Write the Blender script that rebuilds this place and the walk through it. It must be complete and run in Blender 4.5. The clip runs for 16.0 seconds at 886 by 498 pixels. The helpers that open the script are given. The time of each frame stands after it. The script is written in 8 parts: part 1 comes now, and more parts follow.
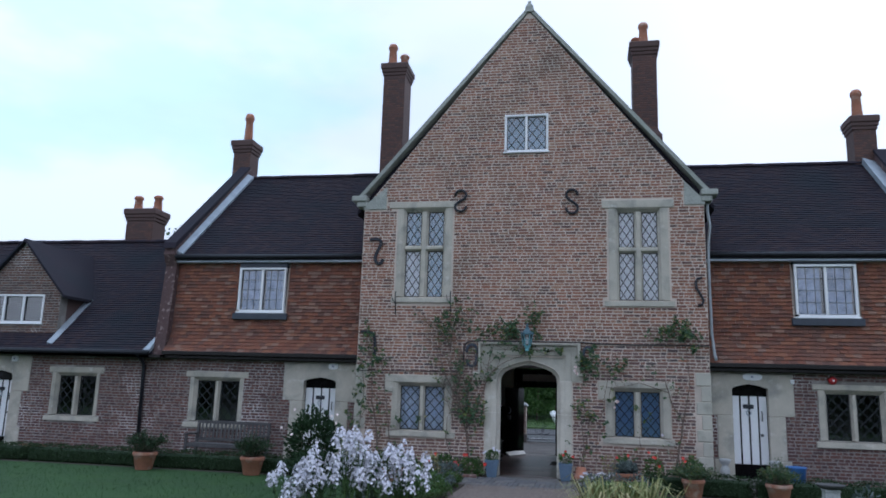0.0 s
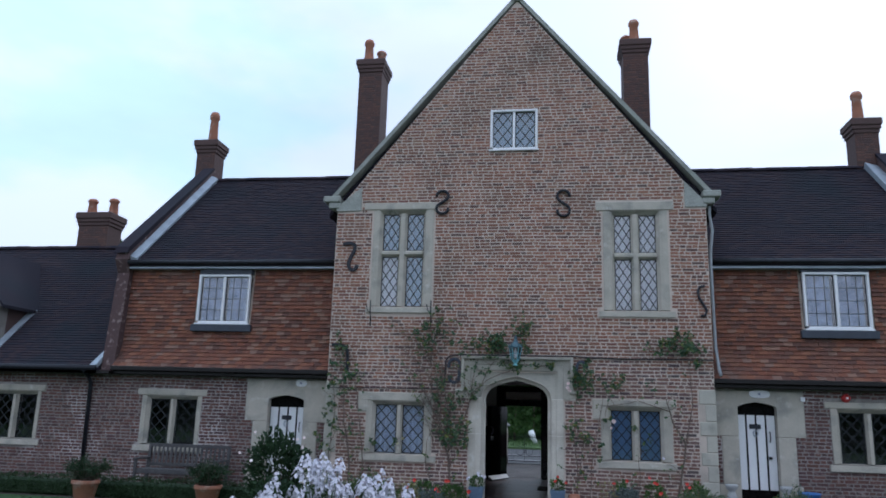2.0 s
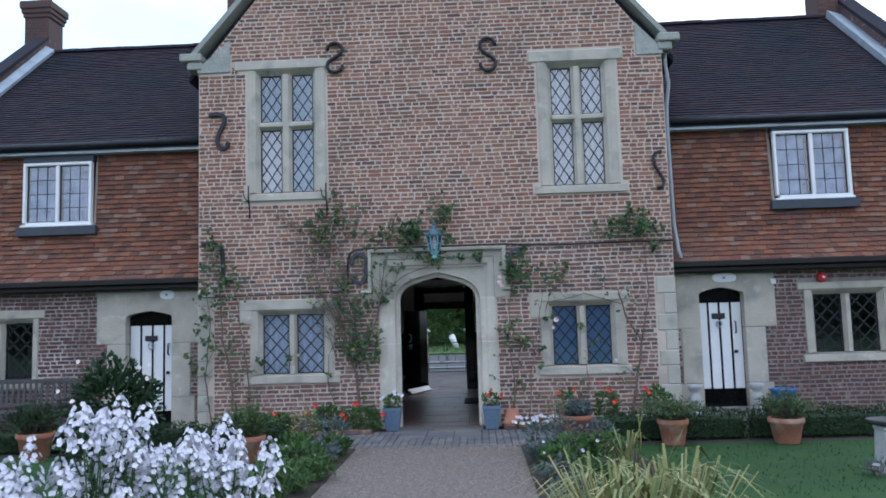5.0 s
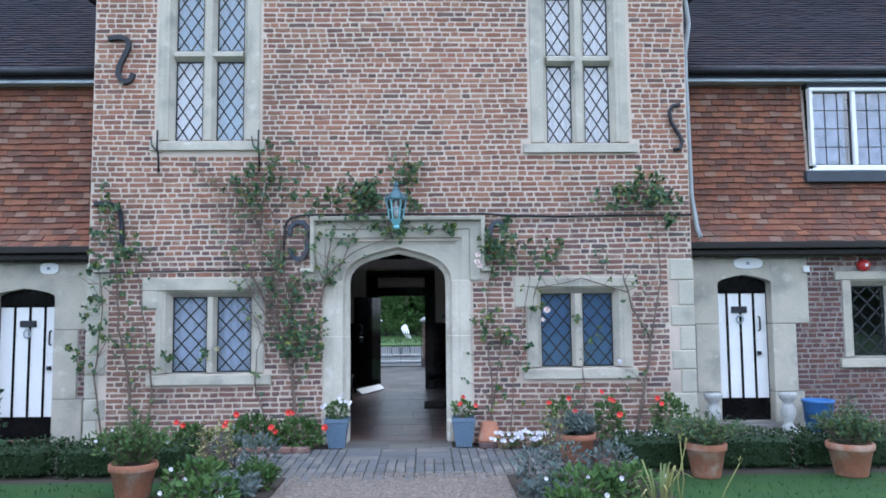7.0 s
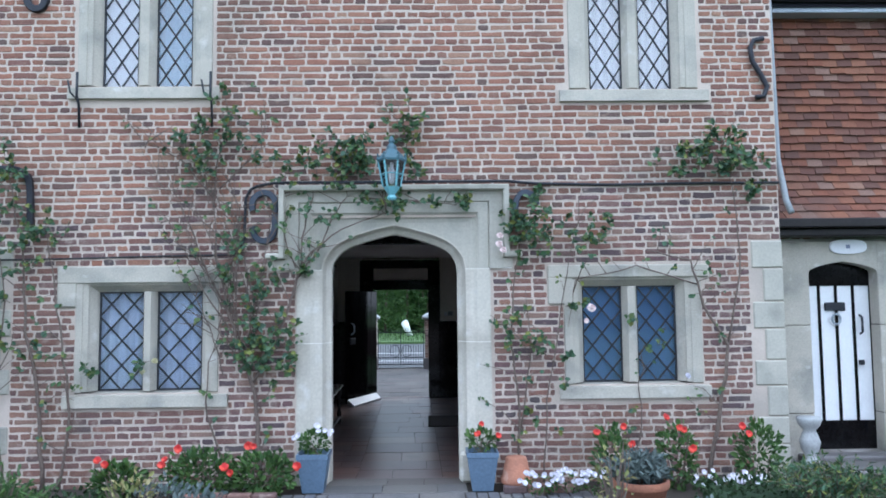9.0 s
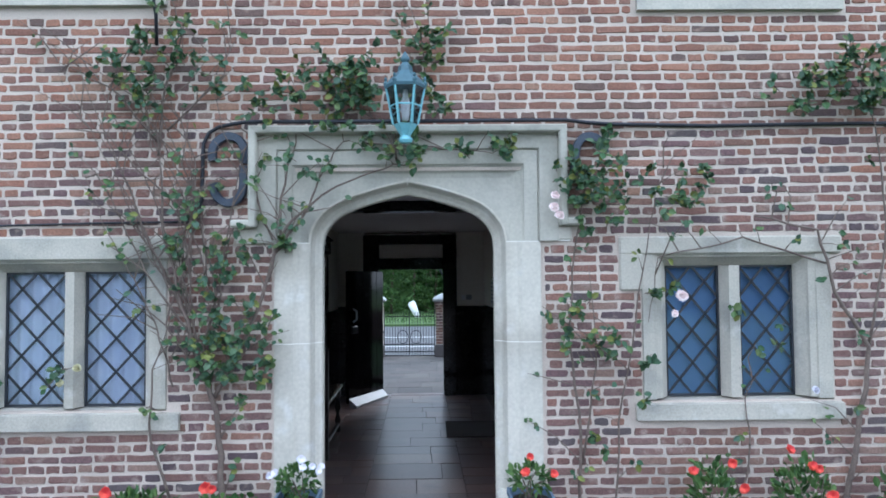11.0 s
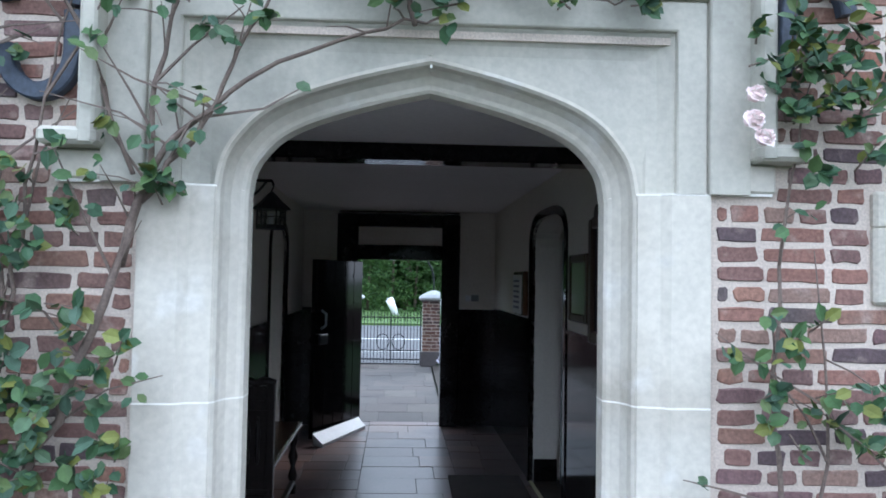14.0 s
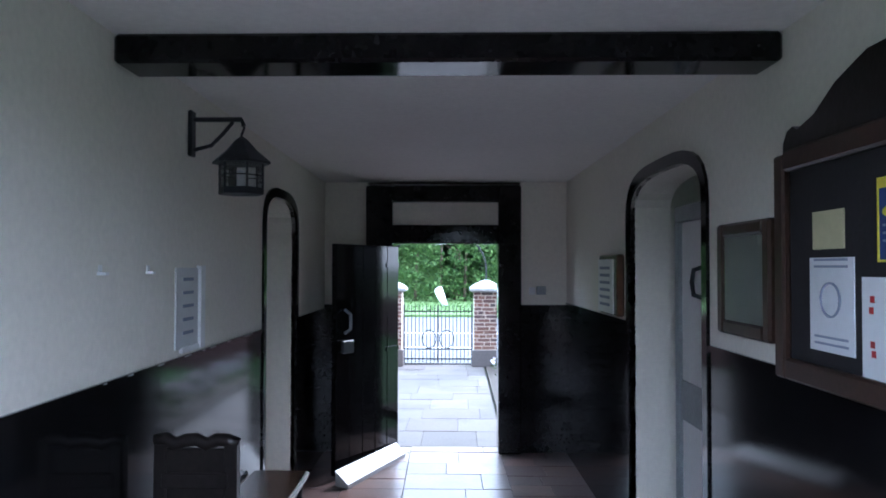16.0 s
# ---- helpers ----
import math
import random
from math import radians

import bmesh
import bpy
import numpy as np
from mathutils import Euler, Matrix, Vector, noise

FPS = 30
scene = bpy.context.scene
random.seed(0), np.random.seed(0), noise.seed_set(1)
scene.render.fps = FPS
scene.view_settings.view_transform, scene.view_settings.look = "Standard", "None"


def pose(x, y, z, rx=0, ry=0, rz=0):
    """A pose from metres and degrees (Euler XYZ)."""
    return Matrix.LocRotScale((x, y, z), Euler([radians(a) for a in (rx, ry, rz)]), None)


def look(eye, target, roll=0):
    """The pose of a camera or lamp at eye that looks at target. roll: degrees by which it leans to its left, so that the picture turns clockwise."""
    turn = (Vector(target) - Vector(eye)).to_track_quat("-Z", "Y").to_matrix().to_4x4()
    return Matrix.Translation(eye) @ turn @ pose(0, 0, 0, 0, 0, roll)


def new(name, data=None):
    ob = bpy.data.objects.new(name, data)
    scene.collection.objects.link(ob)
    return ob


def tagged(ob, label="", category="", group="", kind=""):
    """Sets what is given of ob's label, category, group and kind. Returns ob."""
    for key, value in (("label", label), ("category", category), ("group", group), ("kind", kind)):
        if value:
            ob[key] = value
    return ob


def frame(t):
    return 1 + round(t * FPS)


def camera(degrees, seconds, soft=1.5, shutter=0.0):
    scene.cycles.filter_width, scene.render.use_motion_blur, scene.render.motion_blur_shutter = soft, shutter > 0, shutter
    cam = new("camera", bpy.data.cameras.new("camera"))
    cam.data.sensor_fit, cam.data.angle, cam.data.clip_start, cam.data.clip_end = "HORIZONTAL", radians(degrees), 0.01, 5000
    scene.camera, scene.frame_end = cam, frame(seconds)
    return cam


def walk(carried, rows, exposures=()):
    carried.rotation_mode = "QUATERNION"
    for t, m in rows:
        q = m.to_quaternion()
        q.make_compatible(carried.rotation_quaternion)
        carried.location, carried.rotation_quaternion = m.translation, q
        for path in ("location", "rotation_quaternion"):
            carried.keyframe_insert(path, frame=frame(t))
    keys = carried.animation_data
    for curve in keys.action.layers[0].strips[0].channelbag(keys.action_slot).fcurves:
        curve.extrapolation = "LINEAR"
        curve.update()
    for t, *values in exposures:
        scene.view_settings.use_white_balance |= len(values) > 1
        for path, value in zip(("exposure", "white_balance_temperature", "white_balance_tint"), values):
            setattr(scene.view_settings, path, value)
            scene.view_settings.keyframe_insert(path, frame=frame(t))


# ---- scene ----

cam = camera(61.2, 16.0, soft=1.75)
PATH = [
    (0, (1.325, -16.992, 1.729), (0.946, -15.065, 2.109), 1.8),
    (0.5, (1.209, -16.659, 1.733), (0.824, -14.738, 2.13), 1.8),
    (1, (1.092, -16.319, 1.738), (0.698, -14.402, 2.149), 1.9),
    (1.5, (0.983, -15.96, 1.742), (0.613, -14.041, 2.168), 2.0),
    (2, (0.906, -15.541, 1.747), (0.597, -13.612, 2.175), 1.7),
    (2.5, (0.864, -15.073, 1.747), (0.624, -13.127, 2.142), 1.2),
    (3, (0.846, -14.572, 1.745), (0.666, -12.61, 2.088), 0.5),
    (3.5, (0.843, -14.055, 1.737), (0.703, -12.082, 2.035), -0.2),
    (4, (0.818, -13.513, 1.729), (0.695, -11.532, 1.978), -1.0),
    (4.2, (0.797, -13.287, 1.727), (0.678, -11.303, 1.953), -1.3),
    (6.3, (0.461, -10.691, 1.694), (0.456, -8.699, 1.871), -0.8),
    (6.5, (0.436, -10.433, 1.693), (0.448, -8.441, 1.868), -0.6),
    (7, (0.402, -9.771, 1.692), (0.444, -7.778, 1.855), -0.5),
    (7.5, (0.402, -9.125, 1.695), (0.45, -7.13, 1.838), -0.6),
    (8, (0.409, -8.531, 1.701), (0.448, -6.536, 1.841), -0.6),
    (8.2, (0.403, -8.307, 1.703), (0.441, -6.313, 1.851), -0.6),
    (10.3, (0.244, -6.047, 1.789), (0.287, -4.052, 1.914), -0.6),
    (10.5, (0.23, -5.849, 1.789), (0.268, -3.853, 1.902), -0.5),
    (11, (0.196, -5.387, 1.787), (0.221, -3.39, 1.878), -0.5),
    (11.5, (0.151, -4.929, 1.784), (0.165, -2.931, 1.87), -0.7),
    (12, (0.098, -4.53, 1.798), (0.077, -2.532, 1.868), -0.0),
    (12.5, (0.023, -4.055, 1.803), (0.06, -2.057, 1.896), 0.4),
    (13, (-0.02, -3.539, 1.802), (0.045, -1.543, 1.914), 0.5),
    (13.5, (-0.063, -3.028, 1.791), (0.03, -1.033, 1.9), 0.7),
    (14, (-0.051, -2.507, 1.783), (0.037, -0.51, 1.864), 1.0),
    (14.5, (-0.023, -1.99, 1.778), (0.052, 0.008, 1.83), 0.6),
    (15, (-0.021, -1.507, 1.779), (0.068, 0.491, 1.826), 0.5),
    (15.5, (-0.014, -1.04, 1.788), (-0.023, 0.958, 1.882), 0.2),
    (16, (-0.04, -0.575, 1.785), (-0.082, 1.424, 1.833), 0.1),
]
EXPOSURES = [(0, -0.64, 5350, 13), (2.5, -0.72, 5330, 13), (4.0, -0.54, 5330, 13), (6.4, 0.44, 5250, 11), (8.0, 0.58, 5220, 11), (10.5, 0.62, 5220, 10), (13.0, 0.8, 5320, 12), (14.5, 1.02, 5290, 11), (15.0, 1.05, 5270, 11), (15.5, 1.02, 5250, 11), (16.0, 2.52, 5080, 14)]
walk(cam, [(t, look(eye, target, roll)) for t, eye, target, roll in PATH], EXPOSURES)


# ---------- light ----------
world = bpy.data.worlds.new("sky")
scene.world = world
world.use_nodes = True
wn, wl = world.node_tree.nodes, world.node_tree.links
sky = wn.new("ShaderNodeTexSky")
sky.sky_type, sky.sun_disc = "NISHITA", False
SUN_UP, SUN_TURN = radians(32), radians(28)
sky.sun_elevation, sky.sun_rotation = SUN_UP, SUN_TURN
sky.air_density, sky.dust_density = 1.0, 2.5
coord = wn.new("ShaderNodeTexCoord")
cloud = wn.new("ShaderNodeTexNoise")
cloud.inputs["Scale"].default_value, cloud.inputs["Detail"].default_value = 1.5, 6
cloud.inputs["Roughness"].default_value = 0.5
stretch = wn.new("ShaderNodeMapping")
stretch.inputs["Scale"].default_value = (1.0, 1.0, 2.2)
stretch.inputs["Location"].default_value = (0.95, 0.3, 0.2)
wl.new(coord.outputs["Generated"], stretch.inputs["Vector"])
wl.new(stretch.outputs["Vector"], cloud.inputs["Vector"])
cover = wn.new("ShaderNodeValToRGB")
cover.color_ramp.elements[0].position, cover.color_ramp.elements[0].color = 0.36, (0.74, 0.74, 0.74, 1)
cover.color_ramp.elements[1].position, cover.color_ramp.elements[1].color = 0.55, (1, 1, 1, 1)
wl.new(cloud.outputs["Fac"], cover.inputs["Fac"])
veil = wn.new("ShaderNodeMix")
veil.data_type = "RGBA"
wl.new(cover.outputs["Color"], veil.inputs["Factor"])
wl.new(sky.outputs["Color"], veil.inputs["A"])
# thin bright cloud, whiter towards the sun's side of the sky
split = wn.new("ShaderNodeSeparateXYZ")
wl.new(coord.outputs["Generated"], split.inputs["Vector"])
side = wn.new("ShaderNodeMapRange")
side.interpolation_type = "SMOOTHSTEP"
side.inputs["From Min"].default_value, side.inputs["From Max"].default_value = -0.62, 0.16
# banks of white cloud break the blue side of the sky
bank = wn.new("ShaderNodeTexNoise")
bank.inputs["Scale"].default_value, bank.inputs["Detail"].default_value = 3.2, 5
wl.new(stretch.outputs["Vector"], bank.inputs["Vector"])
spread = wn.new("ShaderNodeMath")
spread.operation = "MULTIPLY_ADD"
spread.inputs[1].default_value, spread.inputs[2].default_value = 3.4, -1.62
wl.new(bank.outputs["Fac"], spread.inputs[0])
low = wn.new("ShaderNodeMath")
low.operation = "MULTIPLY_ADD"
low.inputs[1].default_value = -2.2
wl.new(split.outputs["Z"], low.inputs[0])
wl.new(spread.outputs["Value"], low.inputs[2])
drift = wn.new("ShaderNodeMath")
drift.operation = "ADD"
wl.new(split.outputs["X"], drift.inputs[0])
wl.new(low.outputs["Value"], drift.inputs[1])
shift = wn.new("ShaderNodeMath")
shift.operation = "MULTIPLY_ADD"
shift.inputs[1].default_value = -1.1
wl.new(split.outputs["Y"], shift.inputs[0])
total = wn.new("ShaderNodeMath")
total.operation = "ADD"
total.inputs[1].default_value = 1.93
wl.new(drift.outputs["Value"], total.inputs[0])
wl.new(total.outputs["Value"], shift.inputs[2])
wl.new(shift.outputs["Value"], side.inputs["Value"])
haze = wn.new("ShaderNodeMix")
haze.data_type = "RGBA"
wl.new(side.outputs["Result"], haze.inputs["Factor"])
haze.inputs["A"].default_value = (10.8, 13.5, 14.5, 1)
haze.inputs["B"].default_value = (13.6, 14.0, 14.4, 1)
wl.new(haze.outputs["Result"], veil.inputs["B"])
# an overcast sky grows brighter towards the zenith
lift = wn.new("ShaderNodeMath")
lift.operation = "MULTIPLY_ADD"
lift.inputs[1].default_value, lift.inputs[2].default_value = 0.6, 1.0
wl.new(split.outputs["Z"], lift.inputs[0])
dome = wn.new("ShaderNodeMix")
dome.data_type, dome.blend_type = "RGBA", "MULTIPLY"
dome.inputs["Factor"].default_value = 1.0
wl.new(veil.outputs["Result"], dome.inputs["A"])
wl.new(lift.outputs["Value"], dome.inputs["B"])
wl.new(dome.outputs["Result"], wn["Background"].inputs["Color"])
wn["Background"].inputs["Strength"].default_value = 0.10

sun = new("sun", bpy.data.lights.new("sun", "SUN"))
sun.data.energy, sun.data.angle, sun.data.color = 0.9, radians(10), (1.0, 0.94, 0.85)
sun_from = Vector((math.sin(SUN_TURN) * math.cos(SUN_UP), math.cos(SUN_TURN) * math.cos(SUN_UP), math.sin(SUN_UP)))
sun.matrix_basis = look(sun_from * 60, (0, 0, 0))


# ---------- materials ----------
def mk(name, c1, c2, scale=3.0, rough=0.8, fine=60.0, grain=0.25, bump=0.3, metal=0.0, island=None, obj=None, stain=None, stain_scale=0.7, stain_at=(0.5, 0.7), spec=0.5, coat=0.0, bump_dist=0.004, bloom=None, bloom_scale=9.0, bloom_at=(0.56, 0.74)):
    """Colour from two scales of noise; island or obj: colours picked per piece; stain: a colour in large patches; bloom: pale smears."""
    m = bpy.data.materials.new(name)
    m.use_nodes = True
    n, l = m.node_tree.nodes, m.node_tree.links
    b = n["Principled BSDF"]
    place = n.new("ShaderNodeNewGeometry")

    def noise_tex(s, detail=4):
        t = n.new("ShaderNodeTexNoise")
        t.inputs["Scale"].default_value, t.inputs["Detail"].default_value = s, detail
        l.new(place.outputs["Position"], t.inputs["Vector"])
        return t

    def mixer(fac, a, c, kind="MIX"):
        x = n.new("ShaderNodeMix")
        x.data_type, x.blend_type = "RGBA", kind
        for key, v in (("Factor", fac), ("A", a), ("B", c)):
            if isinstance(v, tuple):
                x.inputs[key].default_value = (*v, 1)
            elif isinstance(v, float):
                x.inputs[key].default_value = v
            else:
                l.new(v, x.inputs[key])
        return x.outputs["Result"]

    def ramp(src, lo, hi):
        r = n.new("ShaderNodeMapRange")
        r.inputs["From Min"].default_value, r.inputs["From Max"].default_value = lo, hi
        l.new(src, r.inputs["Value"])
        return r.outputs["Result"]

    col = mixer(ramp(noise_tex(scale).outputs["Fac"], 0.3, 0.7), c1, c2)
    if island or obj:
        r = n.new("ShaderNodeValToRGB")
        r.color_ramp.interpolation = "CONSTANT"
        cs = island or obj
        while len(r.color_ramp.elements) < len(cs):
            r.color_ramp.elements.new(0.5)
        for i, (e, c) in enumerate(zip(r.color_ramp.elements, cs)):
            e.position, e.color = i / len(cs), (*c, 1)
        if island:
            l.new(place.outputs["Random Per Island"], r.inputs["Fac"])
        else:
            info = n.new("ShaderNodeObjectInfo")
            l.new(info.outputs["Random"], r.inputs["Fac"])
        col = mixer(0.75, col, r.outputs["Color"])
    if stain:
        col = mixer(ramp(noise_tex(stain_scale, 6).outputs["Fac"], *stain_at), col, stain)
    if bloom:
        col = mixer(ramp(noise_tex(bloom_scale, 6).outputs["Fac"], *bloom_at), col, bloom)
    small = noise_tex(fine, 5)
    dark = n.new("ShaderNodeMapRange")
    dark.inputs["To Min"].default_value, dark.inputs["To Max"].default_value = 1 - grain, 1 + grain
    l.new(ramp(small.outputs["Fac"], 0.25, 0.75), dark.inputs["Value"])
    col = mixer(1.0, col, dark.outputs["Result"], "MULTIPLY")
    l.new(col, b.inputs["Base Color"])
    b.inputs["Roughness"].default_value, b.inputs["Metallic"].default_value = rough, metal
    b.inputs["Specular IOR Level"].default_value = spec
    b.inputs["Coat Weight"].default_value = coat
    b.inputs["Coat Roughness"].default_value = 0.12
    if bump:
        k = n.new("ShaderNodeBump")
        k.inputs["Strength"].default_value, k.inputs["Distance"].default_value = bump, bump_dist
        l.new(small.outputs["Fac"], k.inputs["Height"])
        l.new(k.outputs["Normal"], b.inputs["Normal"])
    return m


BRICKS = [(0.222, 0.110, 0.080), (0.274, 0.138, 0.101), (0.211, 0.101, 0.074), (0.321, 0.166, 0.114), (0.261, 0.120, 0.083), (0.187, 0.096, 0.079), (0.292, 0.135, 0.094), (0.229, 0.126, 0.097), (0.187, 0.092, 0.081), (0.330, 0.154, 0.106), (0.252, 0.117, 0.079), (0.283, 0.147, 0.107), (0.103, 0.080, 0.076), (0.352, 0.214, 0.149), (0.334, 0.171, 0.116), (0.090, 0.059, 0.061)]
OLD_BRICKS = [(0.172, 0.093, 0.080), (0.208, 0.116, 0.097), (0.152, 0.090, 0.083), (0.243, 0.139, 0.105), (0.187, 0.105, 0.092), (0.138, 0.087, 0.087), (0.223, 0.114, 0.089), (0.166, 0.110, 0.102), (0.138, 0.083, 0.090), (0.250, 0.127, 0.099), (0.181, 0.102, 0.087), (0.201, 0.126, 0.113), (0.080, 0.075, 0.081), (0.265, 0.177, 0.140), (0.301, 0.163, 0.117), (0.070, 0.056, 0.068)]
DARK_BRICKS = [(0.095, 0.044, 0.044), (0.116, 0.054, 0.045), (0.078, 0.041, 0.045), (0.132, 0.060, 0.053), (0.063, 0.039, 0.045), (0.109, 0.057, 0.056), (0.148, 0.070, 0.060), (0.087, 0.046, 0.053)]
brick_m = mk("old_red_brick", (0.26, 0.125, 0.07), (0.17, 0.088, 0.058), 7, 0.9, 90, 0.3, 0.6, island=BRICKS, stain=(0.135, 0.08, 0.06), stain_scale=0.9, stain_at=(0.48, 0.72), bloom=(0.38, 0.27, 0.21), bloom_at=(0.60, 0.78))
old_brick_m = mk("purple_red_old_brick", (0.19, 0.105, 0.08), (0.14, 0.085, 0.07), 7, 0.9, 90, 0.3, 0.6, island=OLD_BRICKS, stain=(0.19, 0.11, 0.08), stain_scale=0.8, stain_at=(0.5, 0.75), bloom=(0.36, 0.28, 0.24))
brick_one_m = mk("old_red_brick_piece", (0.19, 0.105, 0.08), (0.14, 0.085, 0.07), 7, 0.9, 90, 0.3, 0.6, obj=OLD_BRICKS, stain=(0.19, 0.11, 0.08), stain_scale=0.8, stain_at=(0.5, 0.75), bloom=(0.36, 0.28, 0.24))
brick_dark_m = mk("purple_brown_brick", (0.17, 0.095, 0.07), (0.13, 0.08, 0.066), 7, 0.9, 90, 0.3, 0.6, island=DARK_BRICKS, bloom=(0.28, 0.22, 0.20))
mortar_m = mk("lime_mortar", (0.60, 0.515, 0.44), (0.48, 0.41, 0.345), 2.5, 0.95, 120, 0.2, 0.5, stain=(0.33, 0.30, 0.26), stain_scale=0.9, stain_at=(0.55, 0.85))
wing_mortar_m = mk("grimy_mortar", (0.27, 0.245, 0.225), (0.19, 0.175, 0.16), 2.5, 0.95, 120, 0.2, 0.5, stain=(0.50, 0.47, 0.45), stain_scale=1.1, stain_at=(0.52, 0.68))
stack_m = mk("chimney_brick", (0.13, 0.072, 0.056), (0.10, 0.062, 0.052), 7, 0.9, 90, 0.3, 0.6, island=[(0.100, 0.056, 0.048), (0.122, 0.064, 0.050), (0.080, 0.052, 0.050), (0.140, 0.075, 0.056), (0.068, 0.048, 0.047)])
brick_dark_one_m = mk("purple_brown_brick_piece", (0.14, 0.078, 0.058), (0.105, 0.065, 0.054), 7, 0.9, 90, 0.3, 0.6, obj=DARK_BRICKS, bloom=(0.28, 0.22, 0.20))
roof_one_m = mk("dark_roof_tile_piece", (0.0288, 0.0215, 0.0296), (0.0202, 0.0174, 0.0266), 2, 0.9, 60, 0.3, 0.5, obj=[(0.0269, 0.0204, 0.0282), (0.0346, 0.0234, 0.0296), (0.0211, 0.0184, 0.0282), (0.0422, 0.0286, 0.0340), (0.0240, 0.0215, 0.0326)], spec=0.25)
head_stone_m = mk("weathered_grey_limestone", (0.50, 0.475, 0.40), (0.40, 0.385, 0.33), 2.2, 0.88, 45, 0.09, 0.2, stain=(0.24, 0.24, 0.205), stain_scale=2.0, stain_at=(0.5, 0.75))
stone_m = mk("pale_limestone", (0.50, 0.465, 0.39), (0.40, 0.375, 0.315), 2.2, 0.85, 70, 0.14, 0.3, stain=(0.25, 0.25, 0.225), stain_scale=2.4, stain_at=(0.50, 0.74), bloom=(0.56, 0.54, 0.49), bloom_scale=6.0, bloom_at=(0.60, 0.74))
door_stone_m = mk("scrubbed_limestone", (0.60, 0.56, 0.475), (0.48, 0.455, 0.39), 2.1, 0.85, 38, 0.10, 0.25, stain=(0.36, 0.325, 0.26), stain_scale=1.9, stain_at=(0.50, 0.76), bloom=(0.62, 0.60, 0.55), bloom_scale=5.0, bloom_at=(0.58, 0.72))
coping_m = mk("weathered_coping_stone", (0.36, 0.37, 0.335), (0.26, 0.275, 0.245), 3, 0.9, 50, 0.25, 0.4)
joint_m = mk("white_joint_mortar", (0.8, 0.78, 0.72), (0.7, 0.68, 0.62), 5, 0.9, 90, 0.1, 0.2)
roof_m = mk("dark_clay_roof_tile", (0.0288, 0.0215, 0.0296), (0.0202, 0.0174, 0.0266), 2, 0.9, 60, 0.3, 0.5, island=[(0.0269, 0.0204, 0.0282), (0.0346, 0.0234, 0.0296), (0.0211, 0.0184, 0.0282), (0.0422, 0.0286, 0.0340), (0.0240, 0.0215, 0.0326)], stain=(0.0173, 0.0204, 0.0296), stain_scale=0.5, spec=0.25)
TILES = [(0.120, 0.060, 0.044), (0.096, 0.053, 0.042), (0.198, 0.132, 0.102), (0.148, 0.068, 0.046), (0.160, 0.059, 0.034), (0.128, 0.049, 0.031), (0.186, 0.075, 0.042), (0.102, 0.042, 0.031), (0.211, 0.094, 0.053), (0.141, 0.053, 0.031), (0.154, 0.062, 0.038), (0.173, 0.062, 0.034), (0.224, 0.139, 0.099), (0.064, 0.036, 0.030), (0.208, 0.084, 0.044), (0.080, 0.040, 0.032)]
tile_m = mk("red_hung_tile", (0.25, 0.10, 0.06), (0.19, 0.08, 0.052), 3, 0.85, 70, 0.25, 0.4, island=TILES, stain=(0.11, 0.07, 0.058), stain_scale=1.1, stain_at=(0.55, 0.8))
tile_one_m = mk("red_hung_tile_piece", (0.25, 0.10, 0.06), (0.19, 0.08, 0.052), 3, 0.85, 70, 0.25, 0.4, obj=TILES, stain=(0.11, 0.07, 0.058), stain_scale=1.1, stain_at=(0.55, 0.8))
lead_m = mk("dull_lead", (0.40, 0.45, 0.50), (0.30, 0.34, 0.39), 4, 0.55, 40, 0.15, 0.2, metal=0.3)
black_m = mk("black_gloss_paint", (0.005, 0.005, 0.006), (0.008, 0.007, 0.007), 3, 0.09, 30, 0.3, 0.03, spec=0.22)
blackwood_m = mk("black_stained_oak", (0.010, 0.008, 0.008), (0.016, 0.013, 0.012), 5, 0.35, 40, 0.4, 0.3, spec=0.3)
tie_m = mk("blue_black_tie_paint", (0.030, 0.042, 0.066), (0.045, 0.058, 0.082), 8, 0.55, 60, 0.3, 0.3)
iron_m = mk("black_iron", (0.018, 0.020, 0.027), (0.030, 0.033, 0.042), 8, 0.5, 80, 0.3, 0.3, metal=0.4)
came_m = mk("lead_came", (0.012, 0.015, 0.022), (0.022, 0.026, 0.034), 8, 0.5, 80, 0.2, 0.1)
white_m = mk("white_gloss_paint", (0.82, 0.83, 0.84), (0.76, 0.77, 0.79), 2, 0.35, 40, 0.04, 0.08)
plaster_m = mk("cream_plaster", (0.82, 0.79, 0.72), (0.77, 0.74, 0.67), 1.2, 0.75, 35, 0.05, 0.15, spec=0.4)
ceil_m = mk("white_ceiling_plaster", (0.84, 0.83, 0.81), (0.80, 0.79, 0.77), 1.0, 0.85, 35, 0.05, 0.15)
felt_m = mk("black_brown_felt", (0.016, 0.014, 0.016), (0.012, 0.011, 0.013), 5, 0.9, 60, 0.2, 0.2)
blue_wood_m = mk("slate_blue_board", (0.045, 0.055, 0.075), (0.035, 0.042, 0.058), 5, 0.6, 40, 0.2, 0.2)
terra_m = mk("terracotta", (0.40, 0.17, 0.10), (0.30, 0.135, 0.085), 6, 0.85, 60, 0.2, 0.25, stain=(0.45, 0.33, 0.27), stain_scale=5, stain_at=(0.55, 0.75))
bluepot_m = mk("blue_grey_glazed_pot", (0.13, 0.19, 0.27), (0.10, 0.15, 0.22), 6, 0.45, 40, 0.15, 0.1)
bluebucket_m = mk("bright_blue_plastic", (0.05, 0.16, 0.42), (0.04, 0.13, 0.36), 5, 0.4, 30, 0.08, 0.05)
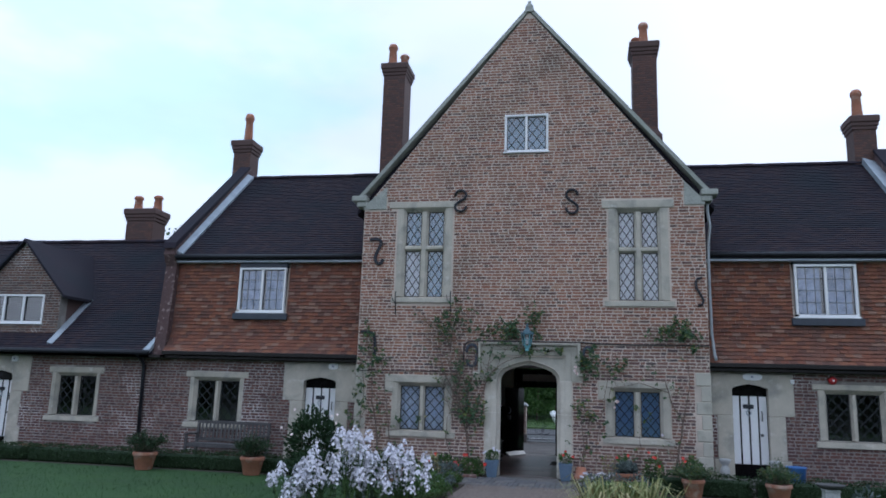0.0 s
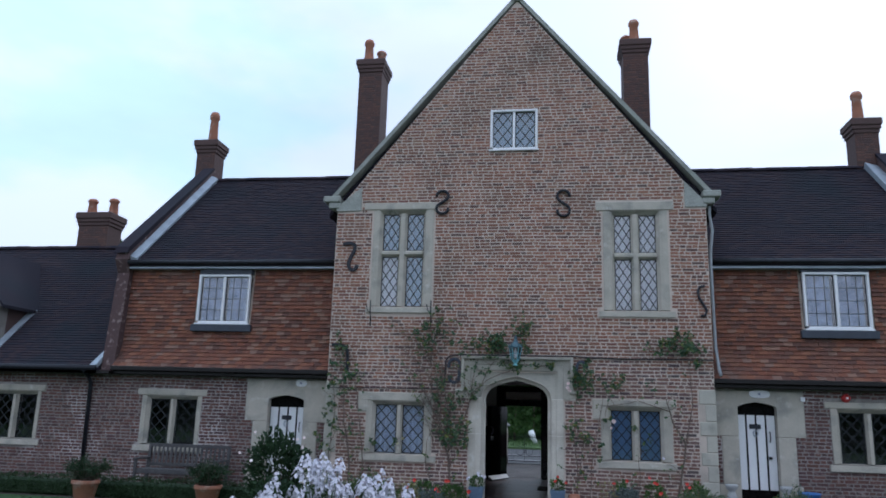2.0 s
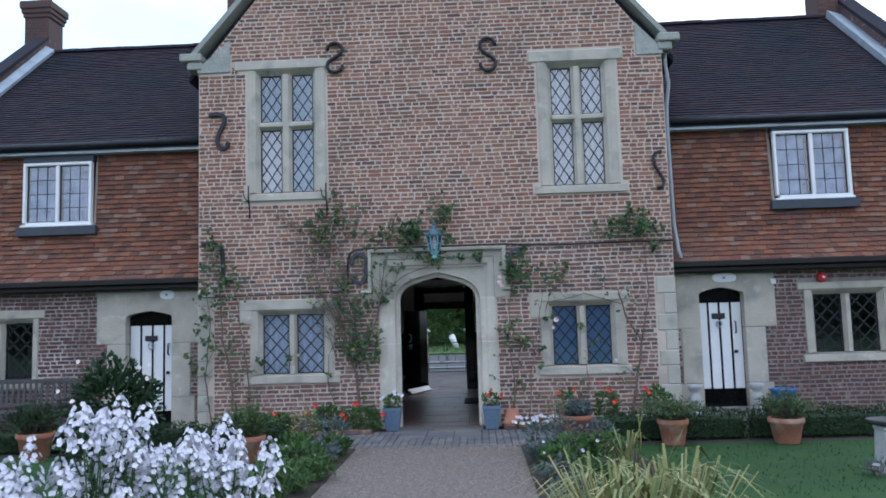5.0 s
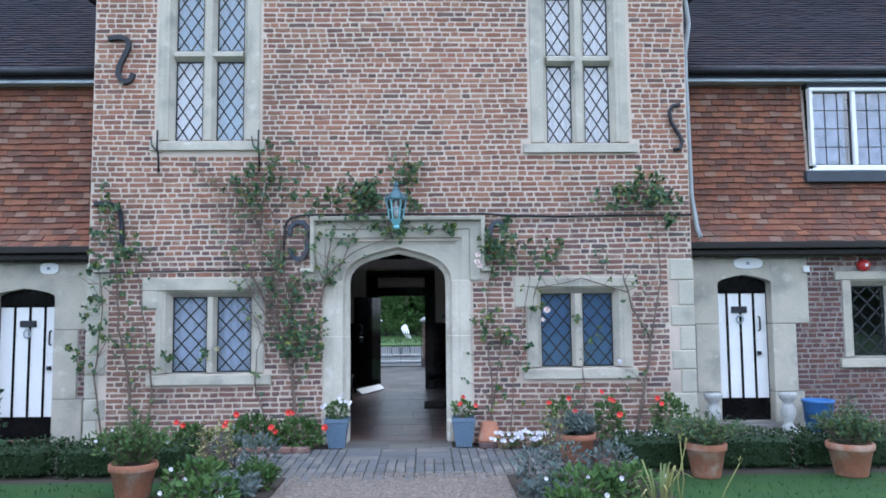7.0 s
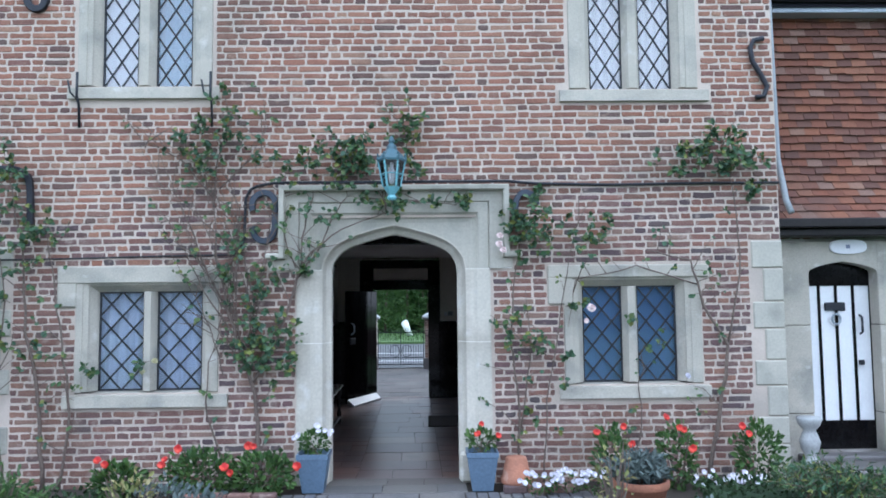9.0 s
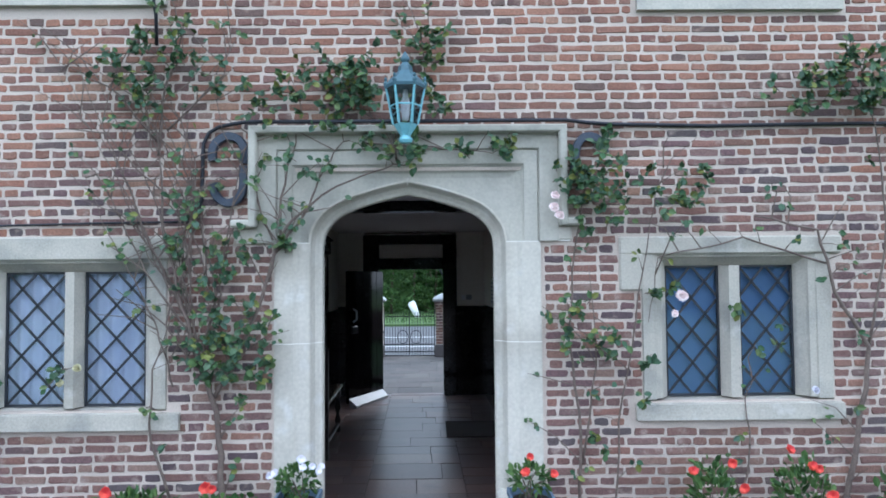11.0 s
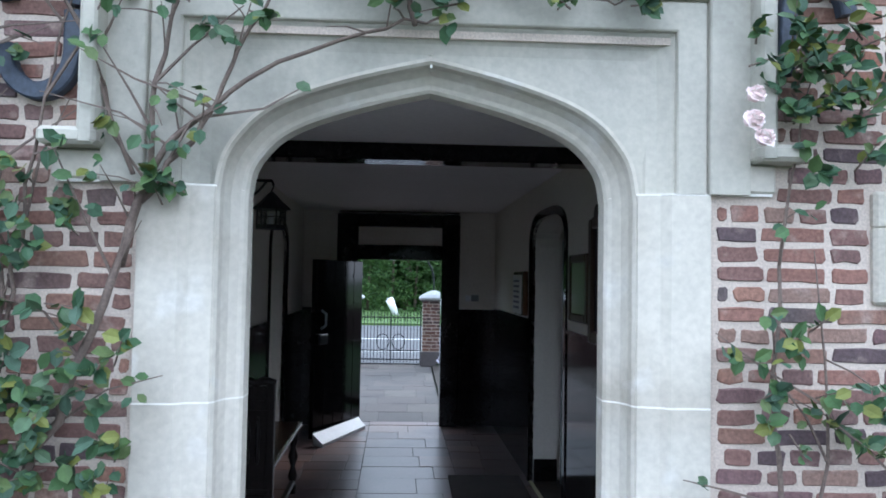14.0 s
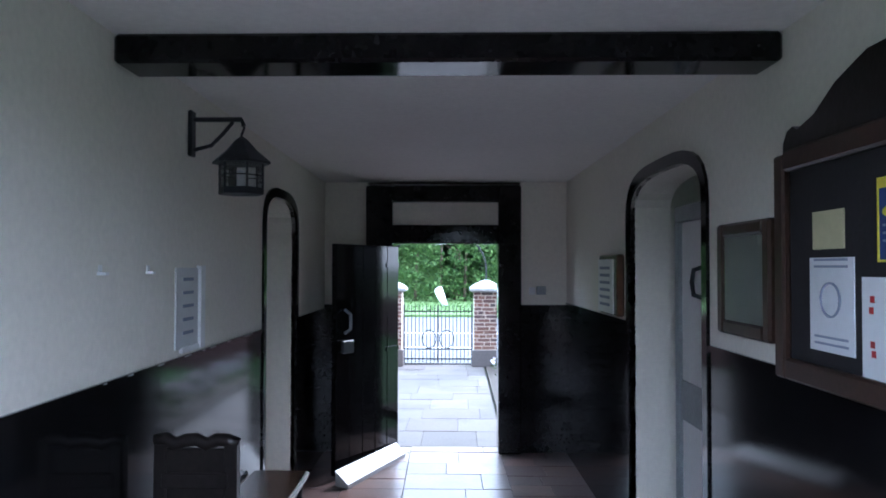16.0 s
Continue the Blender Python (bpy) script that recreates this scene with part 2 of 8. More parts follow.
slate_turq_m = mk("slate_turquoise_paint", (0.06, 0.13, 0.16), (0.045, 0.10, 0.13), 20, 0.4, 80, 0.15, 0.15)
turq_m = mk("turquoise_paint", (0.22, 0.48, 0.54), (0.16, 0.40, 0.46), 20, 0.45, 80, 0.15, 0.15)
teak_m = mk("weathered_teak", (0.085, 0.082, 0.082), (0.055, 0.054, 0.057), 8, 0.85, 60, 0.25, 0.3)
oak_m = mk("polished_brown_oak", (0.12, 0.055, 0.025), (0.08, 0.035, 0.018), 6, 0.25, 50, 0.3, 0.1)
soil_m = mk("dark_soil", (0.05, 0.038, 0.028), (0.033, 0.026, 0.02), 6, 0.95, 40, 0.4, 0.8)
flag_m = mk("grey_yorkstone", (0.17, 0.155, 0.15), (0.13, 0.12, 0.12), 3, 0.5, 50, 0.15, 0.25, obj=[(0.155, 0.145, 0.14), (0.125, 0.12, 0.12), (0.18, 0.165, 0.15), (0.14, 0.12, 0.11), (0.16, 0.15, 0.15)])
floor_m = mk("worn_floor_stone", (0.17, 0.105, 0.088), (0.12, 0.08, 0.072), 3, 0.3, 40, 0.25, 0.25, obj=[(0.17, 0.10, 0.082), (0.13, 0.09, 0.085), (0.20, 0.115, 0.09), (0.14, 0.11, 0.105), (0.23, 0.155, 0.125), (0.11, 0.075, 0.07)], stain=(0.09, 0.07, 0.065), stain_scale=2.2, stain_at=(0.5, 0.75))
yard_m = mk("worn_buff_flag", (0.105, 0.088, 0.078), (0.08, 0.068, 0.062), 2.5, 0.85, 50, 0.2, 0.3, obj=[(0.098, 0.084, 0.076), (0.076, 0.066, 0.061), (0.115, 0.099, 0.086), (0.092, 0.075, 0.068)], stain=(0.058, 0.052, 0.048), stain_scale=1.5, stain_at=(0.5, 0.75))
board_m = mk("off_white_board_paint", (0.40, 0.42, 0.44), (0.35, 0.37, 0.39), 3, 0.5, 40, 0.08, 0.1)
setts_m = mk("blue_brick_paver", (0.15, 0.146, 0.15), (0.11, 0.11, 0.12), 5, 0.7, 50, 0.25, 0.4, obj=[(0.155, 0.15, 0.155), (0.19, 0.18, 0.175), (0.12, 0.12, 0.13), (0.21, 0.19, 0.175), (0.13, 0.13, 0.145)], stain=(0.09, 0.088, 0.09), stain_scale=2.0, stain_at=(0.5, 0.7))
gravel_m = mk("buff_gravel", (0.22, 0.178, 0.155), (0.125, 0.103, 0.092), 14, 0.95, 38, 0.65, 0.9, bump_dist=0.015)
pebble_m = mk("gravel_stone", (0.21, 0.17, 0.145), (0.15, 0.125, 0.11), 20, 0.9, 90, 0.2, 0.2, island=[(0.22, 0.175, 0.14), (0.14, 0.115, 0.10), (0.32, 0.275, 0.235), (0.10, 0.085, 0.078), (0.20, 0.14, 0.105)])
asphalt_m = mk("grey_asphalt", (0.085, 0.085, 0.09), (0.065, 0.065, 0.07), 2, 0.85, 80, 0.25, 0.4)
paint_line_m = mk("white_road_paint", (0.6, 0.6, 0.58), (0.5, 0.5, 0.48), 4, 0.7, 30, 0.1, 0.1)
grass_m = mk("mown_lawn", (0.020, 0.068, 0.008), (0.014, 0.050, 0.007), 0.6, 0.9, 45, 0.35, 0.8, stain=(0.026, 0.070, 0.007), stain_scale=2.5, bump_dist=0.02)
verge_m = mk("long_verge_grass", (0.10, 0.16, 0.045), (0.07, 0.13, 0.035), 0.8, 0.9, 12, 0.35, 0.8, bump_dist=0.03)
bark_m = mk("grey_brown_stem", (0.17, 0.13, 0.105), (0.12, 0.09, 0.075), 20, 0.9, 120, 0.25, 0.4)
GREENS = [(0.05, 0.105, 0.045), (0.07, 0.13, 0.05), (0.04, 0.085, 0.045), (0.09, 0.15, 0.05), (0.06, 0.115, 0.07)]
leaf_m = mk("rose_leaf", (0.045, 0.085, 0.035), (0.035, 0.07, 0.03), 9, 0.5, 50, 0.2, 0.1, island=GREENS + [(0.075, 0.125, 0.09), (0.20, 0.21, 0.05), (0.09, 0.14, 0.08), (0.12, 0.16, 0.06)], spec=0.2)
dark_leaf_m = mk("dark_shrub_leaf", (0.03, 0.06, 0.025), (0.022, 0.045, 0.02), 9, 0.55, 50, 0.2, 0.1, island=[(0.03, 0.06, 0.025), (0.022, 0.045, 0.022), (0.042, 0.075, 0.03), (0.018, 0.036, 0.018)], spec=0.2)
box_m = mk("clipped_box_leaf", (0.03, 0.055, 0.022), (0.022, 0.042, 0.018), 9, 0.55, 50, 0.2, 0.1, island=[(0.03, 0.055, 0.022), (0.022, 0.042, 0.018), (0.04, 0.07, 0.028)], spec=0.2)
bright_leaf_m = mk("bright_garden_leaf", (0.07, 0.13, 0.035), (0.05, 0.10, 0.03), 9, 0.5, 50, 0.2, 0.1, island=[(0.07, 0.13, 0.035), (0.05, 0.10, 0.03), (0.09, 0.15, 0.04), (0.04, 0.085, 0.03)], spec=0.2)
silver_leaf_m = mk("grey_green_herb_leaf", (0.12, 0.15, 0.14), (0.09, 0.12, 0.115), 9, 0.7, 50, 0.2, 0.1, island=[(0.12, 0.15, 0.14), (0.09, 0.12, 0.12), (0.15, 0.18, 0.17)], spec=0.2)
straw_m = mk("yellowing_strap_leaf", (0.26, 0.24, 0.08), (0.18, 0.19, 0.06), 5, 0.7, 50, 0.2, 0.1, island=[(0.28, 0.25, 0.10), (0.16, 0.19, 0.06), (0.22, 0.22, 0.07), (0.36, 0.31, 0.16), (0.11, 0.15, 0.05)])
wood_leaf_m = mk("woodland_leaf", (0.06, 0.12, 0.03), (0.04, 0.085, 0.025), 1.2, 0.6, 20, 0.2, 0.1, island=[(0.055, 0.115, 0.03), (0.04, 0.09, 0.025), (0.08, 0.15, 0.04), (0.03, 0.065, 0.02), (0.10, 0.17, 0.05)], spec=0.2)
petal_m = mk("white_petal", (0.66, 0.66, 0.74), (0.56, 0.56, 0.68), 20, 0.6, 60, 0.05, 0.05, island=[(0.72, 0.71, 0.74), (0.62, 0.61, 0.69), (0.68, 0.64, 0.68)])
red_m = mk("scarlet_petal", (0.60, 0.04, 0.03), (0.5, 0.03, 0.03), 20, 0.6, 60, 0.1, 0.05, island=[(0.6, 0.045, 0.03), (0.68, 0.09, 0.05), (0.5, 0.03, 0.03)])
pink_m = mk("pale_pink_petal", (0.92, 0.82, 0.79), (0.9, 0.76, 0.74), 20, 0.6, 60, 0.04, 0.05, island=[(0.9, 0.8, 0.78), (0.86, 0.68, 0.67), (0.9, 0.84, 0.8)])
cream_m = mk("cream_card", (0.55, 0.52, 0.32), (0.5, 0.47, 0.29), 6, 0.8, 30, 0.05, 0.0)
paper_m = mk("white_paper", (0.72, 0.74, 0.78), (0.68, 0.7, 0.75), 3, 0.7, 30, 0.03, 0.0)
yellow_m = mk("yellow_sticker", (0.75, 0.65, 0.06), (0.7, 0.6, 0.05), 3, 0.6, 30, 0.05, 0.0)
bluecard_m = mk("navy_sticker", (0.03, 0.06, 0.22), (0.025, 0.05, 0.19), 3, 0.6, 30, 0.05, 0.0)
ink_m = mk("grey_ink", (0.28, 0.31, 0.42), (0.24, 0.27, 0.38), 9, 0.8, 30, 0.1, 0.0)
redlamp_m = mk("red_plastic_dome", (0.5, 0.03, 0.03), (0.42, 0.025, 0.03), 6, 0.3, 30, 0.1, 0.0)
curtain_m = mk("pale_blue_curtain", (0.80, 0.86, 0.97), (0.70, 0.78, 0.94), 3, 0.9, 60, 0.08, 0.2)
teal_net_m = mk("blue_green_net", (0.44, 0.64, 0.76), (0.34, 0.52, 0.66), 3, 0.9, 60, 0.08, 0.2)
net_m = mk("white_net_curtain", (0.90, 0.90, 0.91), (0.85, 0.86, 0.88), 2, 0.9, 60, 0.06, 0.2)
slate_blind_m = mk("slate_blue_blind", (0.22, 0.36, 0.60), (0.19, 0.32, 0.55), 1.5, 0.8, 60, 0.05, 0.1)
# dark colour paints the rooms' dimness; the rubber doormat uses it too
room_m = mk("room_dimness_and_rubber", (0.14, 0.13, 0.12), (0.11, 0.105, 0.10), 2, 0.9, 30, 0.1, 0.1)
grey_pipe_m = mk("grey_painted_pipe", (0.33, 0.36, 0.38), (0.26, 0.29, 0.31), 5, 0.5, 40, 0.15, 0.1)
greystone_m = mk("grey_statuary_stone", (0.42, 0.43, 0.43), (0.33, 0.34, 0.34), 6, 0.85, 50, 0.2, 0.3)


def glass(name, tint=(0.95, 0.97, 1.0), gain=1.0):
    m = bpy.data.materials.new(name)
    m.use_nodes = True
    n, l = m.node_tree.nodes, m.node_tree.links
    n.remove(n["Principled BSDF"])
    clear, gloss, both, fres = (n.new("ShaderNode" + k) for k in ("BsdfTransparent", "BsdfGlossy", "MixShader", "Fresnel"))
    clear.inputs["Color"].default_value = (*tint, 1)
    gloss.inputs["Roughness"].default_value = 0.03
    fres.inputs["IOR"].default_value = 1.5 * gain
    wave, bump = n.new("ShaderNodeTexNoise"), n.new("ShaderNodeBump")
    wave.inputs["Scale"].default_value = 5
    bump.inputs["Strength"].default_value, bump.inputs["Distance"].default_value = 0.1, 0.01
    l.new(wave.outputs["Fac"], bump.inputs["Height"])
    l.new(bump.outputs["Normal"], gloss.inputs["Normal"])
    l.new(fres.outputs["Fac"], both.inputs["Fac"])
    l.new(clear.outputs["BSDF"], both.inputs[1])
    l.new(gloss.outputs["BSDF"], both.inputs[2])
    l.new(both.outputs["Shader"], n["Material Output"].inputs["Surface"])
    return m


glass_m = glass("window_glass", gain=1.35)
double_glass_m = glass("double_window_glass", gain=1.72)


# ---------- mesh tools ----------
class G:
    """Vertices and faces being gathered for one mesh, in world metres."""

    def __init__(self):
        self.v, self.f = [], []

    def add(self, verts, faces):
        k = len(self.v)
        self.v += [tuple(p) for p in verts]
        self.f += [tuple(k + i for i in q) for q in faces]
        return self

    def hexa(self, p):
        """Eight corners: four below, then four above, each counter-clockwise from above."""
        return self.add(p, [(3, 2, 1, 0), (4, 5, 6, 7), (0, 1, 5, 4), (1, 2, 6, 5), (2, 3, 7, 6), (3, 0, 4, 7)])

    def box(self, x0, x1, y0, y1, z0, z1, cut=0.0):
        if cut:
            c = cut
            lo = [(x0 + c, y0), (x1 - c, y0), (x1, y0 + c), (x1, y1 - c), (x1 - c, y1), (x0 + c, y1), (x0, y1 - c), (x0, y0 + c)]
            ins = [(x0 + c, y0 + c), (x1 - c, y0 + c), (x1 - c, y0 + c), (x1 - c, y1 - c), (x1 - c, y1 - c), (x0 + c, y1 - c), (x0 + c, y1 - c), (x0 + c, y0 + c)]
            rings = [[(x, y, z0) for x, y in ins], [(x, y, z0 + c) for x, y in lo], [(x, y, z1 - c) for x, y in lo], [(x, y, z1) for x, y in ins]]
            return self.skin(rings, caps=True)
        return self.hexa([(x0, y0, z0), (x1, y0, z0), (x1, y1, z0), (x0, y1, z0), (x0, y0, z1), (x1, y0, z1), (x1, y1, z1), (x0, y1, z1)])

    def skin(self, rings, caps=True, closed=True):
        k, n = len(self.v), len(rings[0])
        for r in rings:
            self.v += [tuple(p) for p in r]
        for i in range(len(rings) - 1):
            for j in range(n if closed else n - 1):
                a, b = k + i * n + j, k + i * n + (j + 1) % n
                self.f.append((a, b, b + n, a + n))
        if caps:
            self.f.append(tuple(k + j for j in reversed(range(n))))
            self.f.append(tuple(k + (len(rings) - 1) * n + j for j in range(n)))
        return self

    def tube(self, pts, radii, n=6):
        pts = [Vector(p) for p in pts]
        if not isinstance(radii, (list, tuple)):
            radii = [radii] * len(pts)
        rings = []
        side = None
        for i, p in enumerate(pts):
            d = (pts[min(i + 1, len(pts) - 1)] - pts[max(i - 1, 0)]).normalized()
            if side is None:
                side = d.orthogonal().normalized()
            side = (side - d * side.dot(d)).normalized()
            up = d.cross(side)
            rings.append([p + radii[i] * (math.cos(a) * side + math.sin(a) * up) for a in (2 * math.pi * j / n for j in range(n))])
        return self.skin(rings)

    def lathe(self, x, y, prof, n=20):
        """prof: (radius, z) from the bottom up, round an upright axis."""
        rings = [[(x + r * math.cos(2 * math.pi * (j + 0.5) / n), y + r * math.sin(2 * math.pi * (j + 0.5) / n), z) for j in range(n)] for r, z in prof]
        return self.skin(rings)

    def sweep(self, path, prof):
        """path: (x, z) points; prof: (offset to the path's left side, y). Mitred corners."""
        P = [Vector(p) for p in path]
        nrm = []
        for i in range(len(P)):
            ds = []
            if i > 0:
                ds.append((P[i] - P[i - 1]).normalized())
            if i < len(P) - 1:
                ds.append((P[i + 1] - P[i]).normalized())
            ns = [Vector((-d.y, d.x)) for d in ds]
            s = sum(ns, Vector((0, 0)))
            s.normalize()
            nrm.append(s / max(0.3, s.dot(ns[0])))
        rings = [[(p.x + o * q.x, y, p.y + o * q.y) for o, y in prof] for p, q in zip(P, nrm)]
        return self.skin(rings, caps=True)

    def leaf(self, p, d, up, size, wide=0.55, fold=0.18):
        d, up = d.normalized(), up.normalized()
        s = d.cross(up)
        if s.length < 1e-3:
            s = d.orthogonal()
        s.normalize()
        u = s.cross(d)
        w = s * size * wide * 0.5
        return self.add([p, p + d * size * 0.28 + w * 0.85 + u * size * fold, p + d * size * 0.66 + w * 0.88 + u * size * fold * 0.8, p + d * size, p + d * size * 0.66 - w * 0.88 + u * size * fold * 0.8, p + d * size * 0.28 - w * 0.85 + u * size * fold], [(0, 1, 2, 3), (0, 3, 4, 5)])


SKEW = [0.0]


def skewed(verts):
    return [(x - SKEW[0] * (y - 3.55), y, z) for x, y, z in verts] if SKEW[0] else verts


def link(name, g, material, smooth=False):
    me = bpy.data.meshes.new(name)
    me.from_pydata(skewed(g.v), [], g.f)
    me.materials.append(material)
    if smooth:
        me.polygons.foreach_set("use_smooth", [True] * len(me.polygons))
    return new(name, me)


def thing(name, loc, label, category, group="", kind=""):
    ob = new(name)
    ob.empty_display_size = 0.1
    ob.location = loc
    return tagged(ob, label, category, group, kind)


def part(name, g, material, parent, label="", smooth=False):
    ob = link(name, g, material, smooth)
    ob.parent = parent
    ob.matrix_parent_inverse = Matrix.Translation(parent.location).inverted()
    if label:
        ob["label"] = label
    return ob


def solo(name, g, material, label, category, group="", kind="", smooth=False):
    return tagged(link(name, g, material, smooth), label, category, group, kind)


rng = random.Random(7)


def rnd(a, b):
    return rng.uniform(a, b)


def rvec():
    while True:
        v = Vector((rnd(-1, 1), rnd(-1, 1), rnd(-1, 1)))
        if 0.05 < v.length < 1:
            return v.normalized()


# ---------- walls with openings ----------
def free(spans, x0, x1):
    out = [(x0, x1)]
    for a, b in spans:
        out = [q for lo, hi in out for q in ((lo, min(hi, a)), (max(lo, b), hi)) if q[1] - q[0] > 0.004]
    return out


def masonry(xl, xr, zs, holes, y0, y1):
    """A wall between the edges xl(z) and xr(z), with square holes (x0, x1, z0, z1) through it."""
    g = G()
    zs = sorted(set(round(z, 4) for z in (*zs, *(z for h in holes for z in h[2:])) if min(zs) <= z <= max(zs)))
    for z0, z1 in zip(zs, zs[1:]):
        zm = (z0 + z1) / 2
        spans = sorted((h[0], h[1]) for h in holes if h[2] < zm < h[3])
        for a, b in free(spans, xl(zm), xr(zm)):
            a0, a1 = (xl(z0), xl(z1)) if a == xl(zm) else (a, a)
            b0, b1 = (xr(z0), xr(z1)) if b == xr(zm) else (b, b)
            g.hexa([(a0, y0, z0), (b0, y0, z0), (b0, y1, z0), (a0, y1, z0), (a1, y0, z1), (b1, y0, z1), (b1, y1, z1), (a1, y1, z1)])
    return g


COURSE, BRICK, HEAD = 0.0695, 0.232, 0.1175


def brick_slots(xl, xr, z0, z1, holes):
    """Courses of stretchers and headers in turn, cut at the holes: (x0, x1, z0, z1)."""
    out = []
    k, z = 0, z0
    while z + COURSE * 0.6 < z1:
        zm = z + COURSE / 2
        spans = sorted((h[0], h[1]) for h in holes if h[2] - 0.01 < zm < h[3] + 0.01)
        for a, b in free(spans, xl(zm), xr(zm)):
            x = a - rnd(0, 0.1)
            while x < b - 0.02:
                step = HEAD if (k % 2 == 1) != (rng.random() < 0.18) else BRICK
                x2 = x + step * rnd(0.94, 1.06)
                lo, hi = max(x, a) + 0.006 + rnd(0, 0.003), min(x2, b) - 0.006
                sag = 0.006 * math.sin(lo * 0.9 + z * 1.4) + 0.004 * math.sin(lo * 2.3 - z * 2.1) + rnd(-0.0025, 0.0025)
                if hi - lo > 0.03:
                    out.append((lo, hi, z + sag + 0.006 + rnd(0, 0.0055), z + sag + COURSE - 0.006 - rnd(0, 0.0045)))
                x = x2
        k, z = k + 1, z + COURSE
    return out


def one_brick(g, x0, x1, z0, z1, y):
    """A worn brick face with blunt corners, standing proud of the joints."""
    c, e = rnd(0.004, 0.012), 0.0055
    f = y - rnd(0.003, 0.008)
    w = (x1 - x0) / 2
    mid = rnd(-0.004, 0.004)
    out = [(x0 + c, z0), (x0 + w, z0 + mid), (x1 - c, z0), (x1, z0 + c), (x1, z1 - c), (x1 - c, z1), (x0 + w, z1 + rnd(-0.005, 0.003)), (x0 + c, z1), (x0, z1 - c), (x0, z0 + c)]
    out = [(x + rnd(-0.005, 0.005), z + rnd(-0.004, 0.004) + (0.0015 if z > z0 + 0.02 else -0.0015)) for x, z in out]
    xm, zm = (x0 + x1) / 2, (z0 + z1) / 2
    kx, kz = 1 - e / w, 1 - 2 * e / (z1 - z0)
    n = len(out)
    A = [(x, y + 0.004, z) for x, z in out]
    C = [(xm + (x - xm) * kx, f + rnd(-0.0015, 0.0015), zm + (z - zm) * kz) for x, z in out]
    g.add(A + C, [tuple(range(n, 2 * n))] + [(i, (i + 1) % n, n + (i + 1) % n, n + i) for i in range(n)])


# ---------- central bay ----------
BAY_L, BAY_R, EAVE, APEX = -3.98, 3.88, 6.1, 11.0
WING_Y = 0.47


def gable_l(z):
    return BAY_L if z < EAVE else BAY_L + (z - EAVE) * (-0.04 - BAY_L) / (APEX - EAVE)


def gable_r(z):
    return BAY_R if z < EAVE else BAY_R + (z - EAVE) * (-0.04 - BAY_R) / (APEX - EAVE)


# openings in the bay's front: (x0, x1, z0, z1)
UP_L, UP_R = (-3.14, -1.80, 3.94, 6.10), (1.79, 3.10, 3.89, 6.02)
GR_L, GR_R = (-3.10, -1.71, 0.90, 1.99), (1.69, 3.06, 0.93, 2.00)
ATTIC = (-0.60, 0.43, 7.41, 8.34)
ARCH = (-0.90, 0.92, -0.2, 2.60)
bay_holes = [UP_L, UP_R, GR_L, GR_R, ATTIC, ARCH]
wall_bay = solo("wall_bay", masonry(gable_l, gable_r, [-0.3, EAVE, APEX - 0.01], bay_holes, 0.0, 0.42), mortar_m, "tall gabled old red brick front with pale lime mortar", "wall", kind="structure")

# stone areas that the brickwork stops at
bay_stone = [
    (UP_L[0] - 0.03, UP_L[1] + 0.03, 3.74, 6.2), (UP_L[0] - 0.16, UP_L[1] + 0.10, 6.05, 6.23), (-3.22, -1.80, 3.74, 3.90),
    (UP_R[0] - 0.03, UP_R[1] + 0.03, 3.74, 6.17), (1.65, 3.23, 6.03, 6.21), (1.66, 3.23, 3.74, 3.90),
    (GR_L[0], GR_L[1], 0.75, 2.0), (-3.28, -1.62, 1.96, 2.14), (-3.28, -3.1, 1.72, 2.14), (-3.21, -1.62, 0.75, 0.92),
    (GR_R[0], GR_R[1], 0.75, 2.0), (1.53, 3.14, 1.94, 2.11), (1.53, 1.69, 1.72, 2.11), (1.59, 3.10, 0.77, 0.94),
    ATTIC, (-0.955, 0.985, -0.3, 2.1), (-1.115, 1.155, 2.19, 2.92), (-1.23, 1.195, 2.085, 2.20),
    (-4.0, -3.42, 6.04, 6.36), (3.44, 3.9, 6.04, 6.36), (3.56, 3.9, 0.0, 2.36), (-4.0, -3.72, 0.0, 2.3),
]
slots = brick_slots(gable_l, gable_r, -0.02, APEX - 0.2, bay_stone)
near_slots, far_g, old_g = [], G(), G()
for s in slots:
    if -2.1 < s[0] and s[1] < 1.75 and 0.6 < s[2] < 2.15 and len(near_slots) < 300:
        near_slots.append(s)
    else:
        one_brick(old_g if s[2] + rnd(-0.5, 0.5) + 0.25 * math.sin(s[0] * 1.7) < 2.75 else far_g, *s, 0.0)
brickwork = part("brickwork", far_g, brick_m, wall_bay)
brickwork["kind"] = "stuff"
part("old_brickwork", old_g, old_brick_m, wall_bay)["kind"] = "stuff"

# wall thickness behind the front, side returns and the bay's own roof
wall_side_g = G()
for x0, x1 in ((BAY_L, BAY_L + 0.35), (BAY_R - 0.35, BAY_R)):
    wall_side_g.box(x0, x1, 0.42, 7.4, -0.3, EAVE)
solo("wall_bay_sides", wall_side_g, brick_dark_m, "brick side walls of the gabled bay", "wall", kind="structure")
g = G()
for s in (-1, 1):
    e = BAY_L - 0.25 if s < 0 else BAY_R + 0.25
    m = -0.04
    g.hexa([(e, 0.2, EAVE - 0.12), (m, 0.2, APEX - 0.1), (m, 8.6, APEX - 0.1), (e, 8.6, EAVE - 0.12), (e, 0.2, EAVE - 0.02), (m, 0.2, APEX), (m, 8.6, APEX), (e, 8.6, EAVE - 0.02)])
solo("roof_bay", g, roof_m, "steep dark tiled roof behind the gable", "roof", kind="structure")
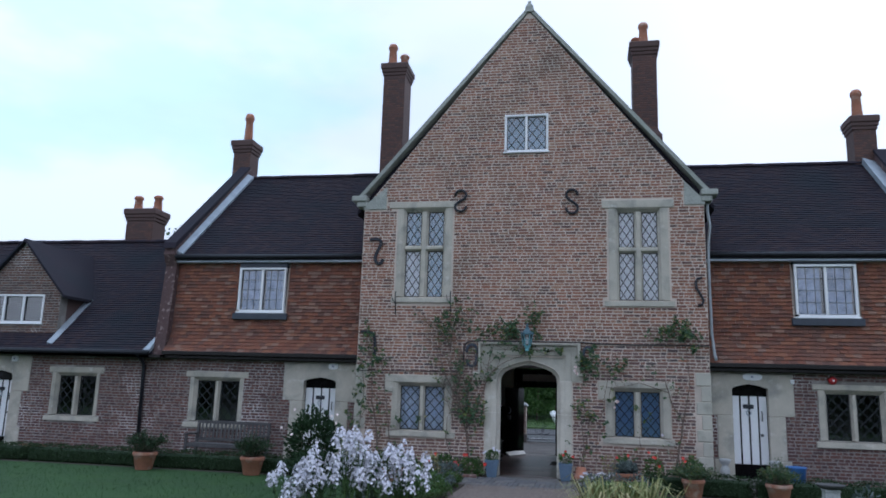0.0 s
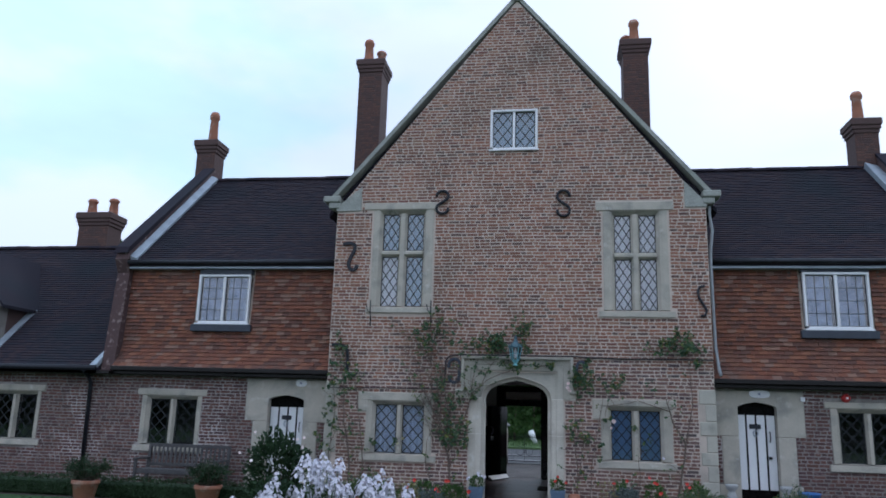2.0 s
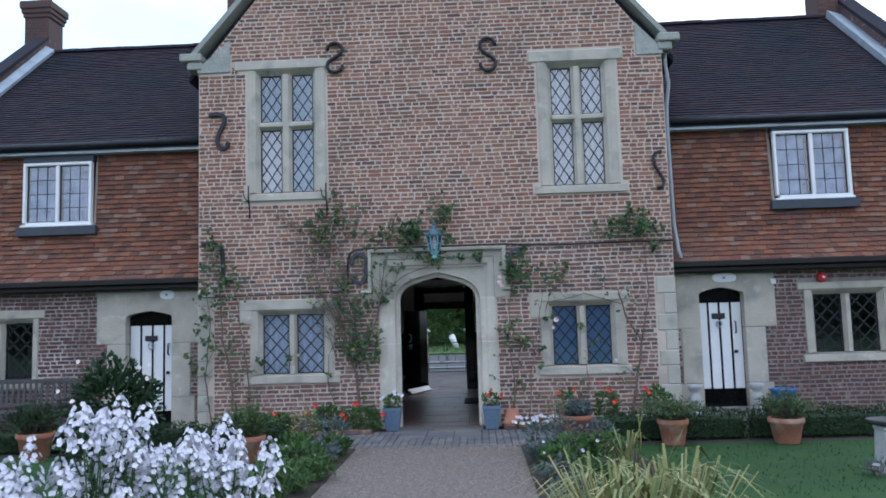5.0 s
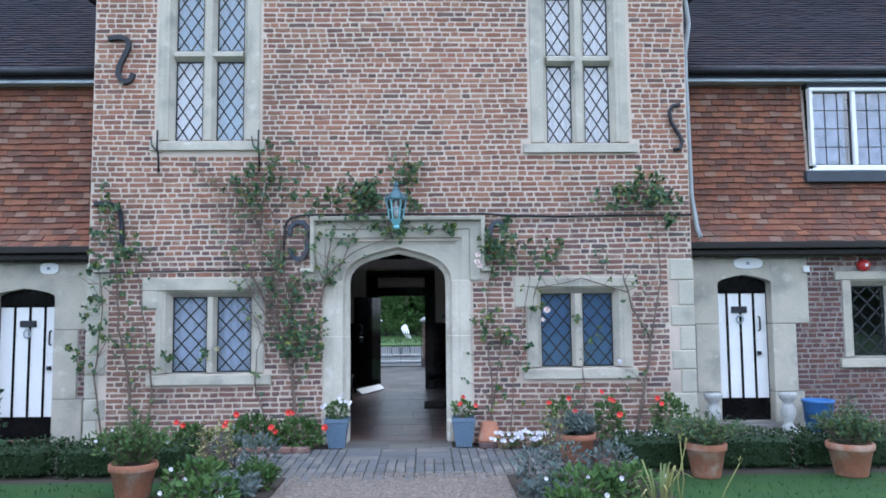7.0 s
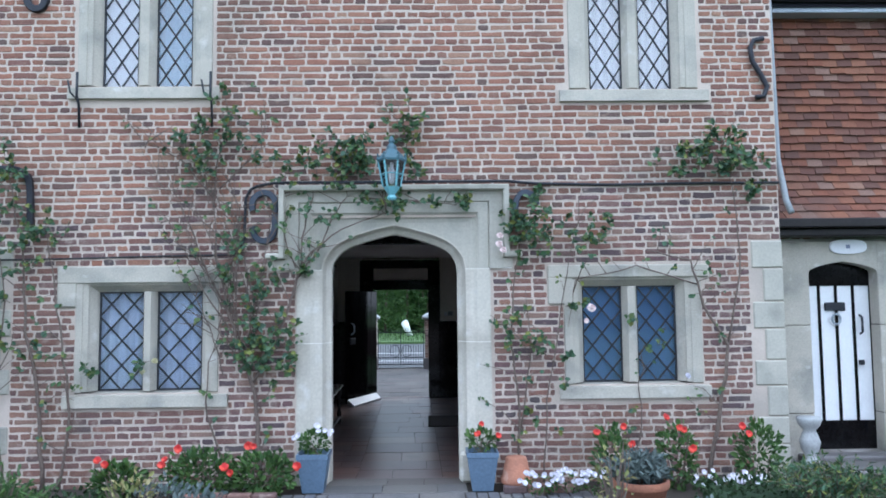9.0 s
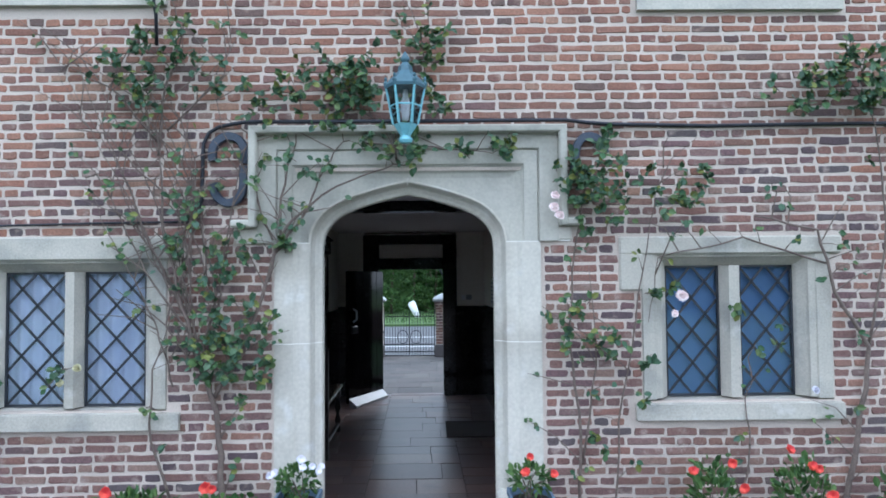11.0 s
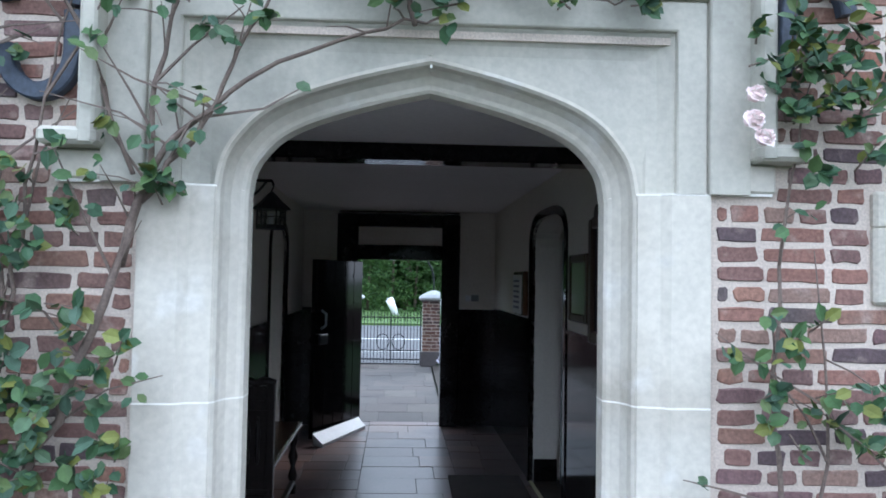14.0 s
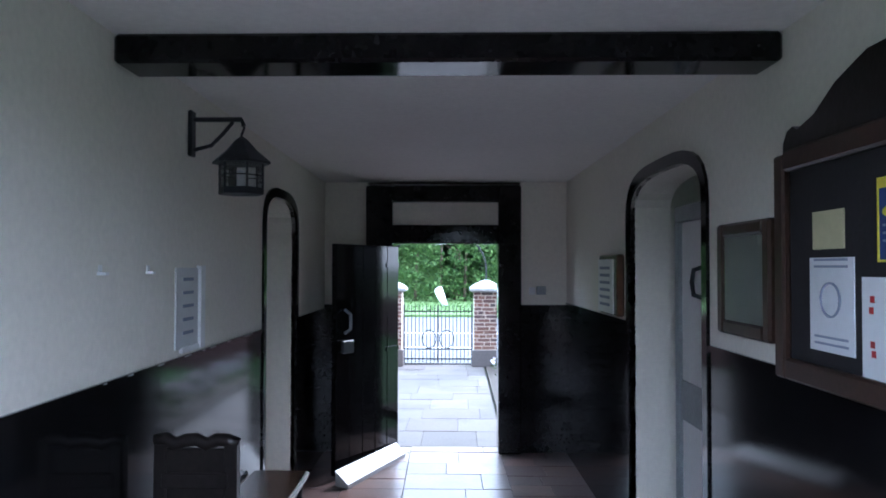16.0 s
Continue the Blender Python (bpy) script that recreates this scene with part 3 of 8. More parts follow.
solo("wall_bay_back", masonry(gable_l, gable_r, [-0.3, EAVE, APEX - 0.05], [(-0.95, 0.58, -0.3, 2.6)], 6.75, 7.1), brick_dark_m, "brick back wall of the gabled bay", "wall", kind="structure")

# coping, kneelers and quoins
coping = thing("gable_coping", (-0.04, 0, 6.1), "weathered grey stone coping with kneelers on the gable", "coping", kind="structure")
for s, e in ((-1, BAY_L - 0.22), (1, BAY_R + 0.2)):
    g = G()
    run = Vector((-0.04 - e, APEX + 0.16 - (EAVE + 0.22)))
    n = 9
    for i in range(n):
        a, b = i / n, (i + 1) / n - 0.0004
        p, q = Vector((e, EAVE + 0.22)) + run * a, Vector((e, EAVE + 0.22)) + run * b
        k = Vector((-run.y, run.x)).normalized() * (0.085 if s > 0 else -0.085)
        if k.y > 0:
            k = -k
        pts = [(p.x, p.y), (q.x, q.y), (q.x + k.x, q.y + k.y), (p.x + k.x, p.y + k.y)]
        lo, hi = -0.035 + rnd(-0.004, 0.004), 0.34
        g.add([(x, y, z) for y in (lo, hi) for x, z in pts], [(0, 1, 2, 3), (7, 6, 5, 4), (0, 4, 5, 1), (1, 5, 6, 2), (2, 6, 7, 3), (3, 7, 4, 0)])
    part("coping_slab", g, coping_m, coping)
    g = G()
    x0, x1 = (BAY_L - 0.02, -3.44) if s < 0 else (3.46, BAY_R + 0.02)
    z1a, z1b = (EAVE + 0.04, EAVE + 0.52) if s < 0 else (EAVE + 0.52, EAVE + 0.04)
    g.hexa([(x0, -0.03, EAVE - 0.04), (x1, -0.03, EAVE - 0.04), (x1, 0.3, EAVE - 0.04), (x0, 0.3, EAVE - 0.04), (x0, -0.03, z1a), (x1, -0.03, z1b), (x1, 0.3, z1b), (x0, 0.3, z1a)])
    part("kneeler", g, coping_m, coping)
    g = G()
    a, b = (BAY_L - 0.32, BAY_L + 0.06) if s < 0 else (BAY_R - 0.06, BAY_R + 0.3)
    g.box(a, b, -0.09, 0.34, EAVE + 0.16, EAVE + 0.30, 0.02)
    a, b = (a + 0.12, b) if s < 0 else (a, b - 0.12)
    g.box(a, b, -0.05, 0.34, EAVE + 0.02, EAVE + 0.16, 0.02)
    part("kneeler_foot", g, coping_m, coping)
g = G()
g.skin([[(-0.04 + r * math.cos(a), 0.05 + r * math.sin(a), z) for a in (math.pi / 4 + i * math.pi / 2 for i in range(4))] for r, z in ((0.16, APEX - 0.02), (0.13, APEX + 0.14), (0.07, APEX + 0.22), (0.05, APEX + 0.30))])
part("apex_stone", g, coping_m, coping)
quoins = thing("corner_quoins", (3.7, 0, 0), "pale limestone corner blocks, long and short in turn", "quoins", kind="structure")
z, k = 0.0, 0
for h in (0.33, 0.27, 0.30, 0.25, 0.31, 0.27, 0.33, 0.28):
    w = 0.30 if k % 2 else 0.19
    for x0, x1 in ((BAY_R - w, BAY_R + 0.012), (BAY_L - 0.012, BAY_L + w * 0.85)):
        g = G()
        g.box(x0, x1, -0.018, 0.3, z + 0.004, z + h - 0.004, 0.012)
        part("quoin", g, head_stone_m, quoins)
    z, k = z + h, k + 1

# ---------- stone doorcase ----------
doorcase = thing("doorcase", (0, 0, 0), "scrubbed pale limestone doorway with a four-centred arch and square hood", "doorway", kind="structure")
SPRING, CROWN = 2.08, 2.445
half = [(-0.62, 0.0), (-0.62, 1.0), (-0.62, SPRING - 0.02), (-0.605, 2.15), (-0.57, 2.21), (-0.515, 2.268), (-0.44, 2.313), (-0.34, 2.352), (-0.22, 2.389), (-0.10, 2.42), (0.01, CROWN)]
arc_pts = [Vector(p) for p in half[2:]]
fine_half = half[:2]
for i in range(len(arc_pts) - 1):
    p0, p1, p2, p3 = arc_pts[max(i - 1, 0)], arc_pts[i], arc_pts[i + 1], arc_pts[min(i + 2, len(arc_pts) - 1)]
    for k in range(4):
        t = k / 4
        q = 0.5 * (2 * p1 + (p2 - p0) * t + (2 * p0 - 5 * p1 + 4 * p2 - p3) * t * t + (3 * p1 - p0 - 3 * p2 + p3) * t ** 3)
        fine_half.append((q.x, q.y))
half = fine_half + [half[-1]]
arch_path = half + [(0.02 - x, z) for x, z in reversed(half[:-1])]
jamb_prof = [(0.0, 0.22), (0.0, 0.14), (0.010, 0.128), (0.024, 0.12), (0.050, 0.095), (0.066, 0.06), (0.071, 0.03), (0.080, 0.018), (0.092, 0.018), (0.096, 0.10), (0.096, 0.22)]
g = G().sweep(arch_path, jamb_prof)
part("arch_moulding", g, door_stone_m, doorcase)
for s in (-1, 1):
    # flat outer jamb with a shallow roll
    cx = 0.01
    a = cx + s * 0.714
    b = cx + s * 0.955
    g = G()
    for lo, hi in ((0.0, 0.36), (0.366, 1.36), (1.366, 2.08)):
        mid = cx + s * 0.82
        pts = [(a, 0.012), (mid - s * 0.03, 0.0), (mid, -0.022), (b, -0.022), (b, 0.05), (a, 0.09)]
        if s > 0:
            pts = pts[::-1]
        ring = lambda z: [(x, y, z) for x, y in reversed(pts)]
        part("jamb_stone", G().skin([ring(lo), ring(hi)]), door_stone_m, doorcase)
    g = G()
    x0, x1 = sorted((cx + s * 0.62, cx + s * 0.956))
    g.box(x0 + (0.012 if s > 0 else 0), x1 - (0 if s > 0 else 0.012), -0.034, 0.2, 0.0, 0.30, 0.03)
    part("plinth_block", g, door_stone_m, doorcase)
    for z in (1.363, 2.083):
        g = G().skin([[(x, y - 0.0012, zz) for x, y in reversed(pts)] for zz in (z - 0.0032, z + 0.0032)])
        line = [(-0.62, z - 0.003), (-0.62, z + 0.003)] if s < 0 else [(0.64, z + 0.003), (0.64, z - 0.003)]
        part("joint", G().sweep(line, [(o - (0.0012 if i < 2 else 0), y - 0.0015) for i, (o, y) in enumerate(jamb_prof[:9])] + [(0.092, 0.05), (0.03, 0.16)]), joint_m, doorcase)
        part("joint", g, joint_m, doorcase, "bright white mortar joint")
g = G()
g.box(0.006, 0.014, 0.03, 0.1, CROWN + 0.06, CROWN + 0.13)
part("joint", g, joint_m, doorcase)
# spandrels: panel between the arch and the square head
g = G()
pts_arch = [p for p in arch_path if p[1] >= SPRING - 0.03]
tops = [(-0.80 + 1.62 * i / (len(pts_arch) - 1), 2.65) for i in range(len(pts_arch))]
off = []
for i, p in enumerate(pts_arch):
    d = Vector(pts_arch[min(i + 1, len(pts_arch) - 1)]) - Vector(pts_arch[max(i - 1, 0)])
    nv = Vector((-d.y, d.x)).normalized()
    off.append((p[0] + nv.x * 0.087, p[1] + nv.y * 0.087))
k = len(pts_arch)
g.add([(x, 0.03, z) for x, z in off] + [(x, 0.03, z) for x, z in tops], [(i + 1, i, k + i, k + i + 1) for i in range(k - 1)])
part("spandrel", g, head_stone_m, doorcase)
for q in ((-0.82, -0.70, 0.035, 0.07, 2.05, 2.65), (0.72, 0.84, 0.035, 0.07, 2.05, 2.65), (-0.92, 0.94, 0.07, 0.22, 2.56, 2.95), (-0.94, -0.735, 0.06, 0.22, 0.0, 2.555), (0.755, 0.96, 0.06, 0.22, 0.0, 2.555)):
    part("backing_stone", G().box(*q), head_stone_m, doorcase)
head_path = [(-0.715, 2.085), (-0.715, 2.54), (0.745, 2.54), (0.745, 2.085)]
g = G().sweep(head_path, [(0.0, 0.10), (0.0, 0.036), (0.01, 0.030), (0.045, 0.024), (0.08, 0.004), (0.094, -0.006), (0.099, -0.006), (0.102, -0.022), (0.107, -0.025), (0.200, -0.025), (0.205, -0.010), (0.211, -0.010), (0.213, -0.030), (0.219, -0.035), (0.35, -0.035), (0.35, 0.10)])
part("square_head", g, head_stone_m, doorcase)
g = G().sweep([(-1.055, 2.20), (-1.055, 2.858), (1.095, 2.858), (1.095, 2.20)], [(0.0, 0.05), (0.0, -0.066), (0.004, -0.102), (0.012, -0.112), (0.045, -0.118), (0.058, -0.106), (0.064, -0.066), (0.066, 0.05)])
part("hood_mould", g, head_stone_m, doorcase, "weathered projecting hood mould")
for x0, x1, c0, c1 in ((-1.24, -1.052, -1.225, -0.96), (1.092, 1.276, 0.99, 1.19)):
    part("hood_stop", G().box(x0, x1, -0.114, 0.05, 2.192, 2.248, 0.014), head_stone_m, doorcase)
    part("springer_stone", G().box(c0, c1, -0.024, 0.05, 2.092, 2.19, 0.008), door_stone_m, doorcase)
    part("joint", G().box(c0 + 0.01, c1 - 0.01, -0.016, 0.05, 2.083, 2.0925), joint_m, doorcase)


# ---------- windows ----------
def lattice(x0, x1, z0, z1, y, nx, nz, w=0.0085):
    """Diagonal lead bars cut to the light."""
    g = G()
    dx, dz = (x1 - x0) / nx, (z1 - z0) / nz
    for sgn in (1, -1):
        for k in range(-nz, nx + nz + 1):
            # line: u / dx + sgn * v / dz = k (u, v from the light's corner)
            pts = []
            for u in (0, x1 - x0):
                v = (k - u / dx) * dz * sgn
                if -1e-6 <= v <= z1 - z0 + 1e-6:
                    pts.append((u, v))
            for v in (0, z1 - z0):
                u = (k - sgn * v / dz) * dx
                if -1e-6 <= u <= x1 - x0 + 1e-6:
                    pts.append((u, v))
            if len(pts) < 2:
                continue
            a, b = min(pts), max(pts)
            if math.hypot(a[0] - b[0], a[1] - b[1]) < 0.02:
                continue
            A, B = Vector((x0 + a[0], y, z0 + a[1])), Vector((x0 + b[0], y, z0 + b[1]))
            d = (B - A).normalized()
            s = Vector((-d.z, 0, d.x)) * w
            t = Vector((0, 0.004, 0))
            g.hexa([A - s - t, A + s - t, A + s + t, A - s + t, B - s - t, B + s - t, B + s + t, B - s + t])
    return g


def grid_bars(x0, x1, z0, z1, y, nx, nz, w=0.005):
    g = G()
    for i in range(1, nx):
        x = x0 + (x1 - x0) * i / nx
        g.box(x - w, x + w, y - 0.006, y + 0.004, z0, z1)
    for i in range(1, nz):
        z = z0 + (z1 - z0) * i / nz
        g.box(x0, x1, y - 0.004, y + 0.006, z - w, z + w)
    return g


def glazed(win, x0, x1, z0, z1, y, nx, nz, lead=True):
    g = G()
    e = 0.014
    for a in ((x0 - 0.002, x0 + e, z0, z1), (x1 - e, x1 + 0.002, z0, z1), (x0, x1, z0 - 0.002, z0 + e), (x0, x1, z1 - e, z1 + 0.002)):
        g.box(a[0], a[1], y - 0.012, y + 0.008, a[2], a[3])
    casement = part("casement", g, came_m, win)
    pane = part("pane", G().add([(x0, y + 0.003, z0), (x1, y + 0.003, z0), (x1, y + 0.003, z1), (x0, y + 0.003, z1)], [(0, 1, 2, 3)]), double_glass_m if z0 > 3 else glass_m, casement)
    pane.visible_shadow = False
    part("lead_lattice" if lead else "glazing_grid", lattice(x0, x1, z0, z1, y, nx, nz) if lead else grid_bars(x0, x1, z0, z1, y, nx, nz), came_m, casement)


def stone_window(name, hole, wy, lights, mullion, transom, label, back, nx=2, nz=(4,), sill=0.1, head=None, ear=None, foot=0.08, jambs=(0.16, 0.16), half_bar=0.055):
    """A mullioned window with splayed stone jambs in a wall whose face is at wy."""
    x0, x1, z0, z1 = hole
    win = thing(name, ((x0 + x1) / 2, wy, z0), label, "window", kind="structure")
    gy = wy + 0.13
    zi0, zi1 = z0 + 0.02, z1 - 0.10
    xi0, xi1 = x0 + jambs[0], x1 - jambs[1]
    path = [(xi0, zi0), (xi0, zi1), (xi1, zi1), (xi1, zi0)]
    g = G().sweep(path, [(0.0, gy + 0.10), (0.0, gy - 0.02), (0.012, gy - 0.045), (0.055, wy + 0.03), (0.062, wy + 0.004), (0.112, wy - 0.004), (0.114, wy + 0.1)])
    # flat outer stones, each side and above, a little proud of the moulding
    for a, b in ((x0 + 0.002, xi0 - 0.110), (xi1 + 0.110, x1 - 0.002)):
        g.box(a, b, wy - 0.014, wy + 0.1, zi0 - 0.01, z1 - 0.004, 0.004)
    part("stone_surround", g, stone_m, win)
    if head:
        g = G()
        g.box(head[0], head[1], wy - 0.03, wy + 0.05, z1 - 0.02, head[2], 0.012)
        if ear:
            g.box(ear[0], ear[1], wy - 0.028, wy + 0.05, ear[2], z1 - 0.01, 0.012)
        part("lintel", g, stone_m, win)
    g = G()
    g.hexa([(x0 - foot, wy - 0.05, z0 - sill - 0.03), (x1 + foot, wy - 0.05, z0 - sill - 0.03), (x1 + foot, gy + 0.1, z0 - sill - 0.03), (x0 - foot, gy + 0.1, z0 - sill - 0.03),
            (x0 - foot, wy - 0.045, z0 - 0.02), (x1 + foot, wy - 0.045, z0 - 0.02), (x1 + foot, gy + 0.1, z0 + 0.03), (x0 - foot, gy + 0.1, z0 + 0.03)])
    part("sill", g, stone_m, win)
    mw = mullion / 2
    xm = (xi0 + xi1) / 2
    tall = [(zi0, zi1)] if transom is None else [(zi0, transom - half_bar), (transom + half_bar, zi1)]
    g = G()
    g.skin([[(xm - mw, gy + 0.06, z), (xm - mw, gy - 0.03, z), (xm - mw * 0.5, wy + 0.012, z), (xm + mw * 0.5, wy + 0.012, z), (xm + mw, gy - 0.03, z), (xm + mw, gy + 0.06, z)] for z in (zi0, zi1)])
    part("mullion", g, stone_m, win)
    if transom is not None:
        g = G()
        for a, b in ((xi0, xm - mw * 0.5), (xm + mw * 0.5, xi1)):
            g.skin([[(x, gy + 0.06, transom + half_bar), (x, gy - 0.03, transom + half_bar), (x, wy + 0.016, transom + 0.025), (x, wy + 0.016, transom - 0.025), (x, gy - 0.03, transom - half_bar), (x, gy + 0.06, transom - half_bar)] for x in (a, b)])
        part("transom", g, stone_m, win)
    for (a, b), n in zip(tall, nz):
        for c, d in ((xi0, xm - mw), (xm + mw, xi1)):
            glazed(win, c, d, a, b, gy, nx, n)
    # what hangs behind the glass
    if back:
        bm, kind_name, txt = back
        g = G()
        n = 60
        rows = []
        for z in (zi0 - 0.05, zi1 + 0.05):
            rows.append([(x0 + 0.1 + (x1 - x0 - 0.2) * i / n, gy + 0.045 + (0.022 * math.sin(i * 1.3) if kind_name == "curtain" else 0), z) for i in range(n + 1)])
        g.skin(rows, caps=False, closed=False)
        g2 = G().skin([[(x, y + 0.006, z) for x, y, z in r] for r in rows], caps=False, closed=False)
        g.add(g2.v, [tuple(reversed(f)) for f in g2.f])
        solo(kind_name, g, bm, txt, kind_name, smooth=True)
    # the room behind, its dimness painted as a dark wall colour
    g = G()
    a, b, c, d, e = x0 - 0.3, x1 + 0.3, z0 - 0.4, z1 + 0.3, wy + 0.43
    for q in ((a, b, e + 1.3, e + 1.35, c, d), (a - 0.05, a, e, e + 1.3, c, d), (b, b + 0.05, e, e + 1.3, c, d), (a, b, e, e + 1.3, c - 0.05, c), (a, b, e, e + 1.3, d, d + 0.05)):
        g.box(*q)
    solo("wall_room", g, room_m, "plastered room behind the window, its dimness put into the colour", "wall", kind="structure")
    return win


stone_window("window_1", UP_L, 0.0, 2, 0.18, 5.115, "tall four-light stone mullioned window with diamond leaded glass", (teal_net_m, "curtain", "blue-green net curtain behind leaded glass"), 2, (4, 3), 0.1, (-3.36, -1.74, 6.24), None, 0.08, (0.20, 0.235), 0.07)
# added white sheet: its colour stands for sky mirrored in this light
lx0, lx1 = UP_L[0] + 0.19, (UP_L[0] + UP_L[1]) / 2 - 0.10
solo("curtain", G().skin([[(lx0 + (lx1 - lx0) * i / 16, 0.155 + 0.008 * math.sin(i * 1.7), z) for i in range(17)] for z in (UP_L[2] + 0.03, 5.03)], caps=False, closed=False), net_m, "white sheet standing in for bright sky mirrored in one lower light", "curtain", smooth=True)
stone_window("window_2", UP_R, 0.0, 2, 0.17, 5.045, "tall four-light stone mullioned window, white behind leaded glass", (net_m, "curtain", "white net curtain behind leaded glass"), 2, (4, 3), 0.1, (1.65, 3.23, 6.19), None, 0.10, (0.235, 0.23), 0.07)
stone_window("window_3", GR_L, 0.0, 2, 0.13, None, "two-light stone window with diamond panes and pale curtains", (curtain_m, "curtain", "pale blue gathered curtain behind leaded glass"), 2, (4,), 0.1, (-3.28, -1.60, 2.14), (-3.28, -3.09, 1.74), 0.10, (0.18, 0.19))
stone_window("window_4", GR_R, 0.0, 2, 0.15, None, "two-light stone window with diamond panes and a drawn blind", (slate_blind_m, "blind", "plain slate-blue blind behind leaded glass"), 2, (4,), 0.1, (1.53, 3.14, 2.11), (1.53, 1.70, 1.72), 0.06, (0.205, 0.22))


def wood_window(name, x0, x1, z0, z1, y, label, nx=3, nz=4, lead=False, cols=2, room=True):
    """White painted timber casements standing a little proud of the wall at y."""
    win = thing(name, ((x0 + x1) / 2, y, z0), label, "window", kind="structure")
    f = 0.055
    g = G()
    g.sweep([(x0 + f, z0 + f), (x0 + f, z1 - f), (x1 - f, z1 - f), (x1 - f, z0 + f), (x0 + f, z0 + f)], [(0.0, y + 0.06), (0.0, y - 0.005), (0.012, y - 0.03), (f, y - 0.03), (f, y + 0.06)])
    part("window_frame", g, white_m, win)
    w = (x1 - x0 - 2 * f - (cols - 1) * 0.06) / cols
    for i in range(cols):
        a = x0 + f + i * (w + 0.06)
        if i:
            part("mullion", G().box(a - 0.06, a, y - 0.028, y + 0.06, z0 + f, z1 - f, 0.006), white_m, win)
        glazed(win, a, a + w, z0 + f, z1 - f, y + 0.03, nx, nz, lead)
    g = G().box(x0 - 0.03, x1 + 0.03, y - 0.06, y + 0.05, z0 - 0.035, z0 + 0.002, 0.008)
    part("window_sill", g, white_m, win)
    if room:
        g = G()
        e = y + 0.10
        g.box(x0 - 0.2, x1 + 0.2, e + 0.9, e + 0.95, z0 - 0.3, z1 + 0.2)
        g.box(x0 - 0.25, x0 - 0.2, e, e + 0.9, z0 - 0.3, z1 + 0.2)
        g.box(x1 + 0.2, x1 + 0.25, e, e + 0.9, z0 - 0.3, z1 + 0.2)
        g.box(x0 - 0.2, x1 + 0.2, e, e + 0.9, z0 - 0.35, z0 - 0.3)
        solo("wall_room", g, room_m, "room behind the casement, its dimness put into the wall colour", "wall", kind="structure")
    return win


wood_window("window_5", ATTIC[0], ATTIC[1], ATTIC[2], ATTIC[3], 0.0, "white painted two-light attic casement with diamond leading", 2, 3, True)
solo("curtain", G().box(ATTIC[0] + 0.05, ATTIC[1] - 0.05, 0.09, 0.10, ATTIC[2], ATTIC[3]), teal_net_m, "blue-green net curtain behind the attic panes", "curtain")

# ---------- wings ----------
END_L, END_R, FAR_L = -9.1, 8.9, -18.5
GW_R, GW_L, GW_LL = (6.12, 7.55, 1.0, 2.08), (-8.42, -7.0, 0.88, 1.98), (-12.32, -10.95, 0.90, 2.0)
DOOR_R, DOOR_L, DOOR_LL = (4.385, 5.13, 0.15, 2.15), (-5.44, -4.62, 0.0, 2.04), (-14.3, -13.5, 0.0, 2.0)
wing_r = solo("wall_wing_right", masonry(lambda z: BAY_R, lambda z: END_R + 0.35, [-0.3, 2.55], [GW_R, DOOR_R], WING_Y, WING_Y + 0.35), wing_mortar_m, "purple-brown brick ground storey wall of the wing", "wall", kind="structure")
wing_l = solo("wall_wing_left", masonry(lambda z: FAR_L, lambda z: BAY_L, [-0.3, 2.5], [GW_L, GW_LL, DOOR_L, DOOR_LL], WING_Y, WING_Y + 0.35), wing_mortar_m, "purple-brown brick ground storey wall of the low wing", "wall", kind="structure")


def key_stones(d):
    """Long and short blocks each side of a door, as holes for the brickwork."""
    x0, x1, z0, z1 = d
    out = []
    for s in (-1, 1):
        for lo, hi, w in ((z0 - 0.1, 0.55, 0.40), (0.55, 1.47, 0.32), (1.47, 2.36, 0.51)):
            e = x0 if s < 0 else x1
            a, b = sorted((e, e + s * w))
            # the bay's side wall cuts the stones short
            if e > BAY_R:
                a = max(a, BAY_R + 0.02)
            elif b > BAY_L - 0.02:
                b = BAY_L - 0.02
            out.append((a, b, lo, hi))
    out.append((x0, x1, z1 - 0.03, 2.36))
    return out


def stone_win_area(h, top):
    return [(h[0], h[1], h[2] - 0.15, h[3]), (h[0] - 0.1, h[1] + 0.1, h[3] - 0.02, top), (h[0] - 0.08, h[1] + 0.08, h[2] - 0.14, h[2])]


wing_near = []
for wing, lim, dlist, wlist, ztop in ((wing_r, (BAY_R, END_R + 0.35), [DOOR_R], [GW_R], 2.52), (wing_l, (FAR_L, BAY_L), [DOOR_L, DOOR_LL], [GW_L, GW_LL], 2.47)):
    cut = [q for d in dlist for q in key_stones(d) + [d]] + [q for h in wlist for q in stone_win_area(h, h[3] + 0.13)]
    g = G()
    for s in brick_slots(lambda z: lim[0], lambda z: lim[1], -0.05, ztop, cut):
        near = s[2] > 0.35 and (5.1 < s[0] < 9.0 or -6.9 < s[0] < -5.4)
        if near and sum(1 for q in wing_near if q[0] is wing) < 300:
            wing_near.append((wing, s))
        else:
            one_brick(g, *s, WING_Y)
    part("brickwork", g, brick_dark_m, wing)["kind"] = "stuff"
stone_window("window_6", GW_R, WING_Y, 2, 0.13, None, "two-light stone window with leaded glass and dark room", None, 2, (4,), 0.1, (GW_R[0] - 0.1, GW_R[1] + 0.1, GW_R[3] + 0.10), None, 0.07, (0.19, 0.19))
stone_window("window_7", GW_L, WING_Y, 2, 0.13, None, "two-light stone window with leaded glass above the bench", None, 2, (4,), 0.1, (GW_L[0] - 0.12, GW_L[1] + 0.12, GW_L[3] + 0.12), None, 0.1)
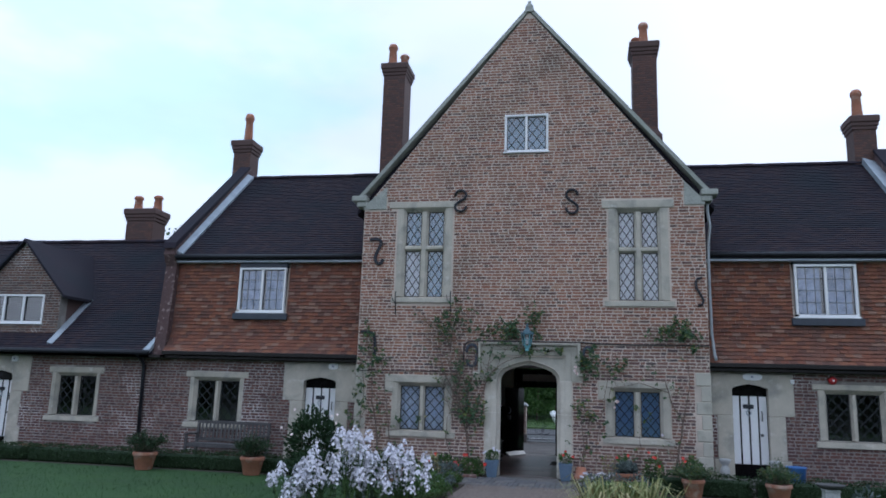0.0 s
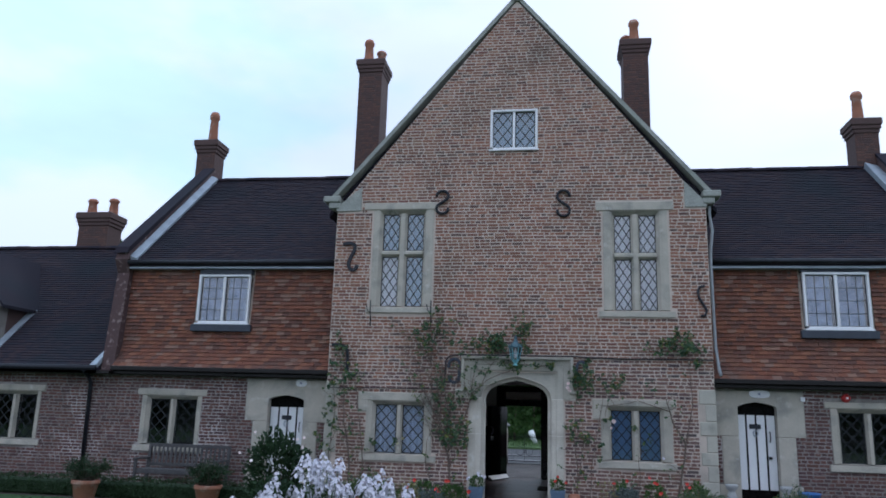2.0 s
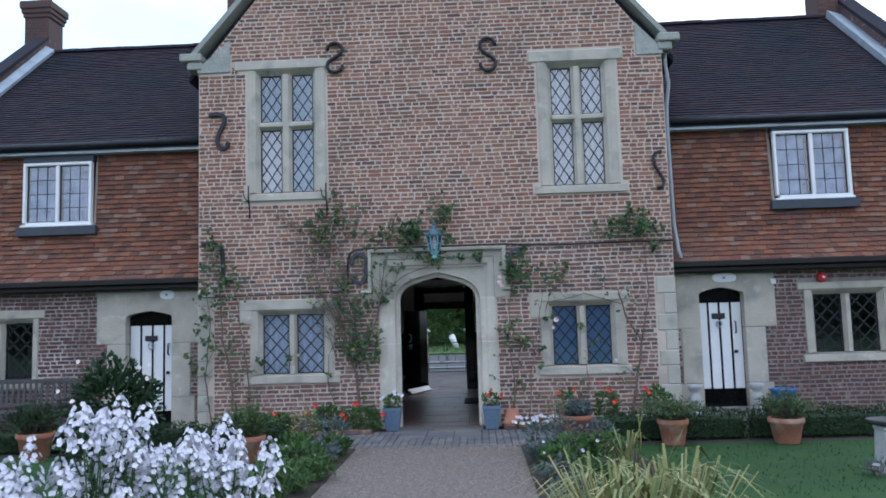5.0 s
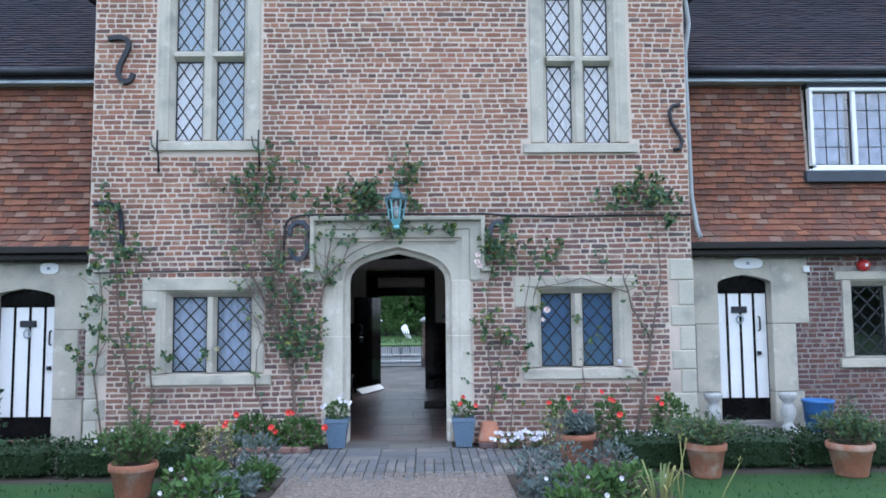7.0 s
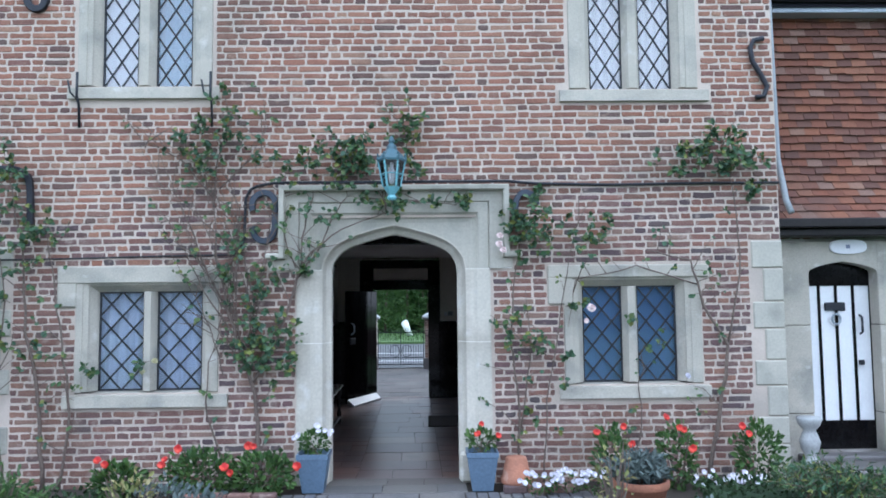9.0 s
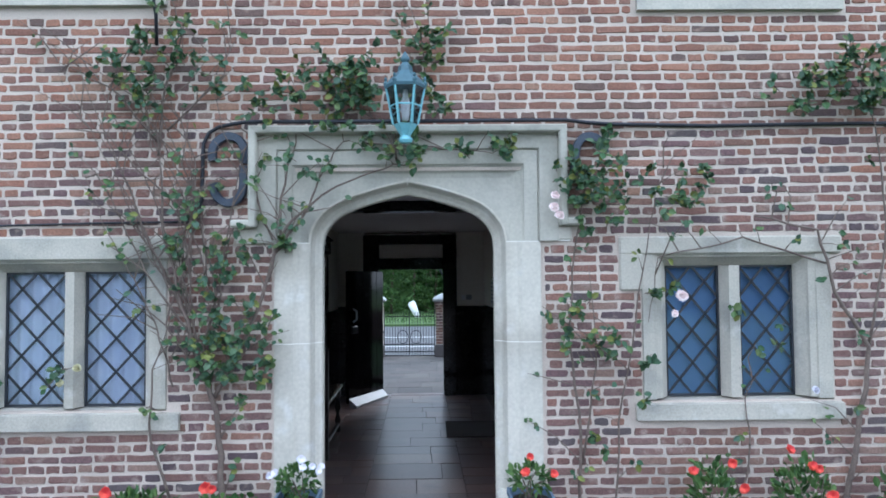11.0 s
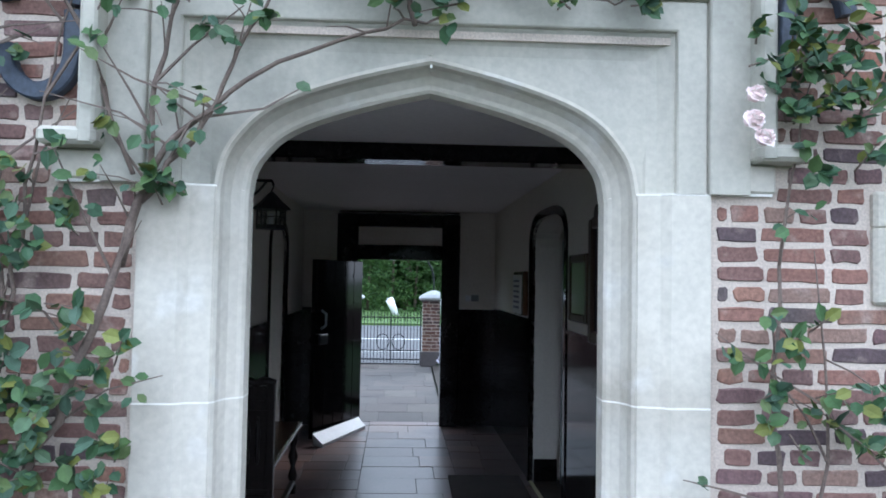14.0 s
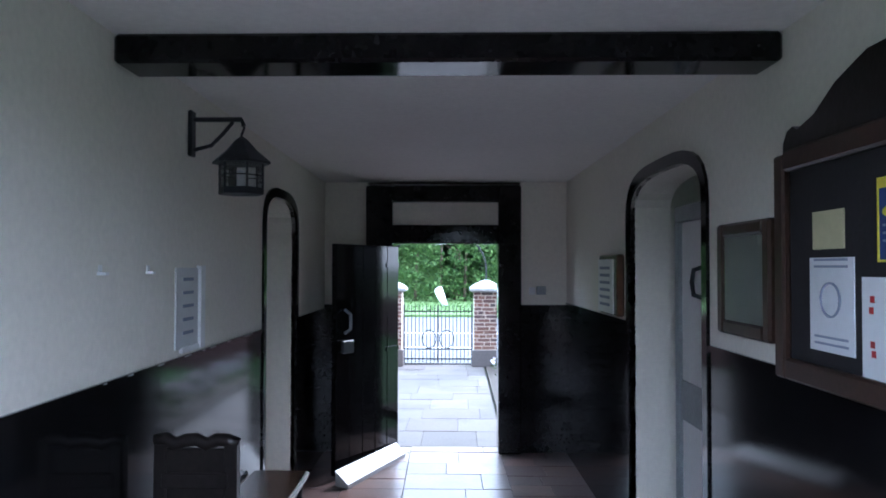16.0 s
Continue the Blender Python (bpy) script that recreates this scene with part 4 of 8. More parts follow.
stone_window("window_8", GW_LL, WING_Y, 2, 0.13, None, "two-light stone window with leaded glass in the low wing", None, 2, (4,), 0.1, (GW_LL[0] - 0.1, GW_LL[1] + 0.1, GW_LL[3] + 0.12), None, 0.1)


def ledged_door(name, d, label, plate_at=0.06, plate_half=0.2):
    """White planks with black cover strips, a black arched head and a black kick board, in keyed stone."""
    x0, x1, z0, z1 = d
    y = WING_Y + 0.16
    door = thing(name, ((x0 + x1) / 2, y, z0), label, "door", kind="structure")
    sx = (x1 - x0) / 4
    zt, zk = z1 - 0.26, z0 + 0.30
    for i in range(4):
        part("plank", G().box(x0 + i * sx + 0.002, x0 + (i + 1) * sx - 0.002, y, y + 0.04, zk, zt, 0.004), white_m, door)
    for i in (0, 1, 2, 3, 4):
        w = 0.016 if i in (1, 2, 3) else 0.012
        part("cover_strip", G().box(x0 + i * sx - w, x0 + i * sx + w, y - 0.014, y + 0.01, zk, zt, 0.004), black_m, door)
    part("kick_board", G().box(x0, x1, y - 0.012, y + 0.04, z0, zk, 0.004), black_m, door)
    g = G()
    top = [(x0, zt), (x0, zt + 0.12)] + [((x0 + x1) / 2 - (x1 - x0) / 2 * math.cos(a), zt + 0.12 + 0.085 * math.sin(a) ** 0.6 + 0.05 * (1 - abs(math.cos(a)))) for a in (math.pi * k / 12 for k in range(13))] + [(x1, zt + 0.12), (x1, zt)]
    g.skin([[(x, yy, z) for x, z in top] for yy in (y - 0.01, y + 0.04)])
    part("head_board", g, black_m, door)
    xm = (x0 + x1) / 2
    part("letter_plate", G().box(xm - 0.13, xm + 0.09, y - 0.03, y, zt - 0.27, zt - 0.18, 0.008), iron_m, door)
    part("knocker", G().tube([(xm - 0.02 + 0.045 * math.cos(a), y - 0.035, zt - 0.36 + 0.055 * math.sin(a)) for a in (2 * math.pi * k / 12 for k in range(13))], 0.012, 6), lead_m, door, smooth=True)
    part("handle", G().tube([(x1 - 0.12, y, zt - 0.32), (x1 - 0.12, y - 0.05, zt - 0.34), (x1 - 0.12, y - 0.05, zt - 0.50), (x1 - 0.12, y, zt - 0.52)], 0.012, 6), iron_m, door, smooth=True)
    part("lock", G().lathe(x1 - 0.13, y - 0.02, [(0.03, zt - 0.85), (0.03, zt - 0.80)], 10), iron_m, door)
    # keyed stone frame with an arched head
    yf = WING_Y
    for a, b, lo, hi in key_stones(d)[:6]:
        part("jamb_stone", G().box(a + (-0.004 if a == x1 else 0), b + (0.004 if b == x0 else 0), yf - 0.016, yf + 0.24, lo + 0.003, hi - 0.003, 0.008), stone_m, door)
    g = G()
    arc = [(x, z) for x, z in top if z >= zt + 0.1]
    low = [(x, z) for x, z in arc]
    hi = [(x0 + (x1 - x0) * i / (len(low) - 1), 2.357) for i in range(len(low))]
    k = len(low)
    front = [(x, yf - 0.014, z) for x, z in low] + [(x, yf - 0.014, z) for x, z in hi]
    back = [(x, yf + 0.24, z) for x, z in low]
    g.add(front + back, [(i, i + 1, k + i + 1, k + i) for i in range(k - 1)] + [(2 * k + i, 2 * k + i + 1, i + 1, i) for i in range(k - 1)])
    part("head_stone", g, stone_m, door)
    part("threshold", G().box(x0 - 0.2, x1 + 0.2, yf - 0.22, yf + 0.2, z0 - 0.14, z0 - 0.002, 0.015), flag_m, door)
    g = G()
    px, pz = (x0 + x1) / 2 + plate_at, 2.30
    g.skin([[(px + r * plate_half * math.copysign(abs(math.cos(a)) ** 0.75, math.cos(a)), yy, pz + r * 0.078 * math.copysign(abs(math.sin(a)) ** 0.75, math.sin(a))) for a in (2 * math.pi * k / 24 for k in range(24))] for r, yy in ((1, yf - 0.016), (1, yf - 0.035), (0.93, yf - 0.04))])
    plate_ob = part("number_plate", g, white_m, door, "white oval number plate")
    g = G().box(px - 0.03, px + 0.015, yf - 0.043, yf - 0.04, pz - 0.02, pz + 0.02)
    part("number", g, ink_m, plate_ob)
    return door


ledged_door("door_1", DOOR_R, "white planked door with black cover strips and iron letter plate")
ledged_door("door_2", DOOR_L, "white planked door with black cover strips, behind the shrub", 0.33, 0.125)
ledged_door("door_3", DOOR_LL, "white planked door with black strips in the low wing", 0.42, 0.10)

# blotches of pale and deep blue paint the sky's reflection onto the nets
sash_sky_m = mk("net_with_sky_reflection", (0.50, 0.64, 0.86), (0.16, 0.27, 0.48), 6, 0.9, 40, 0.15, 0.2)
# tile-hung upper storeys
TH_Z0, TH_Z1 = 2.58, 4.90


def hung_y(z):
    k = (z - TH_Z0) / (TH_Z1 - TH_Z0)
    return 0.62 - 0.12 * (1 - k) - 0.30 * max(0.0, 1 - k * 4) ** 2


def one_tile(g, x0, x1, z0, h, yf, slope=0.03):
    """A hung tile: its foot stands out over the course below."""
    t = 0.018
    j = rnd(-0.006, 0.006)
    y0, y1 = yf(z0) - slope + rnd(-0.005, 0.004), yf(z0 + h) + 0.004
    g.add([(x0, y0, z0 + j), (x1, y0 + rnd(-0.003, 0.003), z0 + j + rnd(-0.004, 0.004)), (x1, y1, z0 + h), (x0, y1, z0 + h), (x0, y0 + t, z0 + j), (x1, y0 + t, z0 + j)],
          [(0, 1, 2, 3), (4, 5, 1, 0), (0, 3, 4), (1, 5, 2)])


near_tiles = []
for nm, x0, x1, hole, lab in (("wall_tile_hung_right", BAY_R, END_R, (5.80, 7.06, 3.62, 4.78), "red clay tile-hung upper wall beside the gable"), ("wall_tile_hung_left", END_L, BAY_L, (-7.34, -6.10, 3.60, 4.72), "red clay tile-hung upper wall, darker towards the eaves")):
    wall = solo(nm, G(), mortar_m, lab, "wall", kind="structure")
    g = G()
    for lo, hi in ((TH_Z0, 2.8), (2.8, 3.1), (3.1, hole[2]), (hole[2], hole[3]), (hole[3], TH_Z1)):
        for a, b in (free([hole[:2]], x0, x1) if lo == hole[2] else [(x0, x1)]):
            g.hexa([(a, hung_y(lo) + 0.03, lo), (b, hung_y(lo) + 0.03, lo), (b, 1.1, lo), (a, 1.1, lo), (a, hung_y(hi) + 0.03, hi), (b, hung_y(hi) + 0.03, hi), (b, 1.1, hi), (a, 1.1, hi)])
    wall.data.from_pydata(g.v, [], g.f)
    wall.data.materials.append(tile_m)
    g = G()
    z, k = TH_Z0, 0
    blocked = (hole[0] - 0.06, hole[1] + 0.06)
    while z < TH_Z1 - 0.05:
        x = x0 - (0.083 if k % 2 else 0.0)
        while x < x1:
            a, b = max(x, x0) + 0.002, min(x + 0.165, x1) - 0.002
            zm = z + 0.05
            if hole[2] - 0.15 < zm < hole[3] + 0.18:
                if a < blocked[0] < b:
                    b = blocked[0]
                elif a < blocked[1] < b:
                    a = blocked[1]
                elif a >= blocked[0] and b <= blocked[1]:
                    x += 0.165
                    continue
            if b - a > 0.02:
                mine = len(near_tiles) < (300 if x0 > 0 else 600) and 2.9 < z < 4.8 and (a < 5.75 if x0 > 0 else a > -6.0)
                if mine:
                    near_tiles.append((wall, a, b, z))
                else:
                    one_tile(g, a, b, z, 0.106, hung_y)
            x += 0.165
        z, k = z + 0.086, k + 1
    part("tile_hanging", g, tile_m, wall)["kind"] = "stuff"
    # boards round the casement
    board = thing("window_boards", ((hole[0] + hole[1]) / 2, 0.5, hole[2]), "slate-blue boards above and below the casement", "boards", kind="structure")
    part("apron_board", G().box(hole[0] - 0.10, hole[1] + 0.10, 0.44, 0.62, hole[2] - 0.19, hole[2] - 0.03, 0.008), blue_wood_m, board)
    part("head_board", G().box(hole[0] - 0.02, hole[1] + 0.02, 0.50, 0.66, hole[3] + 0.01, hole[3] + 0.13, 0.008), blue_wood_m, board)
    wood_window("window_9" if x0 > 0 else "window_10", hole[0], hole[1], hole[2], hole[3], 0.50, "white painted casement with small leaded squares", 3, 4, False)
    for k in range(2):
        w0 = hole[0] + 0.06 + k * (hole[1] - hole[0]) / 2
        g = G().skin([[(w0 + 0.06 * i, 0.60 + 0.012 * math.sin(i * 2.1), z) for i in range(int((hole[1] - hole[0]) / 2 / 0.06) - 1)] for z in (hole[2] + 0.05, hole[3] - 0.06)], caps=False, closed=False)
        solo("curtain", g, sash_sky_m, "net curtain behind the casement, blue sky reflection in its colour", "curtain", smooth=True)
    # eaves gutter, board under the tiles, lower moulding
    edge = thing("eaves_gutter", ((x0 + x1) / 2, 0.3, TH_Z1), "pale fascia and black gutter at the eaves", "gutter", kind="structure")
    part("gutter", G().tube([(x0, 0.36, TH_Z1 + 0.10), ((x0 + x1) / 2, 0.36, TH_Z1 + 0.09), (x1, 0.36, TH_Z1 + 0.10)], 0.055, 8), iron_m, edge, smooth=True)
    part("fascia", G().box(x0, x1, 0.42, 0.60, TH_Z1 - 0.05, TH_Z1 + 0.05, 0.008), lead_m, edge)
    g = G()
    g.box(x0, x1, 0.12, WING_Y + 0.1, TH_Z0 - 0.10, TH_Z0 - 0.005, 0.012)
    g.box(x0, x1, 0.24, WING_Y + 0.05, TH_Z0 - 0.18, TH_Z0 - 0.10, 0.012)
    solo("trim_bressumer", g, blackwood_m, "black stained beam under the tile-hanging", "trim", kind="structure")

# ---------- roofs ----------
RIDGE_Y, RIDGE_Z = 4.2, 8.2


roof_near = []


def one_roof_tile(g, a, b, base, top, nrm):
    lift, lift2 = nrm * (0.026 + rnd(-0.004, 0.006)), nrm * 0.008
    p, q = base + lift, top + lift2
    g.add([(a, p.y, p.z), (b, p.y + rnd(-0.003, 0.003), p.z), (b, q.y, q.z), (a, q.y, q.z), (a, base.y, base.z), (b, base.y, base.z)], [(0, 1, 2, 3), (4, 5, 1, 0)])


def tiled_slope(name, x0, x1, y0, z0, y1, z1, label, step=0.10, pitch=0.165):
    """A slope of plain tiles in lapped courses."""
    body = G()
    body.hexa([(x0, y0, z0 - 0.1), (x1, y0, z0 - 0.1), (x1, y1, z1 - 0.1), (x0, y1, z1 - 0.1), (x0, y0, z0), (x1, y0, z0), (x1, y1, z1), (x0, y1, z1)])
    roof = solo(name, body, roof_m, label, "roof", kind="structure")
    up = Vector((0, y1 - y0, z1 - z0))
    L = up.length
    up.normalize()
    nrm = Vector((0, -up.z, up.y))
    g = G()
    s, k = 0.0, 0
    while s < L:
        x = x0 - (pitch / 2 if k % 2 else 0)
        while x < x1:
            a, b = max(x, x0) + 0.002, min(x + pitch, x1) - 0.002
            if b - a > 0.02:
                base = Vector((0, y0, z0)) + up * s
                top = Vector((0, y0, z0)) + up * min(s + step * 1.2, L + 0.02)
                if k < 15 and sum(1 for r_ in roof_near if r_[0] is roof) < 300 and abs((a + b) / 2) < 8.0:
                    roof_near.append((roof, a, b, base, top, nrm))
                else:
                    one_roof_tile(g, a, b, base, top, nrm)
            x += pitch
        s, k = s + step, k + 1
    part("tile_covering", g, roof_m, roof)["kind"] = "stuff"
    return roof


tiled_slope("roof_wing_right", BAY_R, END_R, 0.40, TH_Z1 + 0.10, RIDGE_Y, RIDGE_Z, "steep dark weathered plain tile roof")
tiled_slope("roof_wing_left", END_L, BAY_L, 0.40, TH_Z1 + 0.10, RIDGE_Y, RIDGE_Z, "steep dark weathered plain tile roof")
tiled_slope("roof_low_wing", FAR_L, END_L - 0.3, 0.10, 2.50, 4.2, 6.2, "long dark tile roof sweeping down to the low eaves")
g = G()
for x0, x1, z in ((BAY_R, END_R, RIDGE_Z), (END_L, BAY_L, RIDGE_Z), (FAR_L, END_L - 0.3, 6.2)):
    n = int((x1 - x0) / 0.33)
    for i in range(n):
        a, b = x0 + (x1 - x0) * i / n, x0 + (x1 - x0) * (i + 1) / n
        dz = rnd(-0.008, 0.008)
        g.skin([[(x, RIDGE_Y + 0.13 * math.cos(t), z - 0.03 + dz + 0.10 * math.sin(t)) for t in (math.pi * k / 6 for k in range(7))] for x in (a + 0.004, b - 0.004)])
solo("roof_ridge", g, roof_m, "dark half-round ridge tiles", "roof", kind="structure")
# back slopes and end walls close the wings
g = G()
for x0, x1, z0, zr in ((BAY_R, END_R + 0.3, TH_Z1, RIDGE_Z), (END_L - 0.3, BAY_L, TH_Z1, RIDGE_Z), (FAR_L, END_L - 0.3, 2.5, 6.2)):
    g.hexa([(x0, 4.2, zr - 0.1), (x1, 4.2, zr - 0.1), (x1, 8.0, z0 - 0.1), (x0, 8.0, z0 - 0.1), (x0, 4.2, zr), (x1, 4.2, zr), (x1, 8.0, z0), (x0, 8.0, z0)])
solo("roof_back", g, roof_m, "dark back slopes of the roofs", "roof", kind="structure")
g = G()
g.box(FAR_L, BAY_L, 7.6, 7.95, -0.3, 2.5)
g.box(END_L - 0.3, BAY_L, 7.6, 7.95, 2.5, 4.8)
g.box(BAY_R, END_R + 0.3, 7.6, 7.95, -0.3, 4.8)
solo("wall_back", g, brick_dark_m, "brick back walls of the wings", "wall", kind="structure")


def parapet(x0, x1, lead_side):
    """Raised gable end between two roofs, with a stone-capped brick slope and lead flashing."""
    p = thing("end_parapet", ((x0 + x1) / 2, 0.4, 2.5), "brick gable-end parapet with grey lead flashing", "parapet", kind="structure")
    g = G()
    prof = [(0.25, 2.45), (0.45, 4.75), (0.28, 5.05), (0.36, 5.32), (4.1, 8.50), (4.4, 8.50), (8.0, 5.2), (8.0, 2.45)]
    g.skin([[(x, y, z) for y, z in prof] for x in (x0, x1)])
    part("brick_end", g, brick_dark_m, p)
    g = G()
    g.skin([[(x, y, z) for y, z in ((0.24, 5.20), (0.30, 5.36), (4.1, 8.56), (4.1, 8.48), (0.38, 5.28))] for x in (x0 - 0.02, x1 + 0.02)])
    part("capping", g, roof_m, p)
    a, b = (x1, x1 + 0.17) if lead_side > 0 else (x0 - 0.32, x0)
    g = G()
    g.hexa([(a, 0.42, 5.05), (b, 0.42, 5.05), (b, 4.1, 8.16), (a, 4.1, 8.16), (a, 0.40, 5.16), (b, 0.40, 5.09), (b, 4.06, 8.22), (a, 4.02, 8.30)])
    part("flashing", g, lead_m, p)
    return p


parapet(END_L - 0.3, END_L, 1)
parapet(END_R, END_R + 0.3, -1)
g = G()
g.hexa([(END_L - 0.52, 0.1, 2.50), (END_L - 0.30, 0.1, 2.50), (END_L - 0.30, 0.55, 2.9), (END_L - 0.40, 0.55, 2.9), (END_L - 0.52, 0.08, 2.54), (END_L - 0.30, 0.08, 2.60), (END_L - 0.30, 0.5, 3.0), (END_L - 0.42, 0.5, 2.95)])
solo("trim_flashing", g, lead_m, "grey lead flashing at the roof's foot", "flashing", kind="structure")


# ---------- chimneys ----------
def chimney(x, y, w, d, z0, z1, pots, label, flare=True):
    c = thing("chimney", (x, y, z0), label, "chimney")
    g = G()
    rings = []
    prof = [(0, z0)]
    if flare:
        prof = [(0.10, z0), (0.10, z0 + 0.28 * (z1 - z0)), (0.05, z0 + 0.3 * (z1 - z0)), (0.0, z0 + 0.33 * (z1 - z0))]
    top = z1 - 0.42
    prof += [(0, top), (0.03, top + 0.03), (0.03, top + 0.10), (0.06, top + 0.13), (0.06, top + 0.21), (0.09, top + 0.24), (0.09, z1 - 0.03), (0.06, z1)]
    for o, z in prof:
        rings.append([(x - w / 2 - o, y - d / 2 - o, z), (x + w / 2 + o, y - d / 2 - o, z), (x + w / 2 + o, y + d / 2 + o, z), (x - w / 2 - o, y + d / 2 + o, z)])
    g.skin(rings)
    shaft = part("shaft", g, stack_m, c)
    g = G()
    zb = z0 + (0.33 * (z1 - z0) if flare else 0)
    for s in brick_slots(lambda z: x - w / 2, lambda z: x + w / 2, zb, top, []):
        one_brick(g, *s, y - d / 2)
    part("brick_facing", g, stack_m, shaft)["kind"] = "stuff"
    for px, py, ph in pots:
        g = G().lathe(x + px, y + py, [(0.15, z1 - 0.02), (0.14, z1 + ph * 0.2), (0.115, z1 + ph * 0.75), (0.15, z1 + ph * 0.8), (0.15, z1 + ph * 0.9), (0.11, z1 + ph), (0.09, z1 + ph - 0.05)], 14)
        part("chimney_pot", g, terra_m, shaft, "terracotta pot", smooth=True)
    return c


chimney(-4.50, 4.4, 0.68, 0.8, 6.4, 11.75, [(-0.16, -0.1, 0.75), (0.16, 0.15, 0.5)], "tall brick stack with corbelled cap beside the gable")
chimney(2.98, 4.4, 0.68, 0.8, 8.0, 12.0, [(0.0, -0.1, 0.72), (-0.2, 0.2, 0.4)], "tall brick stack rising behind the gable")
chimney(-9.50, 4.6, 0.58, 0.6, 8.0, 9.52, [(0.02, 0, 0.98)], "short brick stack with one tall pot on the parapet", False)
chimney(8.72, 4.4, 0.58, 0.6, 8.0, 9.52, [(-0.05, 0, 0.85)], "short brick stack with one tall pot on the parapet", False)
chimney(-12.75, 4.5, 0.95, 0.7, 5.8, 7.28, [(-0.35, 0, 0.5), (0.35, 0, 0.5)], "low double brick stack with two pots", False)

# gabled dormer of the low wing
dormer = thing("dormer", (-14.2, 0.6, 2.6), "brick gabled dormer with a white three-light casement", "dormer", kind="structure")
DX, DH = -13.74, 5.45
holes = [(-14.8, -12.97, 3.25, 4.02)]
dl = lambda z: DX - 1.25 if z < 4.1 else DX - 1.25 * (DH - z) / (DH - 4.1)
dr = lambda z: DX + 1.25 if z < 4.1 else DX + 1.25 * (DH - z) / (DH - 4.1)
part("front_wall", masonry(dl, dr, [2.55, 4.1, DH - 0.01], holes, 0.62, 0.9), wing_mortar_m, dormer)
g = G()
for s in brick_slots(dl, dr, 2.56, DH - 0.1, holes):
    one_brick(g, *s, 0.62)
part("brickwork", g, stack_m, dormer)["kind"] = "stuff"
g = G()
g.box(DX - 1.25, DX - 1.15, 0.9, 4.0, 2.6, 4.1)
g.box(DX + 1.15, DX + 1.25, 0.9, 4.0, 2.6, 4.1)
part("cheek", g, stack_m, dormer)
for s in (-1, 1):
    g = G()
    e = DX + s * 1.42
    g.hexa([(e, 0.5, 3.92), (DX, 0.5, DH + 0.02), (DX, 4.0, DH + 0.02), (e, 4.0, 3.92), (e, 0.5, 4.0), (DX, 0.5, DH + 0.1), (DX, 4.0, DH + 0.1), (e, 4.0, 4.0)])
    part("roof_slope", g, roof_m, dormer)
    g = G()
    a, b = DX + s * 1.26, DX + s * 1.42
    g.hexa([(min(a, b), 0.34, 2.66), (max(a, b), 0.34, 2.66), (max(a, b), 1.75, 3.95), (min(a, b), 1.75, 3.95), (min(a, b), 0.29, 2.74), (max(a, b), 0.29, 2.70), (max(a, b), 1.7, 4.02), (min(a, b), 1.7, 4.05)])
    part("flashing", g, lead_m, dormer)
wood_window("window_11", -14.8, -12.97, 3.25, 4.02, 0.62, "white painted three-light casement in the dormer", 1, 1, False, 3)
edge = thing("eaves_gutter", (-13, 0.1, 2.5), "black gutter and downpipe along the low eaves", "gutter", kind="structure")
part("gutter", G().tube([(FAR_L, 0.05, 2.50), (END_L - 0.3, 0.05, 2.52)], 0.06, 8), iron_m, edge, smooth=True)
part("downpipe", G().tube([(-9.72, 0.08, 2.46), (-9.72, 0.3, 2.36), (-9.70, 0.40, 2.2), (-9.66, 0.41, 0.0)], 0.045, 8), iron_m, edge, smooth=True)
part("soffit", G().box(FAR_L, END_L, 0.1, WING_Y + 0.1, 2.40, 2.47), blackwood_m, edge)
pipe = thing("downpipe", (4.0, 0.2, 2.6), "grey painted rainwater pipe in the corner of the bay", "pipe")
part("pipe", G().tube([(3.98, 0.12, 6.22), (3.97, 0.16, 5.95), (4.02, 0.18, 5.6), (3.98, 0.25, 5.2), (3.96, 0.2, 4.8), (3.97, 0.17, 3.2), (4.0, 0.08, 2.75), (4.02, 0.02, 2.62)], 0.032, 8), grey_pipe_m, pipe, smooth=True)
part("hopper", G().lathe(3.99, 0.1, [(0.05, 6.12), (0.09, 6.2), (0.10, 6.32), (0.10, 6.36)], 12), grey_pipe_m, pipe)


# ---------- ground ----------
PATH_L, PATH_R = -1.05, 1.2
g = G().box(-400, 400, -400, 400, -0.6, -0.06)
solo("ground", g, grass_m, "grass ground reaching the horizon", "ground", kind="structure")
for nm, x0, x1 in (("lawn_left", -30, -2.1), ("lawn_right", 2.6, 30)):
    solo(nm, G().box(x0, x1, -40, -2.05, -0.06, 0.0), grass_m, "closely mown striped green lawn", "lawn", kind="structure")
solo("garden_path", G().box(PATH_L, PATH_R, -40, -2.0, -0.06, 0.002), gravel_m, "buff gravel garden path", "path", kind="structure")
for nm, x0, x1, y0 in (("flower_bed_left", -2.1, PATH_L, -40), ("flower_bed_right", PATH_R, 2.6, -40)):
    solo(nm, G().box(x0, x1, y0, -2.0, -0.06, 0.02), soil_m, "dark soil flower bed beside the path", "soil", kind="structure")
for nm, x0, x1 in (("flower_bed_wall_left", -30, -1.85), ("flower_bed_wall_right", 1.85, 30)):
    solo(nm, G().box(x0, x1, -2.05, WING_Y, -0.06, -0.002), soil_m, "dark soil bed behind the clipped hedge", "soil", kind="structure")

# ---------- passage ----------
PX0, PX1, PY0, PY1, CEIL = -1.29, 1.06, 0.42, 6.75, 2.61
LD, RD = (4.27, 5.27, 2.27), (2.84, 4.20, 2.31)
SKEW[0] = 0.0175  # the passage runs slightly askew to the front


